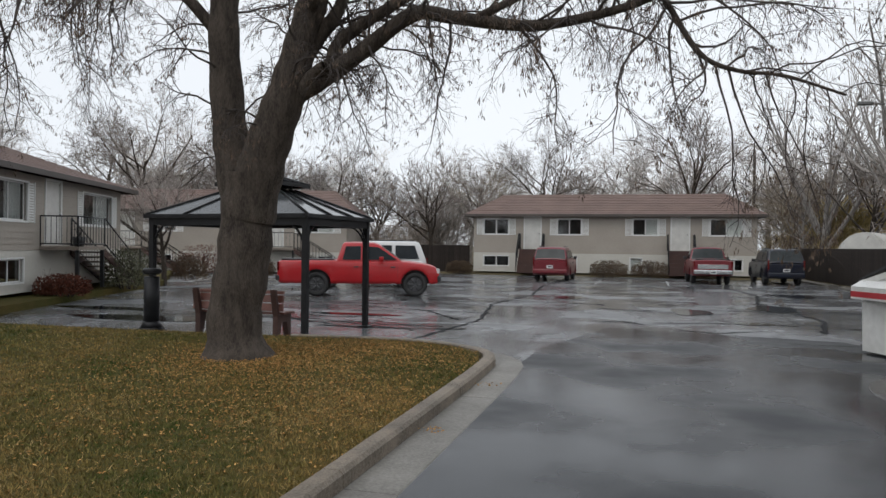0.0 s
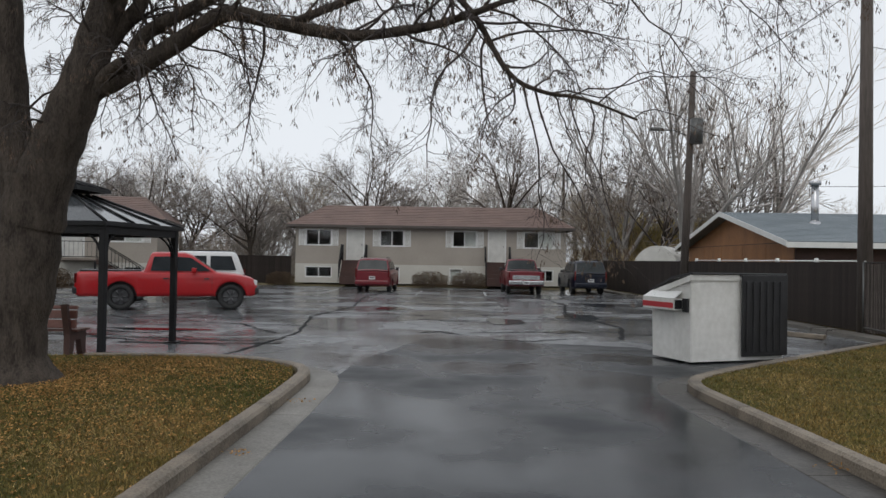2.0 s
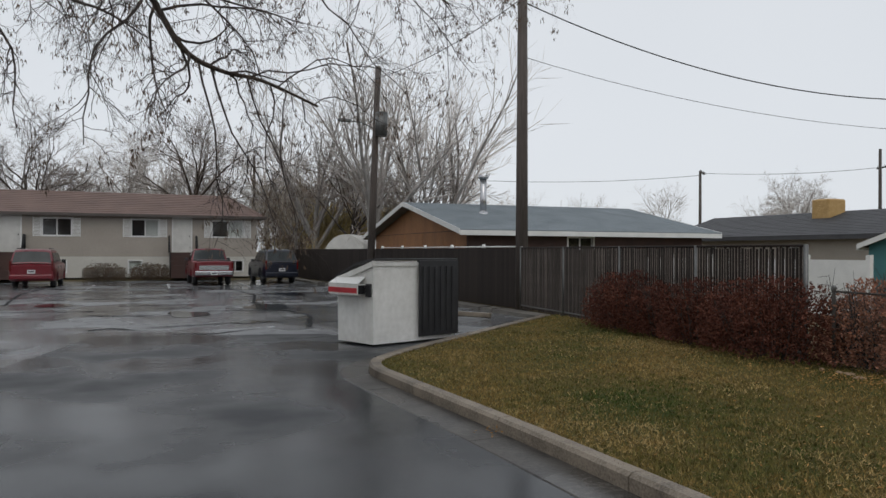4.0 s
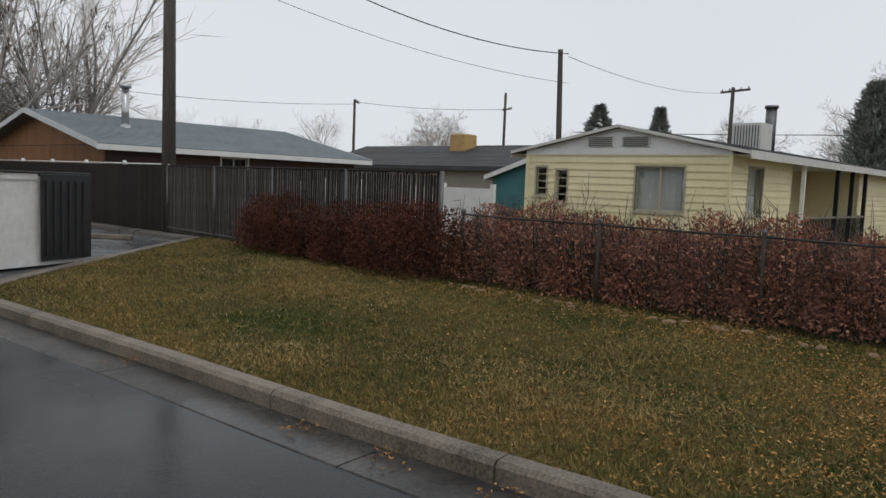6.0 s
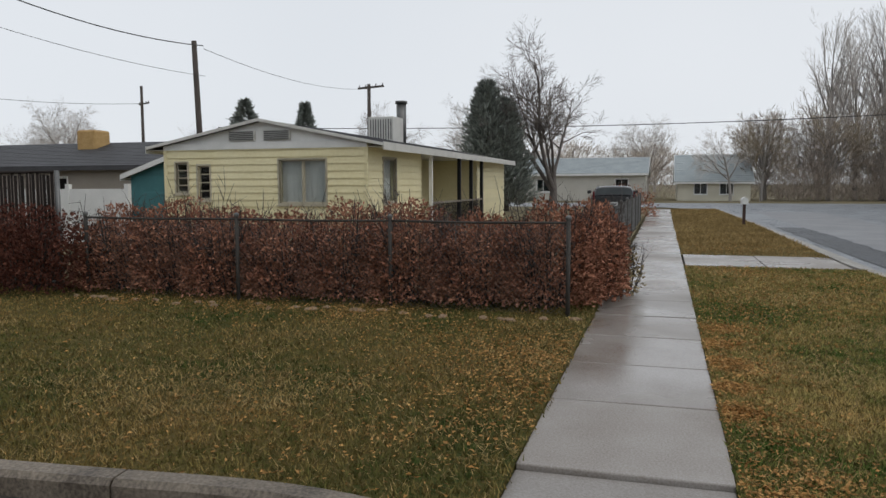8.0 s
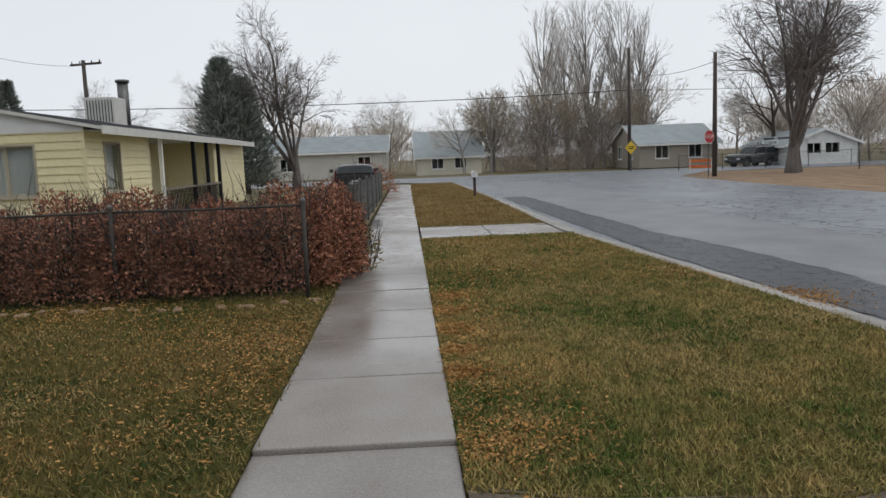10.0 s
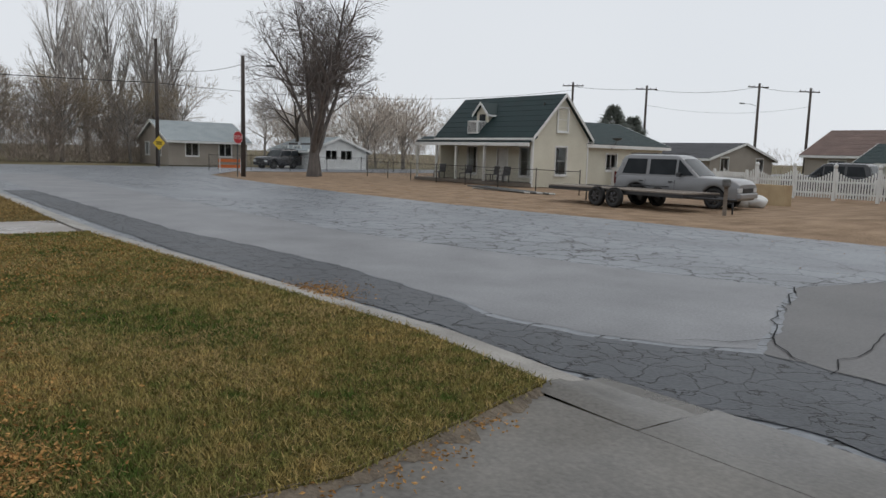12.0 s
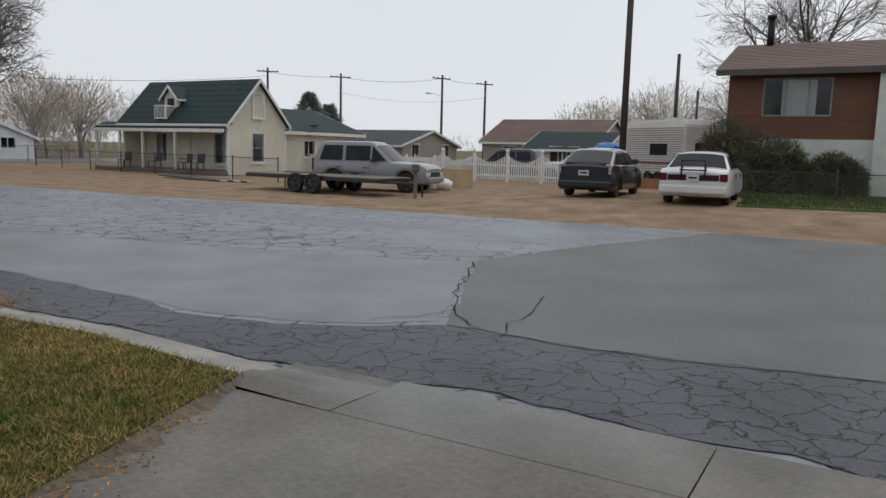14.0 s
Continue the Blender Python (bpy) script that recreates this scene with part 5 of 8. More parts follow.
ROUND = [(6, 0.12, 0.05, 10, 46, 0.8, 7), (5, 0.18, 0.04, 9, 42, 0.5, 4), (3, 0.22, 0.03, 9, 40, 0.5, 3), (2, 0.28, 0.01, 5, 38, 0.55, 2), (1, 0.3, 0.0, 0, 30, 0.5, 2)]
UPRIGHT = [(6, 0.05, 0.05, 26, 22, 0.5, 7), (5, 0.10, 0.1, 9, 24, 0.42, 3), (3, 0.16, 0.08, 8, 28, 0.5, 2), (2, 0.22, 0.03, 3, 32, 0.5, 2)]
VASE = [(3, 0.06, 0.0, 8, 27, 2.5, 9), (8, 0.10, 0.04, 9, 30, 0.40, 4), (4, 0.16, 0.05, 8, 34, 0.5, 3), (3, 0.22, 0.02, 6, 36, 0.5, 2)]
BROAD = [(3, 0.08, 0.0, 6, 33, 2.7, 10), (8, 0.16, 0.07, 10, 44, 0.42, 6), (5, 0.28, 0.04, 9, 44, 0.5, 3), (3, 0.34, 0.0, 9, 42, 0.55, 2), (2, 0.3, 0.0, 0, 30, 0.5, 2)]
SHRUBBY = [(4, 0.15, 0.03, 13, 48, 0.95, 6), (4, 0.2, 0.03, 9, 44, 0.55, 3), (3, 0.25, 0.02, 9, 42, 0.55, 3), (2, 0.3, 0.0, 4, 40, 0.5, 2)]
FARAWAY = [(5, 0.12, 0.05, 10, 46, 0.85, 5), (4, 0.18, 0.04, 10, 42, 0.55, 3), (2, 0.22, 0.03, 7, 40, 0.6, 2), (1, 0.28, 0.01, 0, 38, 0.55, 2)]

PROTO = {}


def planted(kind, x, y, scale=1.0, turn=0.0, label="bare winter tree", group="bare trees", z=0.0):
    """A tree of one of the kinds, built once and then copied with shared meshes."""
    if kind not in PROTO:
        seed, cfg, h, r, bark, twig = KINDS[kind]
        t, c, _ = bare(seed, cfg, h, r)
        root = tree_thing("tree", Matrix(), t, c, bark, twig, label, group)
        root.scale = (1, 1, 1)
        PROTO[kind] = root
        ob = root
    else:
        ob = copy_thing(PROTO[kind], Matrix())
        ob["label"], ob["group"] = label, group
    ob.matrix_basis = pose(x, y, z, 0, 0, turn) @ Matrix.Diagonal((scale, scale, scale, 1))
    return ob


# bark and twigs of trees further off, lightened to stand in for haze
M_PALEBARK = mat("haze_pale_bark", (0.22, 0.2, 0.182), (0.36, 0.338, 0.315), 5, 0.85, 0.4, stretch=(1, 1, 0.3))
M_MIDTWIG = mat("mid_haze_twig", (0.17, 0.145, 0.13), (0.3, 0.265, 0.24), 1, 0.9, 0.0, vary=0.2)
# the broad street trees' bark and M_DIMTWIG also carry some haze as lighter colour
M_GREYBARK = mat("haze_grey_bark", (0.06, 0.05, 0.045), (0.17, 0.148, 0.135), 6, 0.85, 0.6, stretch=(1, 1, 0.3))
M_DIMTWIG = mat("haze_brown_twig", (0.11, 0.093, 0.085), (0.22, 0.19, 0.175), 1, 0.9, 0.0, vary=0.2)
M_TANTWIG = mat("tan_twig", (0.24, 0.19, 0.13), (0.36, 0.3, 0.22), 1, 0.9, 0.0, vary=0.15)
KINDS = {
    "round": (21, ROUND, 6.0, 0.24, M_BARK, M_MIDTWIG),
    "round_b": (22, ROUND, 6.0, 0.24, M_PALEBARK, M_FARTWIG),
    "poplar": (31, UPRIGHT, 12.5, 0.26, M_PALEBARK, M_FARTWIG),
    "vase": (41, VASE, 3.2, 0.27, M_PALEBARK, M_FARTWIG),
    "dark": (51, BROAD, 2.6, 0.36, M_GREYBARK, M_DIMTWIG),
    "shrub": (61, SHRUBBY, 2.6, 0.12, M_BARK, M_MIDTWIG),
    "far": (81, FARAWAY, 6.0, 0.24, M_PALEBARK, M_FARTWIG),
    "tan": (71, SHRUBBY, 4.0, 0.16, M_PALEBARK, M_TANTWIG),
}
# behind the apartment building and round the lot
for k, (kd, x, y, s, r) in enumerate([
        ("round", -8, 57, 1.15, 10), ("round", 2.5, 58, 1.3, 130), ("round_b", -2, 66, 1.2, 60), ("round_b", 9, 64, 1.2, 200), ("round_b", -16, 66, 1.1, 300), ("round", 12, 54, 0.95, 250),
        ("shrub", -15, 50, 1.9, 0), ("shrub", -12.5, 55, 1.8, 80), ("shrub", -20, 52, 1.7, 160), ("round", -22, 50, 0.95, 20), ("round", -30, 48, 1.05, 140), ("round_b", -38, 52, 1.2, 75),
        ("shrub", -20.2, 27.2, 1.15, 30), ("round_b", -38, 30, 1.25, 310), ("round", -40, 24, 1.2, 15), ("round", -36, 46, 1.3, 95), ("round", -28, 48, 1.25, 15), ("tan", -14, 62, 1.3, 50),
        ("round_b", -46, 40, 1.3, 180), ("round", -50, 60, 1.4, 33), ("round_b", -30, 76, 1.3, 120), ("round_b", 0, 84, 1.4, 222), ("tan", 12, 60, 1.3, 90), ("tan", 9, 50, 1.0, 10), ("tan", 14, 50, 1.1, 200),
        ("shrub", 11.5, 46, 1.9, 66), ("shrub", 15.5, 45, 2.0, 166), ("tan", 17, 56, 1.4, 66)]):
    planted(kd, x, y, s, r, "bare winter tree beyond the parking lot", "trees beyond the parking lot")
# tall trees behind the brown wooden house, paled in colour for the misty air
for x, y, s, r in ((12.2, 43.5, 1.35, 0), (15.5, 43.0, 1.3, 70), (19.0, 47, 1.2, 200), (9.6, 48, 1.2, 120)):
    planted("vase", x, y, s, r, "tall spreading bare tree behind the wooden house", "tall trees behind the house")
# east
planted("dark", 44.5, 6.4, 0.95, 20, "dark bare tree with broad crown beyond the yellow house", "street trees")
planted("dark", 45.0, -23.8, 1.25, 60, "large dark bare tree on the verge by the corner", "street trees")
planted("dark", 46.0, -24.6, 1.15, 200, "large dark bare tree on the verge by the corner", "street trees")
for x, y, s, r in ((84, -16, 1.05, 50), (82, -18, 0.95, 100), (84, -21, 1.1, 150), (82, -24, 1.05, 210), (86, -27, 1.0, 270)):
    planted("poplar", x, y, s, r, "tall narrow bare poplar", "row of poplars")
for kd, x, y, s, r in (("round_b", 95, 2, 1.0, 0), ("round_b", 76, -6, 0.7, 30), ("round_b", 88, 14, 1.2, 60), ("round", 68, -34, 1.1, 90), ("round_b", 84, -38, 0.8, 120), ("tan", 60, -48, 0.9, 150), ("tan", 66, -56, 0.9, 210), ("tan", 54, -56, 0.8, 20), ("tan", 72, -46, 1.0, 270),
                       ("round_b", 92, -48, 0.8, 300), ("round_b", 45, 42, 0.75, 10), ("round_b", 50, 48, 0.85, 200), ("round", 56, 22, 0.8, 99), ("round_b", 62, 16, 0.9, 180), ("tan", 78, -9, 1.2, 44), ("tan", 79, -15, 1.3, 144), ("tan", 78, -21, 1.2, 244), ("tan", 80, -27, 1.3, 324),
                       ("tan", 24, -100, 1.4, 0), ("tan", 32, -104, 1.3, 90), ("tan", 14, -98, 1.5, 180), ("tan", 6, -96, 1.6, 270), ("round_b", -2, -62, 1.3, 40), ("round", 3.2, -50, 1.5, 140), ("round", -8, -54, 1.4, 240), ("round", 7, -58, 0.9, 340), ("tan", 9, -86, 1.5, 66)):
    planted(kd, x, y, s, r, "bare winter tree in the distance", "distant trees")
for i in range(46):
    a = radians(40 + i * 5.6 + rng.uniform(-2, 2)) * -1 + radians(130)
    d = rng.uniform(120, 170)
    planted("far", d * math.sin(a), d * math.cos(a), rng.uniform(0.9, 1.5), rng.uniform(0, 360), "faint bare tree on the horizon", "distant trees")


def conifer(name, x, y, h, w, label, slim=False, seed=1):
    """An evergreen: a trunk and whorls of drooping branches set with short needles in clumps."""
    g = random.Random(seed)
    t, c = Wood(), Wood()
    t.tube([Vector((0, 0, -0.05)), Vector((0, 0, h * 0.5)), Vector((0, 0, h))], [0.05 * w + 0.06, 0.05, 0.01], 7)
    n = int(h * 170)
    for i in range(n):
        z = h * (0.04 + 0.96 * (i / n))
        u = z / h
        rr = w / 2 * (1 - u) ** (0.65 if slim else 1.0) * g.uniform(0.55, 1.05) + 0.05
        a = g.uniform(0, 6.283)
        d = Vector((math.cos(a), math.sin(a), 0.9 if slim else -0.12 + 0.3 * u))
        base = Vector((0, 0, z))
        for k in range(6):
            f = g.uniform(0.4, 1.0)
            p = base + Vector((math.cos(a), math.sin(a), (0.25 if slim else -0.15))) * rr * f + unit(g) * 0.08
            c.leaf(p, (d.normalized() + unit(g) * 0.5).normalized(), g.uniform(0.3, 0.6), g.uniform(0.06, 0.12), g)
    return tree_thing(name, pose(x, y, 0), t, c, M_BARK, M_GREEN, label, "evergreens")


conifer("cypress", 42.2, 9.9, 7.3, 4.4, "dull green upright cypress beyond the yellow house", True, 2)
conifer("cypress", 42.6, 8.9, 6.3, 4.0, "dull green upright cypress beyond the yellow house", True, 3)
conifer("spruce", 56.0, 34.0, 8.7, 11, "dark spruce behind the roofs", False, 4)
conifer("spruce", 61.5, 31.2, 8.9, 6.5, "pointed dark spruce behind the roofs", False, 5)
conifer("spruce", 39.4, -47.5, 5.8, 9.5, "dark green spruce behind the cottage", False, 6)
conifer("spruce", 39.0, -49.5, 5.0, 9.0, "dark green spruce behind the cottage", False, 7)


def bush(name, x, y, z, rx, ry, h, leaf, label, seed, count, size=0.07, boxy=False, group="hedge bushes", stems=18, aspect=0.55):
    """A clipped shrub: stems fanning up from the ground and a thick coat of small leaves."""
    g = random.Random(seed)
    ob = thing(name, pose(x, y, z), label, "shrub", group)
    s, l = Wood(), Wood()
    for i in range(stems):
        a, q = g.uniform(0, 6.283), g.random() ** 0.5
        top = Vector((math.cos(a) * rx * q, math.sin(a) * ry * q, h * g.uniform(0.6, 0.98)))
        foot = Vector((top.x * 0.45, top.y * 0.45, -0.03))
        mid = foot.lerp(top, 0.5) + unit(g) * 0.06
        top.z *= g.choice((1.0, 1.0, 1.06, 1.16)) if not boxy else 1.0
        s.tube([foot, mid, top], [0.014, 0.009, 0.003], 4)
        for _ in range(5):
            b = mid.lerp(top, g.random())
            s.tube([b, b + (unit(g) + Vector((0, 0, 0.6))) * 0.22], [0.005, 0.002], 3)
    for i in range(count):
        d = unit(g)
        d.z = abs(d.z)
        k = 3.2 if boxy else 2.2
        n = (abs(d.x) ** k + abs(d.y) ** k + abs(d.z) ** k) ** (-1 / k)
        f = n * (g.random() ** 0.28) * (1 + 0.09 * noise.noise(d * 3 + Vector((seed, 0, 0))))
        p = Vector((d.x * f * rx, d.y * f * ry, 0.08 + d.z * f * (h - 0.08) if g.random() < 0.62 else g.uniform(0.06, 0.75) * h))
        l.leaf(p, (d + unit(g) * 0.9).normalized(), g.uniform(0.6, 1.3) * size, size * aspect, g)
    mesh_part("twig_mass", s.v, s.f, M_TWIG, ob)
    mesh_part("foliage", l.v, l.f, leaf, ob)
    return ob


def thicket(name, spots, count, tall, material, label, seed):
    """A far mass of brush: very many upright bare shoots over a stretch of ground."""
    g = random.Random(seed)
    w = Wood()
    for _ in range(count):
        x0, y0, x1, y1, deep = g.choice(spots)
        u = g.random()
        n = Vector((y1 - y0, x0 - x1, 0)).normalized()
        q = Vector((x0 + (x1 - x0) * u, y0 + (y1 - y0) * u, 0)) + n * g.uniform(-deep, deep)
        top = tall * (0.45 + 0.75 * abs(noise.noise(Vector((q.x * 0.16, q.y * 0.16, seed)))) + 0.15 * noise.noise(Vector((q.x, q.y, 2))))
        z = g.random() ** 1.4 * top
        d = (Vector((0, 0, 1)) + unit(g) * 0.75).normalized()
        w.leaf(Vector((q.x, q.y, z - 0.05 if z > 0.1 else -0.1)), d, g.uniform(0.5, 1.3), g.uniform(0.02, 0.05), g)
    ob = mesh_part(name, w.v, w.f, material)
    return tagged(ob, label, "brush", kind="stuff")


# M_BRUSH is paled so that its colour holds the haze of distance
M_BRUSH = mat("hazy_brown_brush", (0.25, 0.205, 0.17), (0.48, 0.415, 0.36), 0.25, 0.95, 0.0, fine=2, island=0.3, spec=0.1)
M_OLIVE = mat("olive_dry_brush", (0.24, 0.18, 0.085), (0.46, 0.36, 0.2), 0.25, 0.95, 0.0, fine=2, island=0.3, spec=0.1)
thicket("far_brush", [(-60, 58, -10, 60, 5), (-10, 64, 30, 62, 5), (-60, 30, -60, 58, 4), (-16, 50, -22, 52, 2), (8, 52, 30, 50, 3)], 24000, 4.6, M_BRUSH, "dense brown brush behind the lot", 1)
thicket("far_brush", [(9.5, 49, 15, 47, 2), (7, 53, 14, 52, 2)], 5000, 4.2, M_OLIVE, "olive and tan brush by the fence", 2)
thicket("far_brush", [(88, 40, 90, -8, 6), (90, -8, 86, -32, 4), (78, -10, 80, -30, 2), (88, -32, 74, -60, 6), (74, -60, 30, -106, 6), (30, -106, -40, -104, 6), (96, 30, 50, 90, 6)], 30000, 5.0, M_BRUSH, "hazy far brush beyond the houses", 3)
thicket("far_brush", [(78, -10, 80, -26, 2.5)], 6000, 7.5, M_BRUSH, "tangled brush at the foot of the poplars", 4)


def haze_tree(x, y, h, w, twig, label, seed):
    """A dense rounded bare crown: a short forked trunk and very many fine upward shoots filling a lumpy dome."""
    g = random.Random(seed)
    t, c = Wood(), Wood()
    t.tube([Vector((0, 0, -0.1)), Vector((0.1, 0, h * 0.3)), Vector((0, 0.1, h * 0.55))], [0.03 * h, 0.02 * h, 0.01 * h], 7)
    for k in range(14):
        a, q = g.uniform(0, 6.283), g.uniform(0.4, 0.9)
        top = Vector((math.cos(a) * w * 0.42 * q, math.sin(a) * w * 0.42 * q, h * g.uniform(0.55, 0.9)))
        foot = Vector((0, 0, h * g.uniform(0.12, 0.4)))
        t.tube([foot, foot.lerp(top, 0.5) + unit(g) * 0.25, top], [0.012 * h, 0.008 * h, 0.003 * h], 5)
    for _ in range(3600):
        d = unit(g)
        f = g.random() ** 0.4 * (0.86 + 0.35 * noise.noise(d * 2.4 + Vector((seed * 3.1, 0, 0))) + 0.12 * noise.noise(d * 7))
        p = Vector((d.x * f * w / 2, d.y * f * w / 2, h * 0.52 + d.z * f * h * 0.48))
        if p.z < 0.15:
            continue
        way = (Vector((d.x * 0.6, d.y * 0.6, 0.8)) + unit(g) * 0.55).normalized()
        c.leaf(p - way * 0.4, way, g.uniform(0.5, 1.2), g.uniform(0.035, 0.08), g)
    return tree_thing("tree", pose(x, y, 0), t, c, M_PALEBARK, twig, label, "hazy bare trees")


# grey and sandy shoots: the veil of mist is part of their colour
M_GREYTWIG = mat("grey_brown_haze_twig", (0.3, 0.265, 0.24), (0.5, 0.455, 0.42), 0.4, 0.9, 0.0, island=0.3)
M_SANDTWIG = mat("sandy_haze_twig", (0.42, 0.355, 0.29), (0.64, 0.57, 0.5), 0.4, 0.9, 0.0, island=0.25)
M_OLIVETWIG = mat("olive_leaf_remnants", (0.24, 0.19, 0.075), (0.46, 0.36, 0.16), 0.4, 0.9, 0.0, island=0.35)
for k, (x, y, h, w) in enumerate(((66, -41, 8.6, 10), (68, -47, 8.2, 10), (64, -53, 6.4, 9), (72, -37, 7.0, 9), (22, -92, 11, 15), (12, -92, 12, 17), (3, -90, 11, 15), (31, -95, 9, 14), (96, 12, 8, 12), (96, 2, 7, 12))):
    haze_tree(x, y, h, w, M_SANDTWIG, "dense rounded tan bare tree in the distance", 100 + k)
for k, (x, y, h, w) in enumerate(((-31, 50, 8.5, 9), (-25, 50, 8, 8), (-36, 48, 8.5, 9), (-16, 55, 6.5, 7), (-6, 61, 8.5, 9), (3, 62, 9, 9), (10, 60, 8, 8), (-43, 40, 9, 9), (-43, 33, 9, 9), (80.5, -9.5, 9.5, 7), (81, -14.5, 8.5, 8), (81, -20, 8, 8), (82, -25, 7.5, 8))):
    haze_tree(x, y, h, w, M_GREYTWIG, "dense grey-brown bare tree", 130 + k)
for k, (x, y, h, w) in enumerate(((11.5, 51, 5.2, 5), (15, 53, 5.6, 6), (19, 52, 5, 6))):
    haze_tree(x, y, h, w, M_OLIVETWIG, "shrubby tree with olive leaf remnants by the fence", 160 + k)


# ---- hedge and fences ----
M_JUNIPER = mat("juniper_sprays", (0.06, 0.066, 0.042), (0.2, 0.195, 0.13), 1.2, 0.85, 0.0, fine=8, island=0.4, spec=0.1)
for k, (y, ry, rx, h, cnt) in enumerate([(13.15, 1.1, 0.75, 1.2, 9000), (11.95, 0.62, 0.6, 1.02, 4500), (10.8, 0.66, 0.65, 1.16, 5000), (9.05, 1.25, 0.7, 1.24, 9000)]):
    bush("hedge_bush", 9.15 - 0.12 * k, y, 0.1, rx, ry, h, M_HEDGE_DARK, "clipped dark red-brown hedge bush beside the slatted fence", 100 + k, cnt, 0.06, True, "hedge bushes", 26)
for k in range(8):
    y = 7.75 - k * 0.9
    bush("hedge_bush", 9.5 + 0.06 * math.sin(k * 2.1), y, 0.1, 0.85, 0.68, 1.25 + 0.1 * math.sin(k * 1.7) + (0.12 if k == 7 else 0), M_HEDGE, "loose rusty-red hedge bush behind the wire fence", 120 + k, 7400, 0.06, False, "hedge bushes", 70)
bush("hedge_bush", 10.3, 0.95, 0.1, 1.0, 0.45, 1.3, M_HEDGE, "loose rusty-red hedge bush leaning over the sidewalk", 140, 7000, 0.06, False, "hedge bushes", 60)
M_TANLEAF = mat("tan_dry_sprig", (0.2, 0.15, 0.07), (0.36, 0.29, 0.15), 2, 0.8, 0.0, island=0.3)
bush("dry_sprigs", 10.7, 0.62, 0.1, 0.55, 0.3, 0.75, M_TANLEAF, "sparse tan dry sprigs at the hedge foot", 141, 500, 0.06, False, "hedge bushes", 24)
for k, (x, y, rx, h, lf) in enumerate([(-2.6, 45.4, 1.1, 0.95, M_CLIPPED), (-0.2, 45.4, 1.1, 0.95, M_CLIPPED), (3.0, 45.5, 0.75, 0.95, M_CLIPPED), (-11.8, 45.2, 0.8, 0.8, M_CLIPPED), (-24.0, 35.8, 1.5, 1.6, M_HEDGE_DARK), (-15.5, 39.0, 0.9, 1.6, M_HEDGE_DARK), (-17.6, 21.6, 0.8, 1.3, M_JUNIPER), (-16.6, 17.6, 0.7, 0.6, M_HEDGE_DARK)]):
    bush("shrub", x, y, 0.18 if -19 < x < -16 and y < 23 else 0.03, rx, rx * 0.85, h, lf, "clipped shrub in front of the apartment building", 150 + k, 3000, 0.08, True, "apartment shrubs")
for k, (x, y, rx, h) in enumerate([(4.75, -29.9, 0.95, 2.7), (3.55, -29.5, 1.0, 2.1), (2.8, -29.9, 0.75, 1.9), (1.25, -30.2, 0.9, 1.45), (0.75, -30.4, 0.6, 1.2)]):
    bush("juniper", x, y, 0.38, rx, rx * 0.8, h, M_JUNIPER, "ragged grey-green juniper by the brown house", 170 + k, 5200, 0.3, False, "junipers", 46, 0.1)
for k, (x, y, rx, h) in enumerate([(32, 2.2, 1.2, 1.3), (36, 1.8, 1.6, 1.6), (39, 2.6, 1.4, 1.4)]):
    bush("shrub", x, y, 0.05, rx, rx * 0.9, h, M_HEDGE, "rusty shrub by the neighbouring yard", 180 + k, 1500, 0.12, False, "yard shrubs")


def net(bm, p, q, z0, z1, step=0.065, r=0.0016):
    """Crossing wires of a chain-link net between two posts."""
    p, q = Vector(p), Vector(q)
    length, h = (q - p).length, z1 - z0
    d = (q - p).normalized()
    n = int((length + h) / step)
    for i in range(n):
        s = -h + i * step
        a, b = max(s, 0), min(s + h, length)
        if b - a > 0.02:
            for e in (1, -1):
                za, zb = (a - s, b - s) if e == 1 else (h - (a - s), h - (b - s))
                rod(bm, p + d * a + Vector((0, 0, z0 + za)), p + d * b + Vector((0, 0, z0 + zb)), r, n=3, caps=False)
    return bm


def wire_fence(label, posts, h, rail_r=0.015):
    f = thing("chain_link_fence", Matrix(), label, "fence")
    for x, y in posts:
        po = part("post", rods(((x, y, -0.02), (x, y, 0.11 + h), 0.026), n=8), M_OLDPOST, f)
        bm = bmesh.new()
        bmesh.ops.create_uvsphere(bm, u_segments=8, v_segments=5, radius=0.038, matrix=Matrix.Translation((x, y, 0.12 + h)))
        part("cap", bm, M_GALV, po)
    for (xa, ya), (xb, yb) in zip(posts, posts[1:]):
        sag = Vector(((xa + xb) / 2, (ya + yb) / 2, 0.11 + h - 0.05))
        part("top_rail", rods(((xa, ya, 0.07 + h), sag, rail_r), (sag, (xb, yb, 0.07 + h), rail_r), n=6), M_OLDPOST, f)
        ob = part("wire_net", net(bmesh.new(), (xa, ya, 0), (xb, yb, 0), 0.13, 0.05 + h), M_GALV, f)
        ob["kind"] = "stuff"
    return f


wire_fence("low galvanised chain-link fence in front of the hedge", [(8.72, 1.12), (8.74, 3.3), (8.77, 5.46), (8.8, 7.9)], 1.12)
wire_fence("chain-link fence along the sidewalk", [(11.6, 1.0)] + [(11.6 + 2.9 * k, 1.0) for k in range(1, 8)], 1.12)
wire_fence("low wire fence in front of the cottage", [(23.5 + 3.2 * k, -26.2 - 0.35 * k) for k in range(8)], 1.0)
wire_fence("wire fence by the corner lot", [(56.5, -21 - 3.4 * k) for k in range(6)], 1.1)
wire_fence("wire fence in front of the brown house", [(3.9 - 3.0 * k, -26.9) for k in range(6)], 1.15)

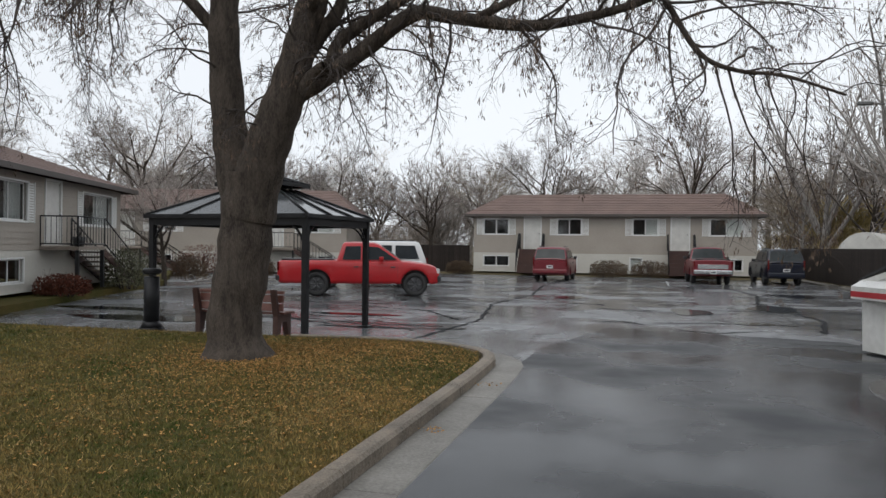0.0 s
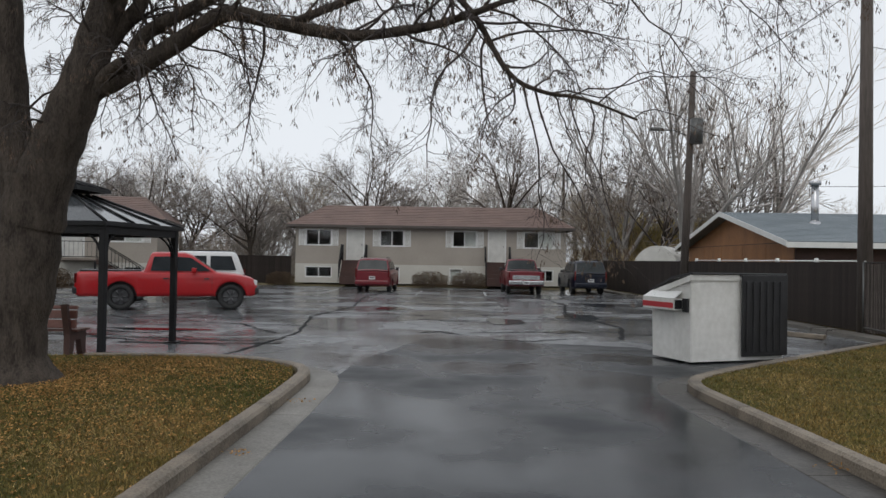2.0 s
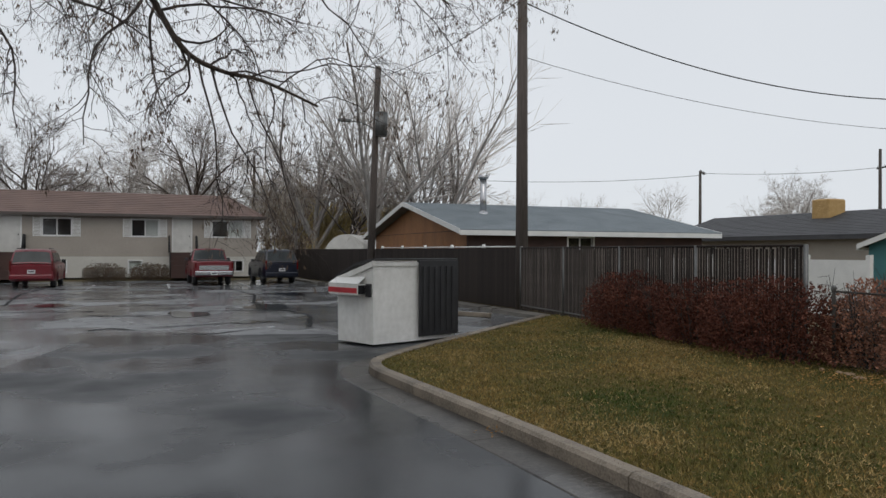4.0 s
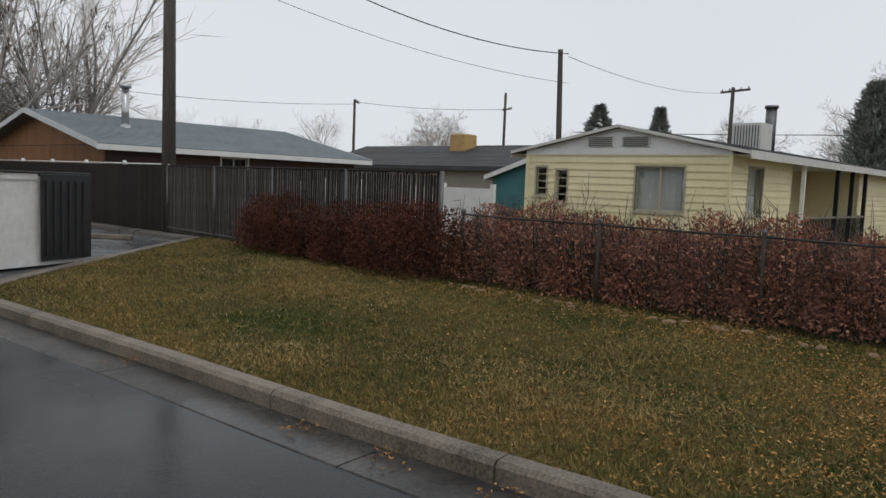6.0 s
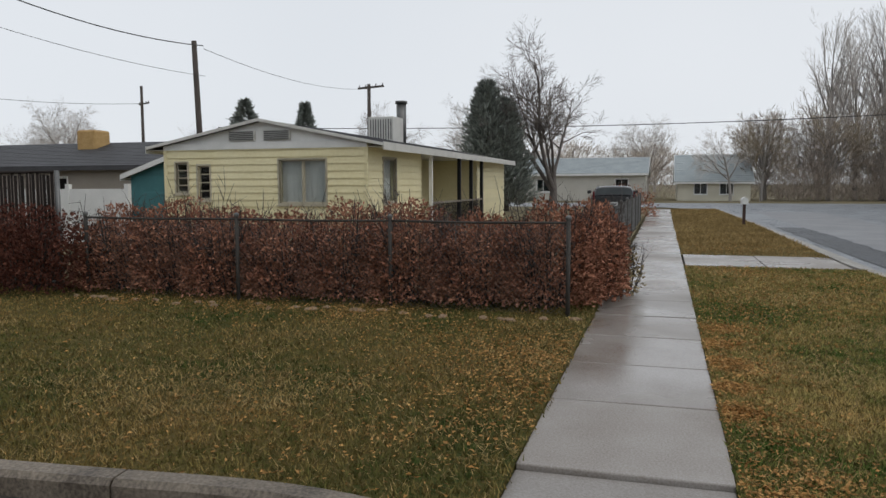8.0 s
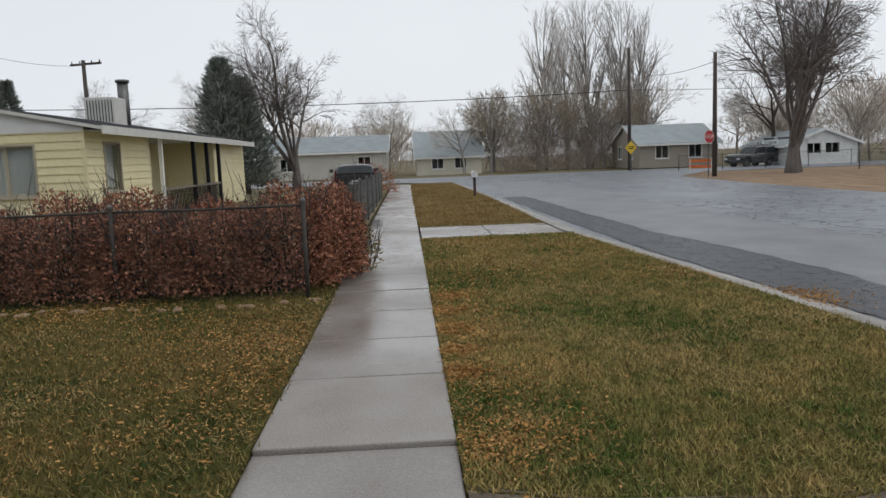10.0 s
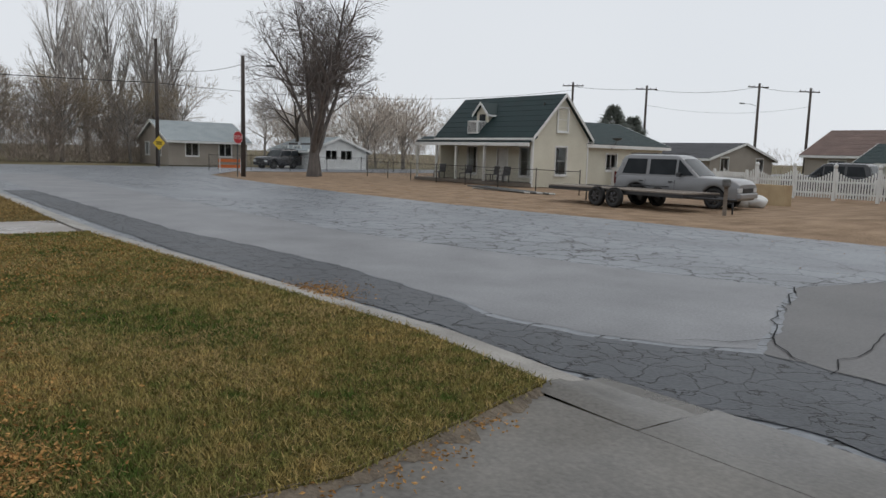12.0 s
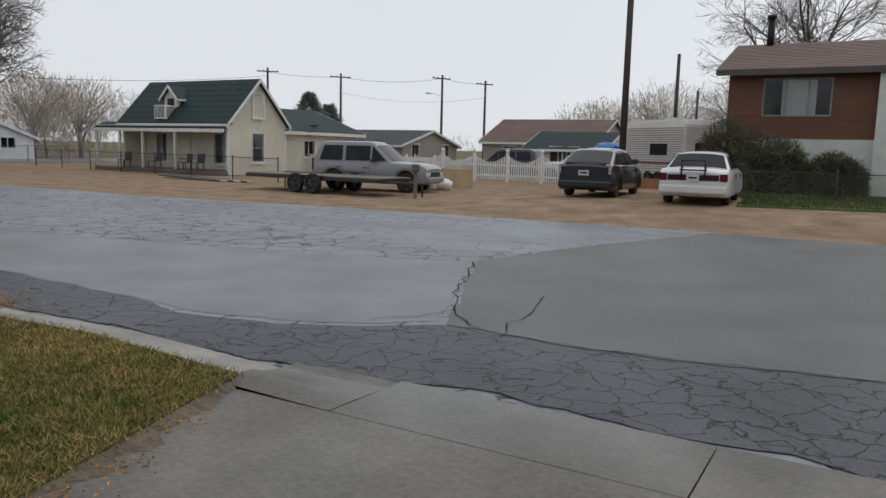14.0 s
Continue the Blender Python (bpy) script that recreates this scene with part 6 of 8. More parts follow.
M_SLATEDGE = mat("faded_slat_edge", (0.12, 0.098, 0.082), (0.3, 0.255, 0.22), 4, 0.7, 0.1, vary=0.4)
slat_fence = thing("slatted_fence", Matrix(), "tall chain-link fence woven with dark brown slats", "fence")
SL0, SL1 = Vector((9.72, 19.2, 0)), Vector((9.15, 8.7, 0))
along = (SL1 - SL0).normalized()
wide = Vector((along.y, -along.x, 0))
slat_mesh = bpy.data.meshes.new("slat")
tmp = boxes((-0.026, -0.005, 0.02, 0.026, 0.005, 1.72))
box(tmp, -0.037, -0.009, 0.02, -0.0265, 0.009, 1.72)
tmp.to_mesh(slat_mesh)
tmp.free()
slat_mesh.materials.append(M_FENCE)
slat_mesh.materials.append(M_SLATEDGE)
for k, face in enumerate(slat_mesh.polygons):
    face.material_index = 1 if k >= 6 else 0
g = random.Random(8)
for k in range(int((SL1 - SL0).length / 0.072)):
    ob = new("slat", slat_mesh)
    ob.parent = slat_fence
    p = SL0 + along * (k * 0.072 + 0.05)
    ob.matrix_basis = Matrix.Translation((p.x, p.y, 0.09 + g.uniform(-0.02, 0.03))) @ Matrix.Rotation(math.atan2(along.y, along.x) + g.uniform(-0.12, 0.12), 4, "Z") @ Matrix.Rotation(g.uniform(-0.012, 0.012), 4, "Y")
for k in range(5):
    p = SL0.lerp(SL1, k / 4)
    part("post", rods(((p.x, p.y, 0), (p.x, p.y, 1.86), 0.035), n=8), M_GALV, slat_fence)
for z in (1.84, 0.2):
    part("rail", rods(((SL0.x, SL0.y, z), (SL1.x, SL1.y, z), 0.022), n=6), M_FENCE if z > 1 else M_GALV, slat_fence)

solid = thing("board_fence", Matrix(), "long solid dark brown board fence along the parking lot", "fence")
B0, B1 = Vector((9.8, 19.3, 0)), Vector((8.3, 47.5, 0))
bdir = (B1 - B0).normalized()
board_mesh = bpy.data.meshes.new("board")
tmp = boxes((-0.072, -0.012, 0.02, 0.072, 0.012, 1.78))
tmp.to_mesh(board_mesh)
tmp.free()
board_mesh.materials.append(M_FENCE)
for k in range(int((B1 - B0).length / 0.147)):
    ob = new("board", board_mesh)
    ob.parent = solid
    p = B0 + bdir * (k * 0.147 + 0.07)
    ob.matrix_basis = Matrix.Translation((p.x, p.y, 0.06)) @ Matrix.Rotation(math.atan2(bdir.y, bdir.x), 4, "Z")
part("rail", rods(((B0.x + 0.05, B0.y, 1.5), (B1.x + 0.05, B1.y, 1.5), 0.03), n=6), M_FENCE, solid)
part("pipe_rail", rods(((B0.x, B0.y, 1.88), B0.lerp(B1, 0.42) + Vector((0, 0, 1.88)), 0.02), n=6), M_WHITE, solid, "white pipe along the fence top")
for k in range(6):
    p = B0.lerp(B1, 0.42 * k / 5)
    part("post_cap", rods(((p.x, p.y, 1.84), (p.x, p.y, 1.96), 0.07, 0.05), n=10), M_WHITE, solid)
back_fence = thing("board_fence", pose(-18, 47.2, 0), "dark brown board fence behind the lot", "fence")
for k in range(44):
    ob = new("board", board_mesh)
    ob.parent = back_fence
    ob.matrix_basis = Matrix.Translation((k * 0.147, 0, 0.04))
kerb_run("kerb_fence", [(9.45, 17.0), (9.2, 22), (8.6, 32), (7.9, 45)], [(0.0, -0.04), (-0.45, -0.04), (-0.45, 0.1), (-0.02, 0.12), (0.0, 0.1)], M_CONC, "pale concrete edging at the fence foot", "kerb", 3.0)
stop_block = thing("wheel_stop", pose(7.6, 18.6, 0.0, 0, 0, 128), "worn concrete wheel stop on the asphalt", "wheel stop")
part("block", boxes((-0.9, -0.08, 0, 0.9, 0.08, 0.12), bevel=0.025), M_KERB, stop_block)

picket = thing("picket_fence", Matrix(), "white vinyl fence with scalloped picket panels", "fence")
for s in range(6):
    x0 = 11.0 + s * 2.0
    part("post", boxes((x0 - 0.07, -37.07, 0, x0 + 0.07, -36.93, 1.55)), M_WHITE, picket)
    bm = bmesh.new()
    bmesh.ops.create_uvsphere(bm, u_segments=8, v_segments=6, radius=0.11, matrix=Matrix.Translation((x0, -37, 1.66)))
    part("finial", bm, M_WHITE, picket)
    part("rail", boxes((x0 + 0.072, -37.03, 0.3, x0 + 1.928, -36.97, 0.4), (x0 + 0.072, -37.03, 0.85, x0 + 1.928, -36.97, 0.95)), M_WHITE, picket)
    for k in range(14):
        u = (k + 0.5) / 14
        part("picket", boxes((x0 + 0.1 + u * 1.8 - 0.035, -36.968, 0.12, x0 + 0.1 + u * 1.8 + 0.035, -36.94, 1.42 - 0.35 * math.sin(math.pi * u))), M_WHITE, picket)
vinyl = thing("vinyl_fence", Matrix(), "low white vinyl panel fence", "fence")
for s in range(5):
    part("panel", boxes((21.6 + s * 1.9, -37.03, 0.05, 23.44 + s * 1.9, -36.97, 1.2)), M_WHITE, vinyl)
    part("post", boxes((21.5 + s * 1.9, -37.07, 0, 21.6 + s * 1.9, -36.93, 1.35)), M_WHITE, vinyl)
vin2 = thing("vinyl_fence", Matrix(), "white vinyl fence beside the yellow house", "fence")
for s in range(5):
    part("panel", boxes((16.5, 13.6 + s * 1.9, 0.1, 16.56, 15.42 + s * 1.9, 1.55)), M_WHITE, vin2)
    part("post", boxes((16.47, 13.48 + s * 1.9, 0.05, 16.59, 13.6 + s * 1.9, 1.68)), M_WHITE, vin2)
bale = thing("plywood_crate", pose(15.6, -30.3, -0.03, 0, 0, -4), "low crate of tan plywood sheets on the verge", "crate")
for k in range(3):
    part("sheet", boxes((k * 1.35, 0, 0, k * 1.35 + 1.3, 0.5, 0.85)), mat("raw_plywood", (0.35, 0.25, 0.14), (0.5, 0.39, 0.24), 2, 0.7, 0.2), bale)
bags = thing("white_bags", pose(16.2, -27.6, -0.03), "heap of white plastic bags beside the car", "bags")
for k in range(4):
    bm = bmesh.new()
    bmesh.ops.create_icosphere(bm, subdivisions=3, radius=0.36)
    for v in bm.verts:
        v.co = Vector((v.co.x * 1.1, v.co.y, max(-0.2, v.co.z * 0.8))) * (1 + 0.22 * noise.noise(v.co * 4 + Vector((k, 0, 0)))) + Vector((k * 0.42 - 0.6, 0.2 * (k % 2), 0.2))
    soft_part("bag", bm, M_WHITE, bags)


for k, (x, y, rx, h) in enumerate(((-19.46, 27.9, 0.75, 1.0), (-18.0, 31.5, 0.6, 0.9))):
    bush("shrub", x, y, 0.2, rx, rx * 0.9, h, M_CLIPPED, "rounded clipped brown shrub by the apartment wall", 190 + k, 3000, 0.07, True, "apartment shrubs")

# ---- pavilion, bench, bin, dumpster ----
gz = thing("pavilion", pose(-8.09, 13.78, 0.0, 0, 0, -6.0), "black metal pavilion with a two-tier hipped panel roof", "pavilion")
GW, GD = 1.78, 1.2
for sx in (-1, 1):
    for sy in (-1, 1):
        po = part("post", boxes((sx * GW - 0.055, sy * GD - 0.055, 0, sx * GW + 0.055, sy * GD + 0.055, 2.18), bevel=0.008), M_BLACK, gz)
        part("foot_plate", boxes((sx * GW - 0.12, sy * GD - 0.12, 0, sx * GW + 0.12, sy * GD + 0.12, 0.03)), M_BLACK, po)
        br = bmesh.new()
        for ax, ln in ((Vector((-sx, 0, 0)), 0.45), (Vector((0, -sy, 0)), 0.45)):
            prev = None
            for i in range(7):
                a = math.pi / 2 * i / 6
                p = Vector((sx * GW, sy * GD, 1.7)) + ax * (0.05 + ln * (1 - math.cos(a))) + Vector((0, 0, ln * math.sin(a)))
                if prev:
                    rod(br, prev, p, 0.022, n=6)
                prev = p
        part("arched_brace", br, M_BLACK, po)
part("beam", boxes((-GW - 0.06, -GD - 0.05, 2.1, GW + 0.06, -GD + 0.05, 2.28), (-GW - 0.06, GD - 0.05, 2.1, GW + 0.06, GD + 0.05, 2.28), (-GW - 0.05, -GD + 0.05, 2.1, -GW + 0.05, GD - 0.05, 2.28), (GW - 0.05, -GD + 0.05, 2.1, GW + 0.05, GD - 0.05, 2.28)), M_BLACK, gz)


def tier(w, d, z0, w1, d1, z1, name):
    """One hipped tier: ribs with smoky panels between."""
    lo = [Vector((-w, -d, z0)), Vector((w, -d, z0)), Vector((w, d, z0)), Vector((-w, d, z0))]
    hi = [Vector((-w1, -d1, z1)), Vector((w1, -d1, z1)), Vector((w1, d1, z1)), Vector((-w1, d1, z1))]
    top = part(name, boxes((-w - 0.03, -d - 0.03, z0 - 0.06, w + 0.03, -d + 0.02, z0 + 0.015), (-w - 0.03, d - 0.02, z0 - 0.06, w + 0.03, d + 0.03, z0 + 0.015), (-w - 0.03, -d + 0.02, z0 - 0.06, -w + 0.02, d - 0.02, z0 + 0.015), (w - 0.02, -d + 0.02, z0 - 0.06, w + 0.03, d - 0.02, z0 + 0.015)), M_BLACK, gz, "black roof frame")
    for i in range(4):
        a, b, c, e = lo[i], lo[(i + 1) % 4], hi[(i + 1) % 4], hi[i]
        n = 4 if i % 2 == 0 else 3
        for k in range(n):
            u, v = k / n, (k + 1) / n
            part("roof_panel", slab(bmesh.new(), [a.lerp(b, u), a.lerp(b, v), e.lerp(c, v), e.lerp(c, u)], 0.012), M_POLYC, top)
            part("rib", rods((a.lerp(b, u) + Vector((0, 0, 0.012)), e.lerp(c, u) + Vector((0, 0, 0.012)), 0.024), n=5), M_BLACK, top)


tier(GW + 0.1, GD + 0.1, 2.3, 0.55, 0.32, 2.86, "lower_roof")
tier(0.78, 0.5, 2.98, 0.02, 0.02, 3.22, "upper_roof")
part("lantern_frame", boxes(*[(sx * 0.5 - 0.02, sy * 0.28 - 0.02, 2.84, sx * 0.5 + 0.02, sy * 0.28 + 0.02, 2.97) for sx in (-1, 1) for sy in (-1, 1)]), M_BLACK, gz)

bench = thing("park_bench", pose(-7.85, 12.35, 0.0, 0, 0, 0), "park bench of red-brown boards on dark cast legs", "bench")
for z in (0.5, 0.66):
    part("back_board", boxes((-0.95, -0.02, z, 0.95, 0.03, z + 0.14), m=pose(0, 0, 0, -8), bevel=0.008), M_BENCH, bench)
part("back_board", boxes((-0.95, -0.02, 0.82, 0.95, 0.03, 0.88), m=pose(0, 0, 0, -8), bevel=0.008), M_BENCH, bench)
for k in range(3):
    part("seat_board", boxes((-0.95, 0.12 + k * 0.15, 0.43, 0.95, 0.25 + k * 0.15, 0.47), bevel=0.006), M_BENCH, bench)
for x in (-0.82, 0.82):
    bm = bmesh.new()
    prism(bm, [(0.02, 0.0), (0.12, 0.0), (0.2, 0.28), (0.38, 0.28), (0.46, 0.0), (0.56, 0.0), (0.56, 0.42), (0.1, 0.42), (-0.02, 0.9), (-0.1, 0.9), (0.02, 0.4)], -0.05, 0.05, pose(x, 0, 0, 0, 0, 90))
    part("leg", bm, M_DARKWOOD, bench)
bin_ = thing("ash_bin", pose(-9.81, 12.72, 0.0), "slim black bin with a flared cap", "bin")
part("body", rods(((0, -0.2, 0), (0, -0.2, 0.08), 0.25, 0.23), ((0, -0.2, 0.08), (0, -0.2, 0.2), 0.22, 0.15), ((0, -0.2, 0.2), (0, -0.2, 1.08), 0.15, 0.15), n=16), M_BLACK, bin_)
part("cap", rods(((0, -0.2, 1.12), (0, -0.2, 1.18), 0.15, 0.2), ((0, -0.2, 1.18), (0, -0.2, 1.24), 0.2, 0.15), n=16), M_BLACK, bin_)

M_DUMP = mat("grimy_white_steel", (0.6, 0.59, 0.55), (0.8, 0.79, 0.76), 1.2, 0.5, 0.15, fine=9)
M_RED = mat("red_stripe_paint", (0.4, 0.02, 0.03), (0.55, 0.04, 0.05), 4, 0.45, 0.1)
dump = thing("dumpster", pose(3.58, 13.1, 0.0, 0, 0, 21.4), "grimy white steel dumpster with one black lid hanging open", "dumpster")
prof = [(0.0, 0.04), (1.08, 0.04), (1.12, 1.2), (0.0, 1.52)]
turn = Matrix(((0, 1, 0, 0), (1, 0, 0, 0), (0, 0, 1, 0), (0, 0, 0, 1)))
for a, b in ((0.0, 0.03), (2.0, 2.03)):
    body = part("end_wall", prism(bmesh.new(), prof, a, b, turn), M_DUMP, dump)
part("back_wall", boxes((0.031, 0.0, 0.04, 1.999, 0.03, 1.52)), M_DUMP, dump)
part("front_wall", boxes((0.031, 1.07, 0.04, 1.999, 1.1, 1.2)), M_DUMP, dump)
part("bottom", boxes((0.031, 0.031, 0.04, 1.999, 1.069, 0.07)), M_DUMP, dump)
part("rim", boxes((-0.03, -0.03, 1.46, 1.02, 0.0, 1.56)), M_DUMP, body)
rimb = bmesh.new()
prism(rimb, [(-0.02, 1.45), (1.16, 1.12), (1.16, 1.22), (-0.02, 1.55)], -0.035, -0.001, turn)
part("side_rim", rimb, M_DUMP, body)
lidb = bmesh.new()
prism(lidb, [(0.0, 1.56), (0.5, 1.47), (1.18, 1.23), (1.18, 1.26), (0.5, 1.52), (0.0, 1.6)], -0.02, 0.98, turn)
part("lid", lidb, M_PLASTIC, dump, "closed black plastic lid")
hang = part("open_lid", boxes((1.02, -0.1, 0.12, 2.04, -0.07, 1.56), bevel=0.01), M_PLASTIC, dump, "black plastic lid hanging down the back")
for k in range(6):
    part("lid_ridge", boxes((1.1 + k * 0.15, -0.125, 0.2, 1.17 + k * 0.15, -0.1005, 1.45), bevel=0.008), M_PLASTIC, hang)
part("hinge_rod", rods(((0.0, -0.05, 1.58), (2.05, -0.05, 1.58), 0.018), n=6), M_PLASTIC, dump)
pk = part("fork_pocket", boxes((-0.2, 0.22, 0.93, -0.001, 1.12, 1.13)), M_DUMP, dump, "fork pocket with red stripe")
part("stripe", boxes((-0.205, 0.22, 0.965, -0.2005, 1.12, 1.06)), M_RED, pk)
part("pocket_mouth", boxes((-0.17, 0.2, 0.95, -0.03, 0.2195, 1.11)), M_BLACK, pk)
part("shelf_sheet", slab(bmesh.new(), [(-0.2, 0.2, 1.14), (-0.2, 1.12, 1.14), (-0.005, 1.08, 1.26), (-0.005, 0.25, 1.26)], 0.02), M_WHITE, pk)
part("corner_plate", boxes((-0.04, 0.04, 0.9, -0.001, 0.18, 1.14)), M_PLASTIC, body)

# ---- poles, signs, cables ----
def power_pole(x, y, h, r, label, arms=(), lean=(0, 0), turn=0.0):
    p = thing("power_pole", pose(x, y, 0, lean[0], lean[1], turn), label, "utility pole", "utility poles")
    part("pole", rods(((0, 0, -0.05), (0, 0, h), r, r * 0.72), n=10), M_POLE, p)
    for z, w in arms:
        a = part("crossarm", boxes((-w / 2, -r - 0.1, z - 0.06, w / 2, -r * 0.8, z + 0.06)), M_POLE, p)
        for k in (-0.46, -0.2, 0.2, 0.46):
            part("insulator", rods(((k * w, -r - 0.04, z + 0.06), (k * w, -r - 0.04, z + 0.2), 0.035), n=6), M_GALV, a)
    return p


def lamp_arm(p, z, length, side=-1):
    arm = part("lamp_arm", rods(((0, 0, z - 0.1), (side * length * 0.6, 0, z + 0.15), 0.025), ((side * length * 0.6, 0, z + 0.15), (side * length, 0, z + 0.15), 0.025), n=6), M_GALV, p)
    part("lamp_head", boxes((min(side * length, side * (length + 0.55)), -0.1, z + 0.1, max(side * length, side * (length + 0.55)), 0.1, z + 0.24), bevel=0.04), M_GALV, arm)


power_pole(9.85, 19.4, 9.3, 0.19, "tall dark wooden utility pole at the fence corner")
lp = power_pole(8.45, 30.6, 9.6, 0.17, "wooden utility pole with street lamp and transformer", lean=(0, 2))
lamp_arm(lp, 7.0, 1.1)
part("transformer", rods(((0.15, -0.3, 6.6), (0.15, -0.3, 7.6), 0.26), n=12), M_GALV, lp)
power_pole(7.3, 60, 9.2, 0.15, "distant wooden utility pole")
power_pole(24.7, 16.8, 6.95, 0.13, "leaning wooden utility pole behind the yellow house", lean=(0, -3))
power_pole(45.3, 53.4, 9.0, 0.16, "distant wooden utility pole", [(8.8, 2.2)], turn=40)
power_pole(58.9, 46.5, 10.8, 0.17, "distant wooden utility pole", [(9.2, 2.2)], turn=60)
power_pole(46.0, 18.7, 8.2, 0.15, "wooden utility pole behind the yellow house", [(8.0, 2.2)], turn=70)
power_pole(65.5, -19.9, 10.6, 0.17, "wooden utility pole at the street corner", turn=90)
sp = power_pole(44.4, -18.7, 7.3, 0.15, "wooden pole with street lamp by the stop sign", turn=65)
lamp_arm(sp, 6.6, 1.4)
for x, y, h, t in ((61, -66, 10.5, 40), (54.7, -71.5, 10.2, 50), (44.7, -78, 10.4, 60), (41, -82, 10.0, 60)):
    pp = power_pole(x, y, h, 0.17, "distant wooden utility pole with crossarm", [(h - 0.4, 2.4)], turn=t)
    if x == 44.7:
        lamp_arm(pp, 8.0, 1.6, 1)
power_pole(10.1, -34.75, 13.0, 0.17, "tall wooden pole beside the driveway across the street")
power_pole(13.1, -58.5, 9.2, 0.17, "distant wooden utility pole")
power_pole(15.5, -78.5, 8.1, 0.16, "distant wooden utility pole")


def cable(a, b, sag, r=0.012):
    c = bpy.data.curves.new("cable", "CURVE")
    c.dimensions, c.bevel_depth, c.bevel_resolution = "3D", r, 1
    s = c.splines.new("POLY")
    s.points.add(20)
    a, b = Vector(a), Vector(b)
    for i in range(21):
        u = i / 20
        p = a.lerp(b, u) - Vector((0, 0, sag * 4 * u * (1 - u)))
        s.points[i].co = (*p, 1)
    c.materials.append(M_WIRE)
    return tagged(new("overhead_cable", c), "thin black overhead cable between poles", "cable", "overhead cables")


for a, b, s_, r_ in (((9.85, 19.4, 9.0), (24.6, 16.6, 6.8), 0.9, 0.018), ((9.85, 19.4, 7.4), (24.7, 16.6, 5.7), 0.5, 0.008), ((8.5, 30.6, 9.0), (9.85, 19.4, 9.1), 0.3, 0.012), ((24.6, 16.6, 6.7), (46.0, 18.7, 7.9), 0.5, 0.01),
                     ((52, 34, 6.2), (65.5, -19.9, 7.0), 0.5, 0.03), ((65.5, -19.9, 7.0), (61, -66, 9.6), 1.2, 0.02), ((65.5, -19.9, 8.5), (44.4, -18.7, 6.8), 0.5, 0.015), ((45.3, 53.4, 8.8), (58.9, 46.5, 9.2), 0.3, 0.02), ((45.3, 53.4, 8.6), (20, 62, 8.4), 0.6, 0.02),
                     ((61, -66, 10), (54.7, -71.5, 9.8), 0.2, 0.02), ((54.7, -71.5, 9.8), (44.7, -78, 10), 0.5, 0.02), ((44.7, -78, 10), (41, -82, 9.6), 0.2, 0.02), ((54.7, -71.5, 8), (41, -82, 8), 0.8, 0.012)):
    cable(a, b, s_, r_)


def letters(text, size, m, material, parent, name="lettering"):
    cu = bpy.data.curves.new(name, "FONT")
    cu.body, cu.size, cu.align_x, cu.align_y, cu.extrude = text, size, "CENTER", "CENTER", 0.002
    cu.materials.append(material)
    ob = new(name, cu)
    ob.parent = parent
    ob.matrix_basis = m
    return ob


face = pose(0, 0, 0, 90, 0, -67)
sg = thing("stop_sign", pose(44.0, -18.2, 0.0, 0, 0, -67), "red octagonal stop sign on a post", "road sign")
part("post", boxes((-0.03, 0.03, -0.02, 0.03, 0.07, 2.75)), M_GALV, sg)
for rr, mt_, y in ((0.42, M_WHITE, 0.0), (0.385, M_RED, -0.008)):
    bm = bmesh.new()
    prism(bm, [(rr * math.cos(radians(22.5 + 45 * k)), 2.35 + rr * math.sin(radians(22.5 + 45 * k))) for k in range(8)], y, y + 0.007)
    part("sign_plate" if rr > 0.4 else "sign_face", bm, mt_, sg)
letters("STOP", 0.3, pose(0, -0.013, 2.35, 90), M_WHITE, sg)
M_AMBER = mat("yellow_sign", (0.6, 0.4, 0.02), (0.75, 0.52, 0.04), 4, 0.5, 0.0)
dg = thing("warning_sign", pose(60.5, -18.5, 0.0, 0, 0, -73), "yellow diamond warning sign on a post", "road sign")
part("post", boxes((-0.03, 0.03, -0.02, 0.03, 0.07, 2.5)), M_GALV, dg)
bm = bmesh.new()
prism(bm, [(0.55, 1.95), (0, 2.5), (-0.55, 1.95), (0, 1.4)], 0, 0.01)
part("sign_plate", bm, M_AMBER, dg)
part("text_bar", boxes((-0.28, -0.006, 1.98, 0.28, -0.001, 2.06), (-0.25, -0.006, 1.83, 0.25, -0.001, 1.91)), M_BLACK, dg)

mb = thing("mailbox", pose(29.4, -2.75, 0.02, 0, 0, 90), "white metal mailbox on a dark post", "mailbox")
part("post", boxes((-0.05, -0.05, 0, 0.05, 0.05, 0.85)), M_DARKWOOD, mb)
bm = bmesh.new()
prism(bm, [(-0.11, 0.86), (0.11, 0.86), (0.11, 1.0)] + [(0.11 * math.cos(a), 1.0 + 0.11 * math.sin(a)) for a in (0.5, 1.0, 1.57, 2.14, 2.64)] + [(-0.11, 1.0)], -0.3, 0.3)
part("box", bm, M_WHITE, mb)
mb2 = thing("mailbox", pose(13.2, -21.5, -0.03, 0, 0, 30), "grey mailbox on a weathered post", "mailbox")
part("post", boxes((-0.06, -0.06, 0, 0.06, 0.06, 0.95)), M_OLDWOOD, mb2)
part("box", boxes((-0.13, -0.3, 0.95, 0.13, 0.3, 1.2), bevel=0.05), M_GALV, mb2)
bales = thing("covered_bales", pose(9.3, 41.5, 0.05, 0, 0, 20), "row of arched white covered bales behind the fence", "bales")
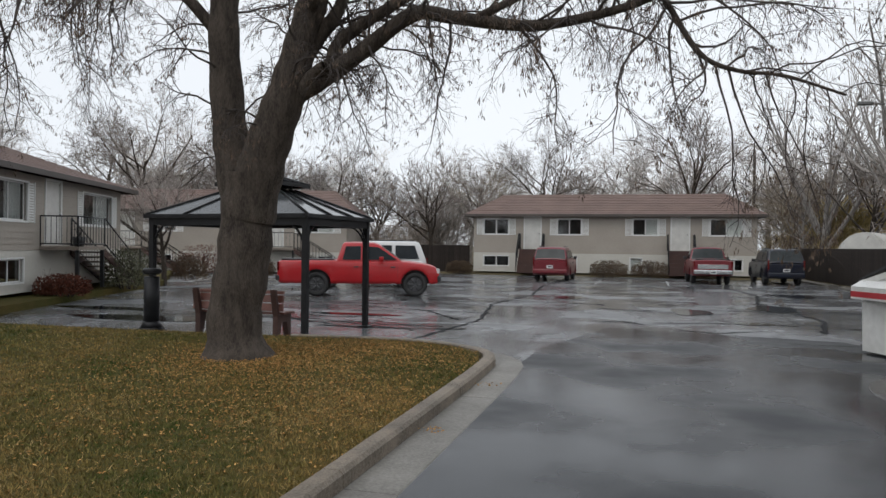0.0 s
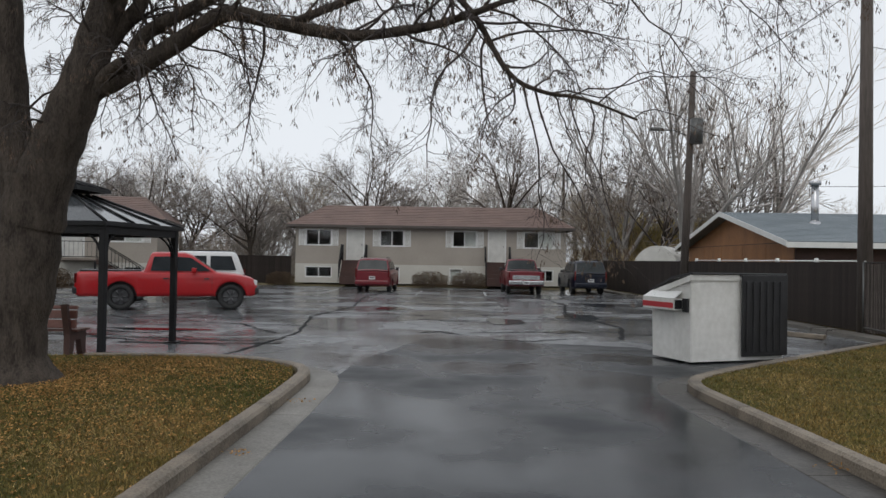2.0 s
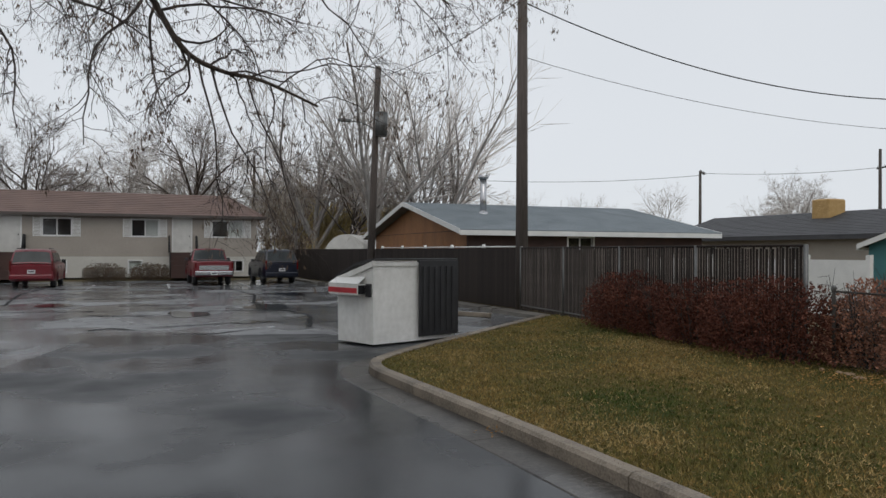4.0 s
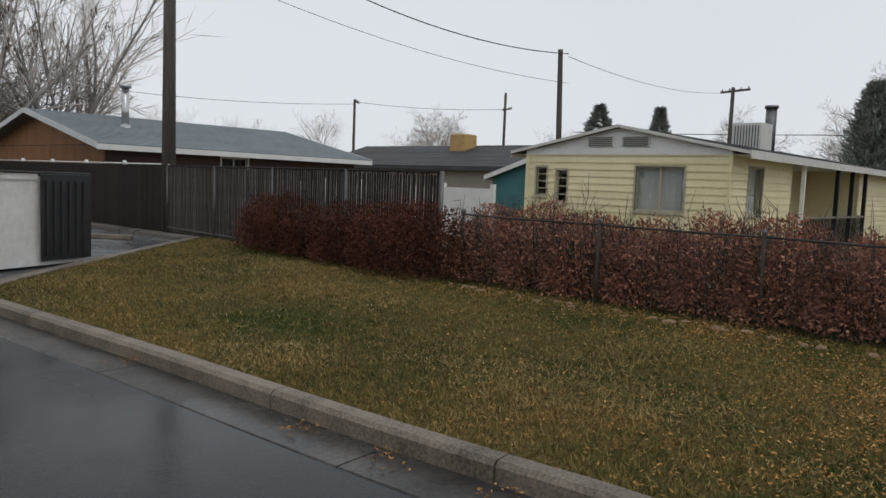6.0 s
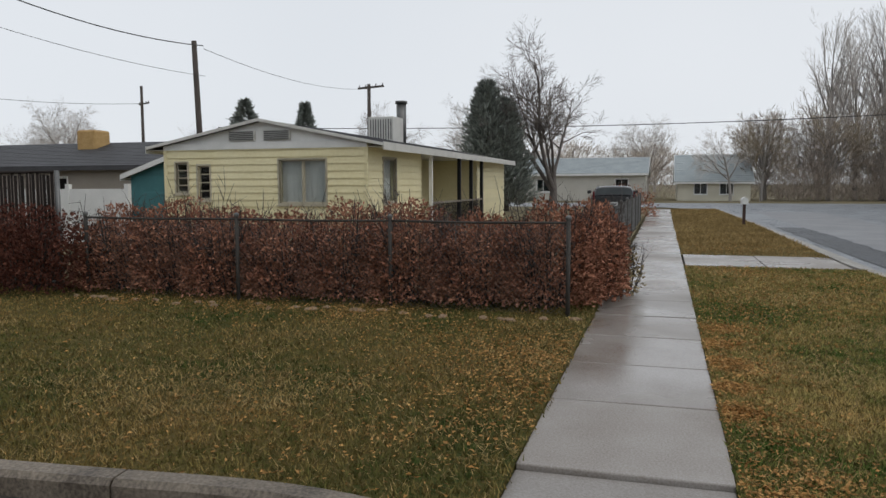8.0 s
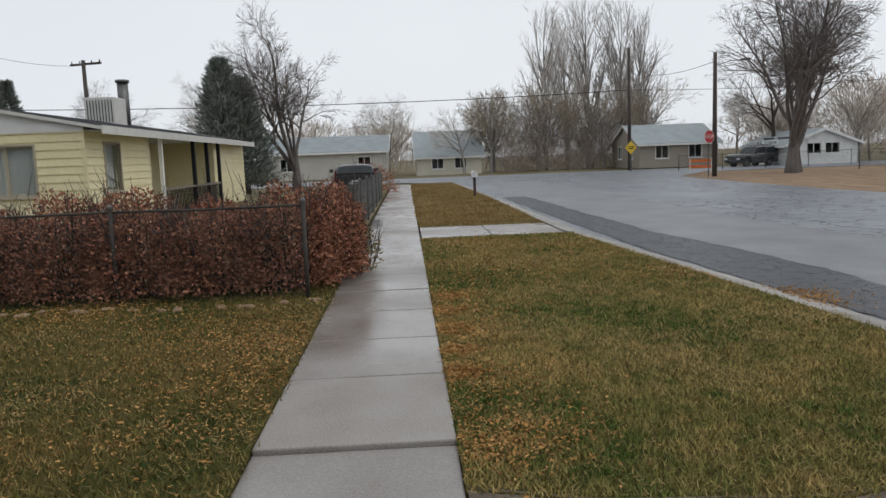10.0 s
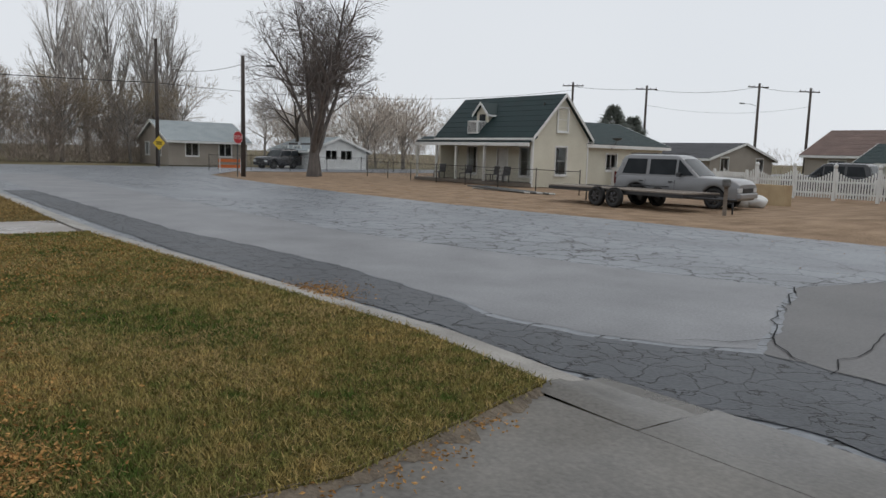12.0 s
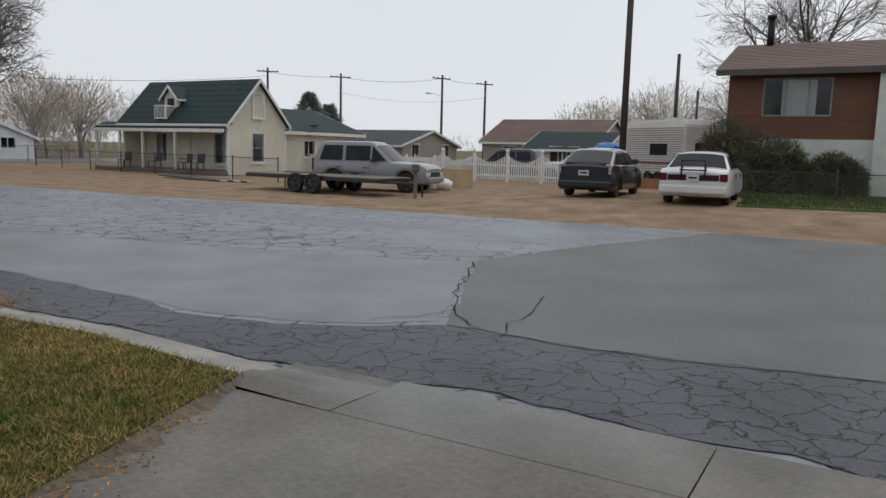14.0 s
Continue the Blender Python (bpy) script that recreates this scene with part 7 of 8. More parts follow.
for k in range(6):
    bm = bmesh.new()
    prism(bm, [(1.5 * math.cos(math.pi * i / 12), 0.9 + 1.75 * math.sin(math.pi * i / 12)) for i in range(13)] + [(-1.5, 0.0), (1.5, 0.0)], k * 0.95, k * 0.95 + 0.9, pose(0.9, 0, 0, 0, 0, -60))
    soft = part("bale", bm, M_WHITE if k else M_TRIM, bales)


# ---- vehicles ----
M_AUTOGLASS = mat("dark_auto_glass", (0.012, 0.015, 0.017), (0.03, 0.034, 0.038), 2, 0.06, 0.0, vary=0.0, spec=0.12)
M_SKYGLASS = mat("sloped_auto_glass", (0.018, 0.022, 0.023), (0.04, 0.046, 0.047), 2, 0.06, 0.0, vary=0.0, spec=0.28)
M_PINKLAMP = mat("clear_and_red_lamp_lens", (0.3, 0.14, 0.13), (0.6, 0.5, 0.5), 14, 0.15, 0.0)
M_CARRED = paint("red_car_paint", (0.4, 0.006, 0.01), 0.32, 0.25)
M_CARDARKRED = paint("maroon_car_paint", (0.15, 0.006, 0.014), 0.3, 0.4)
M_CARBLUE = paint("dark_blue_car_paint", (0.003, 0.006, 0.017), 0.3, 0.4)
M_CARSILVER = paint("silver_car_paint", (0.22, 0.22, 0.224), 0.3)
M_CARGREY = paint("dark_grey_car_paint", (0.011, 0.013, 0.018))
M_CARWHITE = paint("white_car_paint", (0.66, 0.66, 0.65), 0.3)
M_CARBLACK = paint("black_car_paint", (0.012, 0.012, 0.014))


def wheel(parent, x, y, r, w=0.21, steel=None):
    s = 1 if y > 0 else -1
    bm = bmesh.new()
    n = 24
    prof = [(r * 0.62, -w / 2), (r * 0.93, -w / 2), (r, -w * 0.3), (r, w * 0.3), (r * 0.93, w / 2), (r * 0.62, w / 2)]
    rings = [[bm.verts.new((x + q * math.cos(2 * math.pi * k / n), y + o, r + q * math.sin(2 * math.pi * k / n))) for q, o in prof] for k in range(n)]
    for k in range(n):
        a, b = rings[k], rings[(k + 1) % n]
        for i in range(len(prof)):
            j = (i + 1) % len(prof)
            bm.faces.new((a[i], a[j], b[j], b[i]))
    bmesh.ops.recalc_face_normals(bm, faces=bm.faces)
    wh = soft_part("wheel", bm, M_RUBBER, parent, "black tyre")
    rim = bmesh.new()
    yo = y + s * (w / 2 - 0.03)
    rod(rim, (x, yo - s * 0.05, r), (x, yo - s * 0.03, r), r * 0.58, n=20)
    for k in range(6):
        a = 2 * math.pi * k / 6
        rod(rim, (x + 0.05 * math.cos(a), yo + s * 0.012, r + 0.05 * math.sin(a)), (x + r * 0.56 * math.cos(a), yo + s * 0.006, r + r * 0.56 * math.sin(a)), 0.028, n=5)
    rod(rim, (x, yo, r), (x, yo + s * 0.03, r), 0.06, n=12)
    part("rim", rim, steel or M_RIM, wh, "metal wheel rim")
    return wh


def vehicle(m, label, group, paint_m, top, cabin, width, wheels, r, glass_side, name="car", z0=0.26, tuck=0.80, category="car", lamps_z=(0.72, 0.95), rear_lamp=(0.12, 0.35), tall_lamp=False, bars=(), bumper=None, plate_z=0.75, roof_rack=False):
    """A road vehicle, forward along +x. top: outline of the lower body from rear to front; cabin: outline of the glasshouse
    from rear foot over the roof to front foot; glass_side: side windows as four corners."""
    car = thing(name, m, label, category, group)
    R, W = r + 0.07, width / 2
    xr, xf = top[0][0], top[-1][0]
    crest = [p for p in top if p[1] > 0.7] if max(p[1] for p in top) > 0.75 else list(top)
    crest = [(xr, crest[0][1])] + [p for p in crest if xr < p[0] < xf] + [(xf, crest[-1][1])]

    def ride(line, x):
        for (xa, za), (xb, zb_) in zip(line, line[1:]):
            if xa <= x <= xb:
                return za + (zb_ - za) * (x - xa) / max(xb - xa, 1e-6)
        return line[0][1] if x < line[0][0] else line[-1][1]

    def eased(line, x, span):
        return sum(ride(line, x + span * k / 4) for k in range(-4, 5)) / 9

    stations = {xr + (xf - xr) * k / 60 for k in range(61)} | {xr + 0.02, xr + 0.05, xf - 0.02, xf - 0.05}
    for wx in wheels:
        stations |= {min(xf, max(xr, wx + R * math.cos(math.pi * k / 14))) for k in range(15)} | {wx - R - 0.015, wx + R + 0.015}
    bm = bmesh.new()
    rings = []
    for x in sorted(stations):
        end = max(0.0, (abs(x - (xr + xf) / 2) - (xf - xr) / 2 + 0.55) / 0.55)
        w = W * (1 - 0.1 * end ** 3)
        lift = 0.05 * max(0.0, end - 0.8) / 0.2
        zs = eased(crest, x, 0.1) - lift
        za, flare = z0 + lift * 2, 0.0
        for wx in wheels:
            dx = abs(x - wx)
            if dx < R:
                za = max(za, r + math.sqrt(R * R - dx * dx))
            flare = max(flare, 0.022 * max(0.0, 1 - max(0.0, dx - R) / 0.12))
        za = min(za, zs - 0.14)
        hgt = zs - za
        half = [(0.0, z0 + lift * 2), (W - 0.345, z0 + lift * 2), (W - 0.34, za), (w * 0.965 + flare, za), (w * 0.99 + flare * 0.8, za + 0.14 * hgt), (w, za + 0.5 * hgt), (w * 0.99, zs - 0.34 * hgt),
                (w * 0.972, zs - min(0.06, 0.2 * hgt)), (w * 0.945, zs - min(0.022, 0.08 * hgt)), (w * 0.89, zs), (w * 0.5, zs + 0.028), (0.0, zs + 0.036)]
        ring = [bm.verts.new((x, y, z)) for y, z in half] + [bm.verts.new((x, -y, z)) for y, z in half[-2:0:-1]]
        rings.append(ring)
    for a, b in zip(rings, rings[1:]):
        for k in range(len(a)):
            f = bm.faces.new((a[k], a[(k + 1) % len(a)], b[(k + 1) % len(a)], b[k]))
            f.smooth = True
    bm.faces.new(rings[0])
    bm.faces.new(rings[-1][::-1])
    bmesh.ops.recalc_face_normals(bm, faces=bm.faces)
    body = part("body", bm, paint_m, car)
    zb, zt = min(p[1] for p in cabin), max(p[1] for p in cabin)

    def yy(z, out=0.0):
        return (W * 0.935) * (1 - (1 - tuck) * (z - zb) / (zt - zb)) + out

    def dome(x, fy, out=0.0):
        z = eased(cabin, x, 0.04)
        return Vector((x, yy(z) * fy, z + 0.035 * (1 - fy * fy) - 0.05 * max(0.0, abs(fy) - 0.86) / 0.14 + out))

    bm = bmesh.new()
    rings = []
    for k in range(45):
        x = cabin[0][0] + (cabin[-1][0] - cabin[0][0]) * k / 44
        z = max(zb, eased(cabin, x, 0.04))
        lower = [Vector((x, yy(zb + (z - zb) * u) + 0.012 * math.sin(3.14 * u), zb - 0.05 + (z - zb) * u)) for u in (0, 0.3, 0.6, 0.88)]
        upper = [dome(x, fy) for fy in (0.97, 0.9, 0.6, 0.0)]
        half = lower + upper
        rings.append([bm.verts.new(v) for v in half] + [bm.verts.new((v.x, -v.y, v.z)) for v in half[-2::-1]])
    for a, b in zip(rings, rings[1:]):
        for k in range(len(a) - 1):
            f = bm.faces.new((a[k], a[k + 1], b[k + 1], b[k]))
            f.smooth = True
    bmesh.ops.recalc_face_normals(bm, faces=bm.faces)
    part("cabin", bm, paint_m, car)
    for s in (-1, 1):
        for q in glass_side:
            bm = bmesh.new()
            a = [bm.verts.new((x, s * yy(z, 0.012), z)) for x, z in q]
            b = [bm.verts.new((x, s * yy(z, 0.022), z)) for x, z in q]
            bm.faces.new(b)
            for i in range(len(q)):
                j = (i + 1) % len(q)
                bm.faces.new((a[i], a[j], b[j], b[i]))
            bmesh.ops.recalc_face_normals(bm, faces=bm.faces)
            part("side_window", bm, M_AUTOGLASS, car)
        mx = glass_side[-1][2][0] + 0.12
        part("mirror", boxes((mx - 0.1, min(s * W, s * (W + 0.17)), zb + 0.06, mx + 0.05, max(s * W, s * (W + 0.17)), zb + 0.2), bevel=0.025), M_PLASTIC if paint_m is not M_CARRED else paint_m, car)
        for q in glass_side[:2]:
            xm = max(p[0] for p in q) + 0.02
            part("door_seam", boxes((xm, min(s * (W * 0.955), s * (W + 0.001)), z0 + 0.2, xm + 0.009, max(s * (W * 0.955), s * (W + 0.001)), zb - 0.08)), M_PLASTIC, car)
            part("door_handle", boxes((xm - 0.24, min(s * (W * 0.94), s * (W + 0.02)), zb - 0.17, xm - 0.08, max(s * (W * 0.94), s * (W + 0.02)), zb - 0.13)), M_PLASTIC, car)
    for (ax, az), (bx, bz), nm in ((cabin[0], cabin[1], "rear_window"), (cabin[-1], cabin[-2], "windscreen")):
        bm = bmesh.new()
        grid = [[dome(ax + (bx - ax) * u, fy, 0.012) for fy in (-0.9, -0.6, -0.25, 0.25, 0.6, 0.9)] for u in (0.1, 0.3, 0.5, 0.7, 0.9)]
        vs = [[bm.verts.new(p) for p in row] for row in grid]
        for a, b in zip(vs, vs[1:]):
            for k in range(5):
                f = bm.faces.new((a[k], a[k + 1], b[k + 1], b[k]))
                f.smooth = True
        part(nm, bm, M_SKYGLASS, car)
    for wx in wheels:
        for s in (-1, 1):
            wheel(car, wx, s * (W - 0.17), r)
        part("wheel_well", boxes((wx - R, -W + 0.22, z0 + 0.02, wx + R, W - 0.22, r + R - 0.01)), M_PLASTIC, car)
    bmat = bumper or paint_m
    for x0, x1, nm in ((xr - 0.07, xr + 0.1, "rear_bumper"), (xf - 0.1, xf + 0.07, "front_bumper")):
        part(nm, boxes((x0, -W * 0.93, z0 + 0.08, x1, W * 0.93, z0 + 0.3), bevel=0.05), bmat, car)
    for s in (-1, 1):
        lo, hi = rear_lamp
        y0, y1 = sorted((s * W * 0.93, s * W * (0.72 if not tall_lamp else 0.84)))
        part("tail_lamp", boxes((xr - 0.015, y0, z0 + 0.3 + lo, xr + 0.06, y1, z0 + 0.3 + hi), bevel=0.01), M_REDLAMP, car, "red tail lamp")
        y0, y1 = sorted((s * W * 0.92, s * W * 0.58))
        part("headlamp", boxes((xf - 0.12, y0, lamps_z[0] - 0.08, xf + 0.012, y1, lamps_z[0] + 0.08), bevel=0.02), M_CLEARLAMP, car, "clear headlamp")
    part("grille", boxes((xf - 0.02, -W * 0.52, lamps_z[0] - 0.1, xf + 0.018, W * 0.52, lamps_z[0] + 0.08), bevel=0.01), M_PLASTIC, car)
    pl = part("number_plate", boxes((xr - 0.085, -0.16, plate_z - 0.08, xr - 0.071, 0.16, plate_z + 0.08)), M_PLATE, car)
    part("plate_bar", boxes((xr - 0.089, -0.11, plate_z - 0.025, xr - 0.0855, 0.11, plate_z + 0.025)), M_CARBLUE, pl)
    if roof_rack:
        for s in (-1, 1):
            part("roof_rail", rods(((cabin[1][0] + 0.25, s * yy(zt) * 0.88, zt + 0.05), (cabin[-2][0] - 0.3, s * yy(zt) * 0.88, zt + 0.05), 0.02), n=6), M_PLASTIC, car)
    return car


def suv(m, label, group, p, L=4.9, W=1.95, H=1.85, r=0.38, **kw):
    h = L / 2
    top = [(-h, 0.6), (-h, 1.06), (-h + 0.15, 1.12), (h - 1.4, 1.14), (h - 0.4, 1.1), (h - 0.1, 1.02), (h, 0.92), (h, 0.6)]
    cab = [(-h + 0.03, 1.08), (-h + 0.3, H - 0.06), (-h + 0.5, H), (h * 0.0, H), (h * 0.0 + 0.2, H - 0.08), (h - 1.42, 1.09)]
    z1, z2 = 1.19, H - 0.15
    gl = [[(-h + 0.34, z1), (-h * 0.46, z1), (-h * 0.46, z2), (-h + 0.52, z2)], [(-h * 0.4, z1), (h * 0.02, z1), (h * 0.02, z2), (-h * 0.4, z2)], [(h * 0.06, z1), (h - 1.7, z1), (h * 0.0 + 0.16, z2), (h * 0.06, z2)]]
    return vehicle(m, label, group, p, top, cab, W, [-h + 0.98, h - 0.9], r, gl, "suv", roof_rack=True, tall_lamp=True, rear_lamp=(0.15, 0.62), z0=0.32, tuck=0.84, **kw)


def pickup(m, label, group, p, L=5.4, W=1.85, H=1.75, r=0.4, rear=1.9, bumper=None, quad=True, tail=None):
    h = L / 2
    c0 = -h + rear
    top = [(-h, 0.55), (-h, 1.2), (c0, 1.22), (c0 + 0.1, 1.2), (h - 1.3, 1.2), (h - 0.55, 1.12), (h - 0.12, 1.02), (h, 0.92), (h, 0.55)]
    c1 = h - 1.2
    cab = [(c0 - 0.02, 1.16), (c0 + 0.2, H - 0.02), (c0 + 0.5, H), (c1 - 1.05, H - 0.01), (c1 - 0.85, H - 0.07), (c1, 1.16)]
    cab = [cab[0], cab[1], cab[2], cab[3], cab[5]] if not quad else cab
    mid = (c0 + c1 - 0.6) / 2
    if quad:
        gl = [[(c0 + 0.2, 1.25), (mid - 0.04, 1.25), (mid - 0.04, H - 0.12), (c0 + 0.3, H - 0.13)], [(mid + 0.1, 1.25), (c1 - 0.25, 1.25), (c1 - 0.88, H - 0.15), (mid + 0.1, H - 0.12)]]
    else:
        gl = [[(c0 + 0.2, 1.25), (c1 - 0.25, 1.25), (c1 - 0.95, H - 0.14), (c0 + 0.3, H - 0.13)]]
    ob = vehicle(m, label, group, p, top, cab, W, [-h + 1.3, h - 0.83], r, gl, "pickup", z0=0.44, tall_lamp=True, rear_lamp=(0.12, 0.42), bumper=bumper, plate_z=0.62, lamps_z=(0.88, 1.0), tuck=0.82)
    # the bed is closed; a dark plate on top imitates its shaded hollow
    part("bed_liner", boxes((-h + 0.12, -W / 2 + 0.18, 1.2, c0 - 0.08, W / 2 - 0.18, 1.262)), M_PLASTIC, ob)
    if tail:
        part("tailgate_panel", boxes((-h - 0.012, -W * 0.36, 0.78, -h + 0.02, W * 0.36, 1.0), bevel=0.005), tail, ob, "silver tailgate band")
    return ob


pickup(pose(-10.12, 24.25, 0, 0, 0, 21), "bright red four-door pickup parked on wet asphalt", "parked vehicles", M_CARRED, 5.46, 1.86, 1.83, 0.42, 1.97, M_PLASTIC)
suv(pose(-11.8, 29.4, 0, 0, 0, 201), "white sport utility vehicle parked behind the pickup", "parked vehicles", M_CARWHITE, 4.9, 1.95, 1.9)
suv(pose(-5.2, 40.4, 0, 0, 0, 90), "red minivan parked facing the building", "parked vehicles", M_CARDARKRED, 4.7, 1.9, 1.74, 0.34)
pickup(pose(2.6, 40.7, 0, 0, 0, 92), "maroon and silver pickup parked facing the building", "parked vehicles", M_CARDARKRED, 5.2, 1.95, 1.82, 0.39, 2.3, M_CHROME, False, M_CHROME)
suv(pose(6.0, 41.6, 0, 0, 0, 94), "dark blue sport utility vehicle parked by the fence", "parked vehicles", M_CARBLUE, 4.6, 1.85, 1.78)
suv(pose(17.3, -25.2, -0.03, 0, 0, 191), "silver sport utility vehicle parked on the gravel", "parked vehicles", M_CARSILVER, 4.95, 1.98, 1.92, 0.39)
h = 2.2
prius = vehicle(pose(7.6, -24.1, VERGE(7.6, -24.1), 0, 0, -87), "dark grey hatchback parked beside the driveway", "parked vehicles", M_CARGREY,
                [(-h, 0.55), (-h, 0.95), (-h + 0.15, 1.02), (h - 1.1, 0.98), (h - 0.25, 0.8), (h, 0.62), (h, 0.5)], [(-h + 0.1, 0.98), (-h + 1.0, 1.42), (-0.2, 1.49), (0.3, 1.45), (h - 0.95, 0.97)], 1.74, [-1.35, 1.35], 0.31,
                [[(-h + 0.75, 1.05), (-0.45, 1.05), (-0.45, 1.38), (-h + 1.15, 1.33)], [(-0.4, 1.05), (0.85, 1.03), (0.3, 1.36), (-0.4, 1.38)]], "hatchback", z0=0.22, tall_lamp=True, rear_lamp=(0.2, 0.48))
for lamp in prius.children:
    if lamp.name.startswith("tail_lamp"):
        lamp.data.materials[0] = M_PINKLAMP
part("rear_spoiler", boxes((-h + 0.08, -0.62, 1.0, -h + 0.2, 0.62, 1.03)), M_CARGREY, prius)
h = 2.5
buick = vehicle(pose(4.3, -23.4, VERGE(4.3, -23.4), 0, 0, -86), "white sedan with a black rear rack parked on the gravel", "parked vehicles", M_CARWHITE,
                [(-h, 0.5), (-h, 0.9), (-h + 0.25, 0.98), (h - 1.4, 0.96), (h - 0.25, 0.78), (h, 0.62), (h, 0.5)], [(-h + 0.75, 0.95), (-h + 1.35, 1.4), (-h + 2.4, 1.44), (h - 1.3, 0.94)], 1.88, [-1.45, 1.4], 0.33,
                [[(-h + 1.1, 1.0), (-h + 1.9, 1.0), (-h + 1.9, 1.34), (-h + 1.45, 1.33)], [(-h + 1.95, 1.0), (h - 1.6, 1.0), (h - 2.25, 1.36), (-h + 1.95, 1.36)]], "sedan", z0=0.24, rear_lamp=(0.12, 0.32), tuck=0.74)
part("lamp_band", boxes((-h - 0.012, -0.66, 0.67, -h + 0.02, 0.66, 0.83), bevel=0.01), mat("dark_red_lamp_lens", (0.03, 0.006, 0.006), (0.05, 0.01, 0.01), 8, 0.2, 0.0), buick, "dark red lamp band")
rack = part("bike_rack", rods(((-h - 0.06, -0.35, 0.95), (-h - 0.06, 0.35, 0.95), 0.02), n=6), M_BLACK, buick, "black folded bike rack")
part("rack_bar", rods(((-h - 0.1, -0.3, 1.2), (-h - 0.1, 0.3, 1.2), 0.02), n=6), M_BLACK, rack)
for s in (-1, 1):
    part("rack_bar", rods(((-h - 0.02, s * 0.3, 0.75), (-h - 0.1, s * 0.3, 1.2), 0.02), n=6), M_BLACK, rack)
    part("rack_bar", rods(((-h - 0.1, s * 0.3, 1.2), (-h + 0.2, s * 0.3, 0.99), 0.015), n=6), M_BLACK, rack)
suv(pose(19.6, -42.2, -0.05, 0, 0, 4), "dark vehicle parked behind the white fence", "parked vehicles", M_CARBLACK, 4.8, 1.9, 1.85)
suv(pose(14.8, -42.6, -0.05, 0, 0, 2), "white van parked behind the white fence", "parked vehicles", M_CARWHITE, 4.9, 1.95, 1.95)
suv(pose(33.0, 2.2, 0.08, 0, 0, 5), "dark car parked in the neighbouring yard", "parked vehicles", M_CARBLACK, 4.6, 1.8, 1.45, 0.32)
suv(pose(63.5, -30, -0.05, 0, 0, 110), "grey off-road vehicle parked by the corner house", "parked vehicles", M_CARGREY, 4.4, 1.8, 1.8)
tarp = thing("blue_tarp", pose(13.2, -42.6, 1.9), "crumpled blue tarp on the van roof", "tarp")
bm = bmesh.new()
bmesh.ops.create_icosphere(bm, subdivisions=3, radius=1.0)
for v in bm.verts:
    v.co = Vector((v.co.x * 0.9, v.co.y * 0.7, max(-0.02, v.co.z * 0.42))) * (1 + 0.2 * noise.noise(v.co * 3))
part("sheet", bm, mat("blue_plastic_sheet", (0.03, 0.13, 0.4), (0.05, 0.2, 0.55), 3, 0.4, 0.5, fine=8, depth=0.04), tarp)

camper = thing("travel_trailer", pose(8.35, -36.9, 0.3, 0, 0, -38) @ Matrix.Diagonal((0.88, 1, 0.95, 1)), "white ribbed aluminium travel trailer", "trailer")
bm = bmesh.new()
prism(bm, [(-2.5, 0.5), (2.3, 0.5), (2.55, 0.9), (2.55, 2.85), (2.3, 3.17), (-2.2, 3.17), (-2.5, 2.85)], -1.1, 1.1)
bmesh.ops.recalc_face_normals(bm, faces=bm.faces)
bmesh.ops.bevel(bm, geom=[e for e in bm.edges if e.calc_face_angle(0) > 0.2], offset=0.06, segments=2, affect="EDGES")
cb = part("body", bm, M_WHITE, camper)
# ribs coloured grey on the white body in place of their shading
for k in range(20):
    for s in (-1, 1):
        part("rib", boxes((-2.4, min(s * 1.101, s * 1.115), 0.62 + k * 0.11, 2.3, max(s * 1.101, s * 1.115), 0.68 + k * 0.11)), M_TRIM_RIBSHADE, cb)
part("window", boxes((-1.2, 1.116, 1.45, 0.2, 1.13, 2.0)), M_AUTOGLASS, camper)
part("stripe", boxes((-2.42, 1.116, 1.02, 2.3, 1.124, 1.12)), M_BENCH, camper)
part("end_window", boxes((-2.53, -0.5, 1.5, -2.505, 0.5, 2.05)), M_AUTOGLASS, camper)
part("roof_vent", boxes((-0.3, -0.3, 3.17, 0.3, 0.3, 3.3)), M_WHITE, camper)
for x in (-0.5, 0.35):
    for s in (-1, 1):
        wheel(camper, x, s * 1.0, 0.34)

flat_bed = thing("flatbed_trailer", pose(17.5, -22.5, -0.03, 0, 0, 177), "rusty flatbed trailer with weathered plank deck", "trailer")
for k in range(9):
    part("plank", boxes((-3.5, -1.0 + k * 0.225, 0.62, 2.9, -0.8 + k * 0.225, 0.66)), M_OLDWOOD, flat_bed)
part("frame", boxes((-3.5, -1.03, 0.5, 2.9, -0.95, 0.615), (-3.5, 0.95, 0.5, 2.9, 1.03, 0.615), (2.8, -0.94, 0.5, 2.9, 0.94, 0.615), (-3.5, -0.94, 0.5, -3.4, 0.94, 0.615)), M_PLASTIC, flat_bed)
part("drawbar", rods(((2.8, -0.8, 0.52), (4.2, 0, 0.5), 0.04), ((2.8, 0.8, 0.52), (4.2, 0, 0.5), 0.04), n=6), M_PLASTIC, flat_bed)
part("jack_leg", rods(((-3.3, 0.9, 0.03), (-3.3, 0.9, 0.5), 0.03), ((4.1, 0, 0.03), (4.1, 0, 0.5), 0.03), n=6), M_PLASTIC, flat_bed)
for x in (-0.75, 0.1):
    for s in (-1, 1):
        wheel(flat_bed, x, s * 1.16, 0.36)
    part("fender", boxes((x - 0.42, -1.28, 0.74, x + 0.42, -1.04, 0.77), (x - 0.42, 1.04, 0.74, x + 0.42, 1.28, 0.77)), M_PLASTIC, flat_bed)

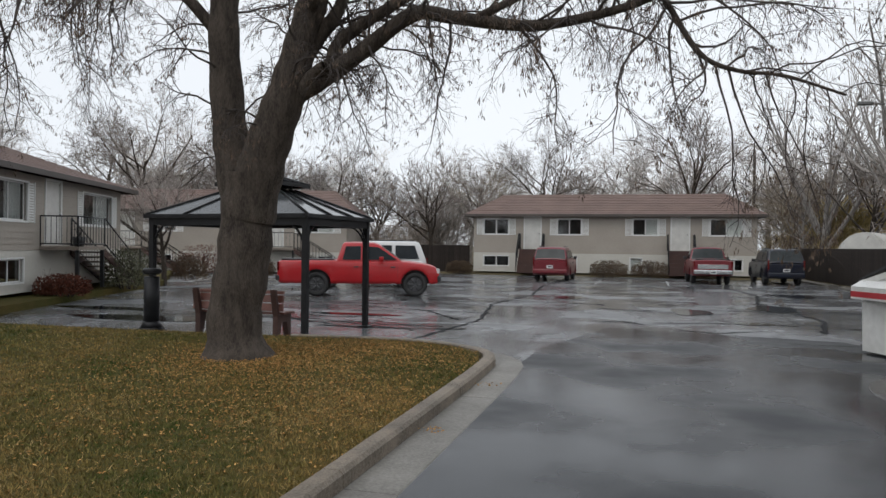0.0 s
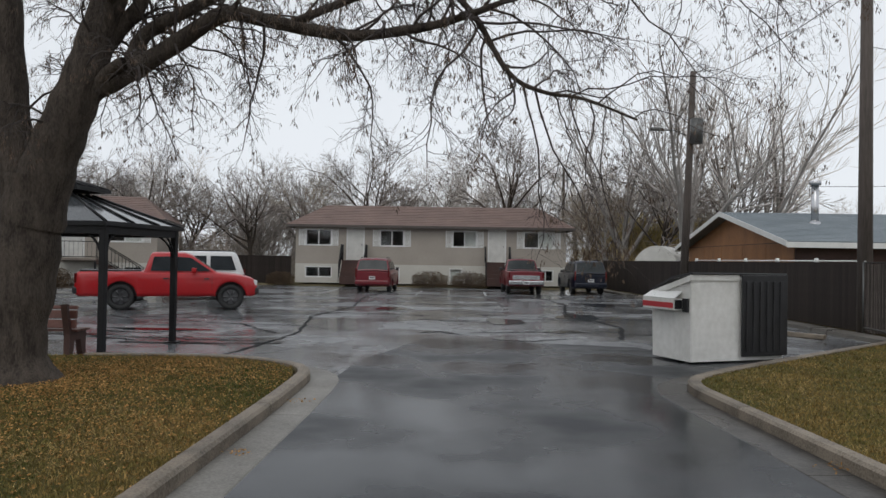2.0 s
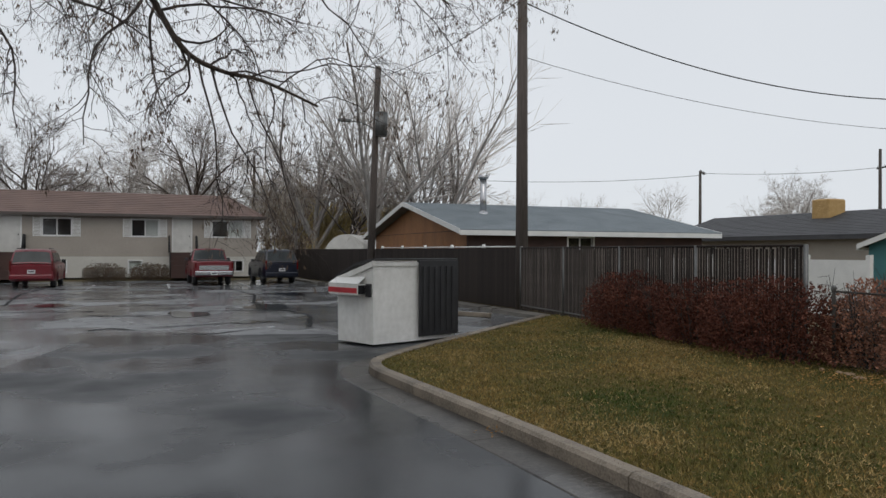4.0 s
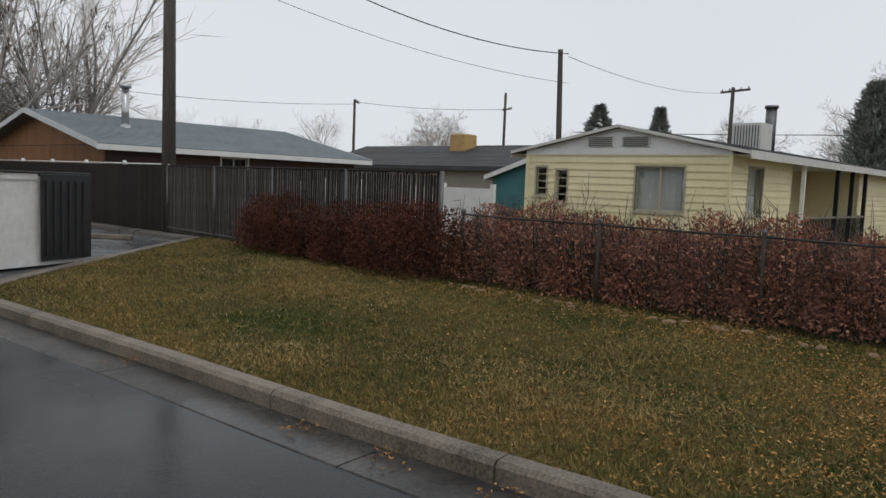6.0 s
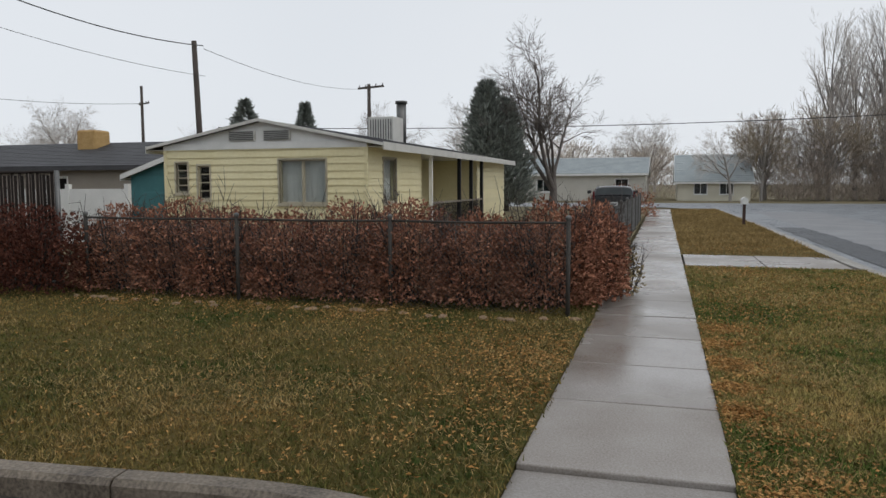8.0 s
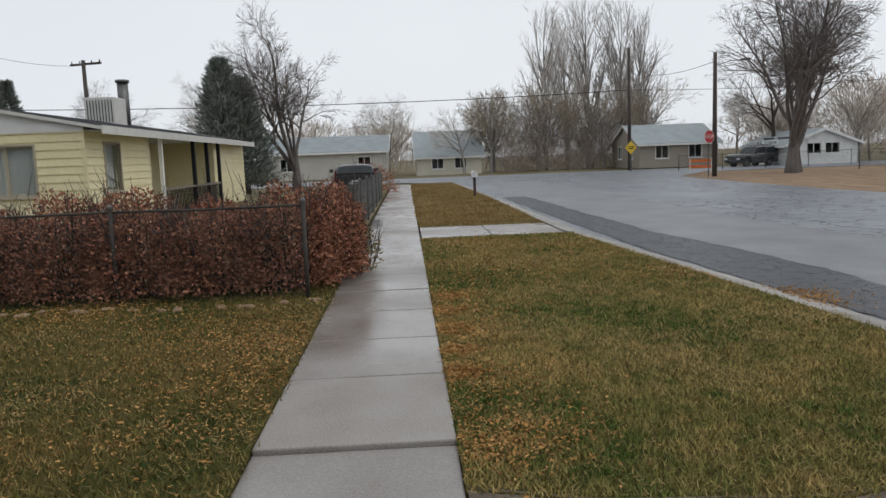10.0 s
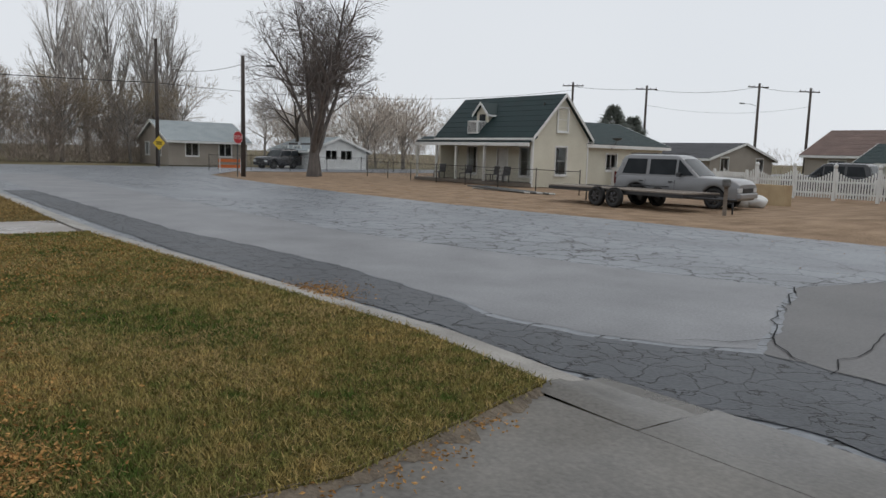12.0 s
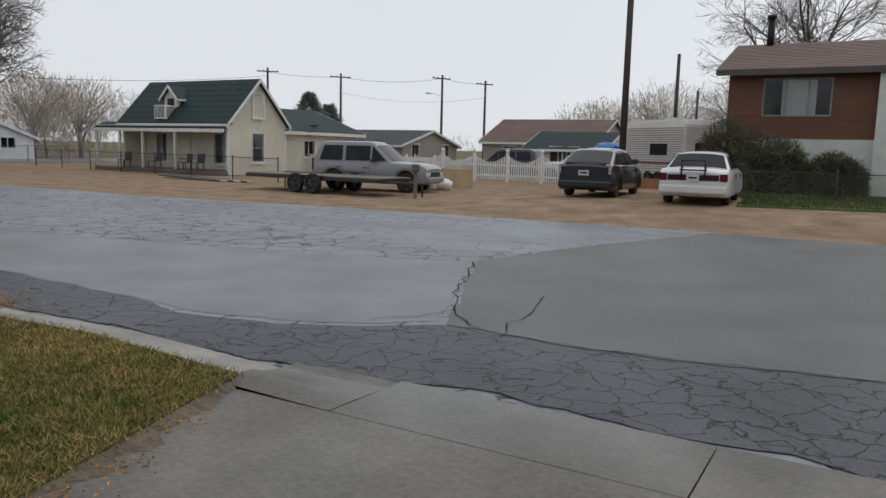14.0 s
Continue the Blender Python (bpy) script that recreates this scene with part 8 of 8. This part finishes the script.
# ---- grass blades and fallen leaves ----
def inside(pts, x, y):
    c = False
    for (xa, ya), (xb, yb) in zip(pts, pts[1:] + pts[:1]):
        if (ya > y) != (yb > y) and x < (xb - xa) * (y - ya) / (yb - ya) + xa:
            c = not c
    return c


def turf(name, outline, bounds, count, z, label, seed, falloff=None, material=None, lying=False):
    """Grass blades over an outline, thinner with distance; lying: flat dead stalks in patches."""
    g = random.Random(seed)
    v, f = [], []
    x0, y0, x1, y1 = bounds
    made = 0
    while made < count:
        x, y = g.uniform(x0, x1), g.uniform(y0, y1)
        d = math.hypot(x, y)
        if g.random() > min(1, (falloff / max(d, 0.1)) ** 1.5):
            continue
        made += 1
        if not inside(outline, x + g.gauss(0, 0.03), y + g.gauss(0, 0.03)):
            continue
        k = 0.5 + 0.5 * noise.noise(Vector((x * 0.9, y * 0.9, seed)))
        if lying and g.random() > 0.15 + 1.5 * max(0, noise.noise(Vector((x * 0.7, y * 0.7, seed + 5))) + 0.35 * noise.noise(Vector((x * 2.5, y * 2.5, seed)))):
            continue
        h = g.uniform(0.016, 0.045) * (0.6 + 0.7 * k)
        a = g.uniform(0, 6.283)
        w = 0.0045 * (0.8 + d * 0.09)
        if d > 20:
            h *= 2.2
        lx, ly = g.uniform(-1, 1) * h * 0.9, g.uniform(-1, 1) * h * 0.9
        if lying:
            b = g.uniform(0, 6.283)
            ln = g.uniform(0.03, 0.075)
            w *= 0.6
            lx, ly, h = ln * math.cos(b), ln * math.sin(b), g.uniform(0.02, 0.05)
            a = b + 1.57
        i = len(v)
        zz = z + (0.012 if lying else -0.004)
        v += [(x - w * math.cos(a), y - w * math.sin(a), zz), (x + w * math.cos(a), y + w * math.sin(a), zz), (x + lx, y + ly, z + h)]
        f.append((i, i + 1, i + 2))
    ob = mesh_part(name, v, f, material or M_BLADE)
    return tagged(ob, label, "grass", kind="stuff")


turf("grass", RIGHT_LAWN, (2.6, 0.8, 10.2, 17), 150000, 0.11, "short mixed olive and straw winter grass", 1, 5, M_BROWNBLADE)
turf("grass", STRIP, (3.1, -4.2, 14.9, -0.3), 130000, 0.09, "short mixed green and straw grass in the street strip", 2, 5)
turf("grass", LEFT_LAWN, (-14, 3, -2.5, 12.2), 130000, 0.11, "short mixed olive and straw winter grass", 3, 7, M_BROWNBLADE)


M_STRAW = mat("dead_straw_blade", (0.18, 0.12, 0.045), (0.4, 0.29, 0.13), 0.8, 0.85, 0.0, fine=9, island=0.45, spec=0.12)
turf("dead_grass", RIGHT_LAWN, (2.6, 0.8, 10.2, 17), 85000, 0.11, "straw-coloured dead stalks matted in the lawn", 11, 5, M_STRAW, True)
turf("dead_grass", STRIP, (3.1, -4.2, 14.9, -0.3), 90000, 0.09, "straw-coloured dead stalks matted in the street strip", 12, 6, M_STRAW, True)
turf("dead_grass", LEFT_LAWN, (-14, 3, -2.5, 12.2), 40000, 0.11, "straw-coloured dead stalks matted in the lawn", 13, 7, M_STRAW, True)

FAR_STRIP = [(17.15, -0.304), (29.5, -0.304), (47, -0.4), (47, -2.9), (29.3, -3.2), (17.15, -3.25)]
turf("dead_grass", FAR_STRIP, (17, -3.3, 47, -0.3), 60000, 0.09, "brown dead grass in the far street strip", 14, 60, M_STRAW)


def litter(name, spots, z, count, label, seed, outline=None):
    """Fallen leaves: small curled blades, thicker round some spots."""
    g = random.Random(seed)
    w = Wood()
    for _ in range(count):
        x, y, s = g.choice(spots)
        p = Vector((g.gauss(x, s), g.gauss(y, s), z + g.uniform(0.004, 0.03)))
        if outline and not inside(outline, p.x, p.y):
            continue
        d = Vector((g.uniform(-1, 1), g.uniform(-1, 1), g.uniform(-0.15, 0.3))).normalized()
        w.leaf(p, d, g.uniform(0.018, 0.045), g.uniform(0.009, 0.02), g)
    ob = mesh_part(name, w.v, w.f, M_LEAF)
    return tagged(ob, label, "fallen leaves", kind="stuff")


M_GREENBLADE = mat("green_grass_blade", (0.035, 0.065, 0.018), (0.15, 0.155, 0.07), 0.9, 0.8, 0.0, fine=9, island=0.35, spec=0.1)
far_turf = turf("grass", [(-20, -23.4), (-0.4, -22.5), (3.05, -21.4), (3.3, -25), (4.2, -28.2), (4.6, -30), (-20, -30)], (-9, -30, 4.6, -21.3), 30000, 0.38, "green grass in front of the brown house", 4, 40)
far_turf.data.materials[0] = M_GREENBLADE
litter("fallen_leaves", [(-6.1, 8.6, 1.2), (-4.5, 8, 1.0), (-4.8, 5.5, 1.5), (-3.4, 7, 1.0), (-3.2, 10.2, 0.7), (-4.5, 11, 0.6), (-5.9, 10.2, 0.7), (-5.2, 10.6, 0.8)], 0.12, 11000, "tan and orange leaves scattered on the lawn", 5, LEFT_LAWN)
litter("fallen_leaves", [(7.3, 1.5, 0.6), (7.0, 1.2, 0.5), (6.2, 1.3, 0.6), (6, 1.2, 0.6), (5, 3, 1.3), (7, 4, 1.5), (4, 2, 0.8), (8.6, 3.5, 0.5), (8.7, 6, 0.6), (8.5, 9, 0.8), (6.5, 1.15, 0.35), (5.5, 1.1, 0.3), (4.6, 1.2, 0.4), (7.6, 2.4, 0.5), (8.2, 3.6, 0.4), (8.3, 5, 0.35), (8.2, 7, 0.35)], 0.12, 6500, "tan leaves scattered on the lawn by the hedge", 6, RIGHT_LAWN)
litter("fallen_leaves", [(5.2, -0.5, 0.3), (4.2, -0.7, 0.3), (6.6, -0.5, 0.3), (8, -0.6, 0.5), (9.5, -0.8, 0.6), (11, -1.0, 0.7), (11.5, -2.2, 0.9), (13, -1.6, 0.9), (13.8, -2.4, 0.8), (12.4, -3.2, 0.6), (9.4, -3.4, 0.5), (13.5, -0.8, 0.7), (10.4, -1.6, 0.8), (5.4, -0.42, 0.1), (6.0, -0.42, 0.1), (6.8, -0.45, 0.14), (7.6, -0.45, 0.14), (8.4, -0.5, 0.16), (4.0, -0.5, 0.2), (9.5, -2.8, 0.8), (14, -1.4, 0.5)], 0.1, 12500, "orange-tan leaves scattered on the street strip", 7, STRIP)
litter("fallen_leaves", [(3.42 - 0.1, -0.6, 0.09), (3.2, -1.0, 0.1), (3.12, -1.4, 0.1), (3.08, -1.8, 0.1), (3.1, -2.2, 0.1), (3.2, -2.6, 0.12), (3.35, -3.1, 0.1)], 0.062, 380, "pale tan leaves blown along the edge of the apron", 17)
litter("fallen_leaves", [(7.85, -4.3, 0.22), (8.2, -4.36, 0.25), (7.5, -4.36, 0.2), (8.0, -4.42, 0.2)], 0.012, 1000, "heap of brown leaves in the street gutter", 18)
litter("fallen_leaves", [(-5.6, 9.3, 0.7), (-5.2, 9.0, 0.6), (-6.2, 9.4, 0.6)], 0.12, 3200, "orange-brown leaves round the foot of the tree", 19, LEFT_LAWN)
litter("fallen_leaves", [(18.5, -1.2, 0.8), (20, -2.2, 1.0), (22, -1, 0.9), (24, -2, 1.2), (28, -1.8, 1.8)], 0.1, 3500, "orange-tan leaves on the far street strip", 20, FAR_STRIP)
litter("gutter_leaves", [(2.98, 4.2, 0.09), (3.08, 2.6, 0.08), (2.85, 6.6, 0.1), (3.03, 3.4, 0.09), (-2.3, 6.6, 0.08), (-2.3, 9, 0.1)], 0.014, 170, "wet leaves gathered in the gutter", 8)
litter("verge_leaves", [(18, -20, 4), (8, -20, 3), (28, -20, 4), (5, -22, 3), (0, -20, 4)], -0.02, 5000, "leaf litter on the gravel verge", 9)


# ---- small things ----
def porch_chair(m, label):
    ch_ = thing("porch_chair", m, label, "chair", "porch chairs")
    part("seat", boxes((-0.25, -0.25, 0.4, 0.25, 0.25, 0.44), bevel=0.01), M_PLASTIC, ch_)
    part("backrest", boxes((-0.25, -0.27, 0.46, 0.25, -0.23, 0.95), m=pose(0, 0, 0, 8), bevel=0.01), M_PLASTIC, ch_)
    for x in (-0.23, 0.23):
        for y in (-0.23, 0.23):
            part("leg", boxes((x - 0.02, y - 0.02, 0, x + 0.02, y + 0.02, 0.398)), M_PLASTIC, ch_)
        part("armrest", boxes((x - 0.03, -0.22, 0.62, x + 0.03, 0.25, 0.65)), M_PLASTIC, ch_)
    return ch_


first = porch_chair(pose(31.6, -28.8, 0.2, 0, 0, 10), "dark porch chair in front of the cottage wall")
for x, t in ((32.6, -8), (35.0, 5), (37.6, 12)):
    copy_thing(first, pose(x, -28.8, 0.2, 0, 0, t))
dish = thing("satellite_dish", pose(29.9, -36.5, 3.2), "small grey satellite dish on the wing", "satellite dish")
bm = bmesh.new()
bmesh.ops.create_uvsphere(bm, u_segments=16, v_segments=10, radius=0.4)
bmesh.ops.delete(bm, geom=[v for v in bm.verts if v.co.z > -0.22], context="VERTS")
part("bowl", bm, M_GALV, dish)
part("mount", rods(((0, 0, -0.4), (0.4, 0, -0.9), 0.03), n=6), M_GALV, dish)
barrier = thing("road_barricade", pose(50.5, -20.3, -0.02, 0, 0, 70), "orange plastic barricade beside the corner", "barricade")
M_ORANGE = mat("orange_plastic", (0.55, 0.12, 0.03), (0.7, 0.2, 0.05), 3, 0.5, 0.1)
for z in (0.35, 0.75):
    part("board", boxes((-0.8, -0.02, z, 0.8, 0.02, z + 0.22)), M_ORANGE, barrier)
for x in (-0.7, 0.7):
    part("leg", boxes((x - 0.03, -0.3, 0, x + 0.03, -0.25, 1.0), (x - 0.03, 0.25, 0, x + 0.03, 0.3, 1.0), (x - 0.03, -0.25, 0.95, x + 0.03, 0.25, 1.0)), M_WHITE, barrier)
pipes = thing("pipe_pile", pose(26.5, -25.2, -0.03, 0, 0, -4), "loose pile of pale pipes on the verge", "pipes")
for k in range(6):
    part("pipe", rods(((-2.6 + 0.3 * k, 0.12 * k, 0.05), (2.4 + 0.2 * k, 0.12 * k - 0.1 + 0.05 * (k % 3), 0.05 + 0.1 * (k % 2)), 0.045), n=7), M_GALV if k % 2 else M_TRIM, pipes)
lumber = thing("lumber_pile", pose(7.0, -30.6, 0.34, 0, 0, 20), "pile of tan boards under a tarp by the trailer", "lumber")
for k in range(7):
    part("board", boxes((-1.3, -0.5 + 0.14 * k, 0.0, 1.3, -0.38 + 0.14 * k, 0.25 + 0.06 * (k % 3))), M_PLY, lumber)
bin2 = thing("wheeled_bin", pose(8.9, -31.6, 0.34, 0, 0, 10), "dark wheeled waste bin", "waste bin")
bm = bmesh.new()
prism(bm, [(-0.24, 0.12), (0.24, 0.12), (0.3, 0.98), (-0.3, 0.98)], -0.3, 0.3)
part("body", bm, M_CARBLACK, bin2)
part("lid", boxes((-0.33, -0.34, 0.981, 0.33, 0.34, 1.04), bevel=0.015), M_PLASTIC, bin2)
for s in (-1, 1):
    part("wheel", rods(((-0.2, s * 0.24, 0.12), (-0.2, s * 0.3, 0.12), 0.12), n=12), M_RUBBER, bin2)
# planter and pots on the landing of the apartment building
pot = thing("flower_pot", pose(-17.2, 18.9, 1.6, 0, 0, 20), "dark planter with dry stems on the landing", "planter")
part("pot", rods(((0, 0, 0), (0, 0, 0.3), 0.14, 0.2), n=12), M_PLASTIC, pot)
part("stem", rods(*[((0, 0, 0.28), (0.15 * math.cos(k * 1.3), 0.15 * math.sin(k * 1.3), 0.6), 0.008) for k in range(7)], n=4), M_TWIG, pot)
# rocks edging the lawn under the hedge
g = random.Random(77)
for k in range(26):
    st = thing("edging_stone", pose(8.4 + g.uniform(-0.16, 0.16), 1.05 + k * 0.27 + g.uniform(-0.13, 0.13), 0.1, 0, 0, g.uniform(0, 360)), "grey-brown edging stone along the hedge", "stone", "edging stones")
    bm = bmesh.new()
    bmesh.ops.create_icosphere(bm, subdivisions=2, radius=1.0)
    sx, sy, sz = g.uniform(0.03, 0.09), g.uniform(0.03, 0.06), g.uniform(0.018, 0.035)
    for v in bm.verts:
        n_ = 1 + 0.25 * noise.noise(v.co * 1.6 + Vector((k, k, 0)))
        v.co = Vector((v.co.x * sx * n_, v.co.y * sy * n_, max(-0.01, v.co.z * sz * n_ + 0.02)))
    part("rock", bm, M_DIRT, st)
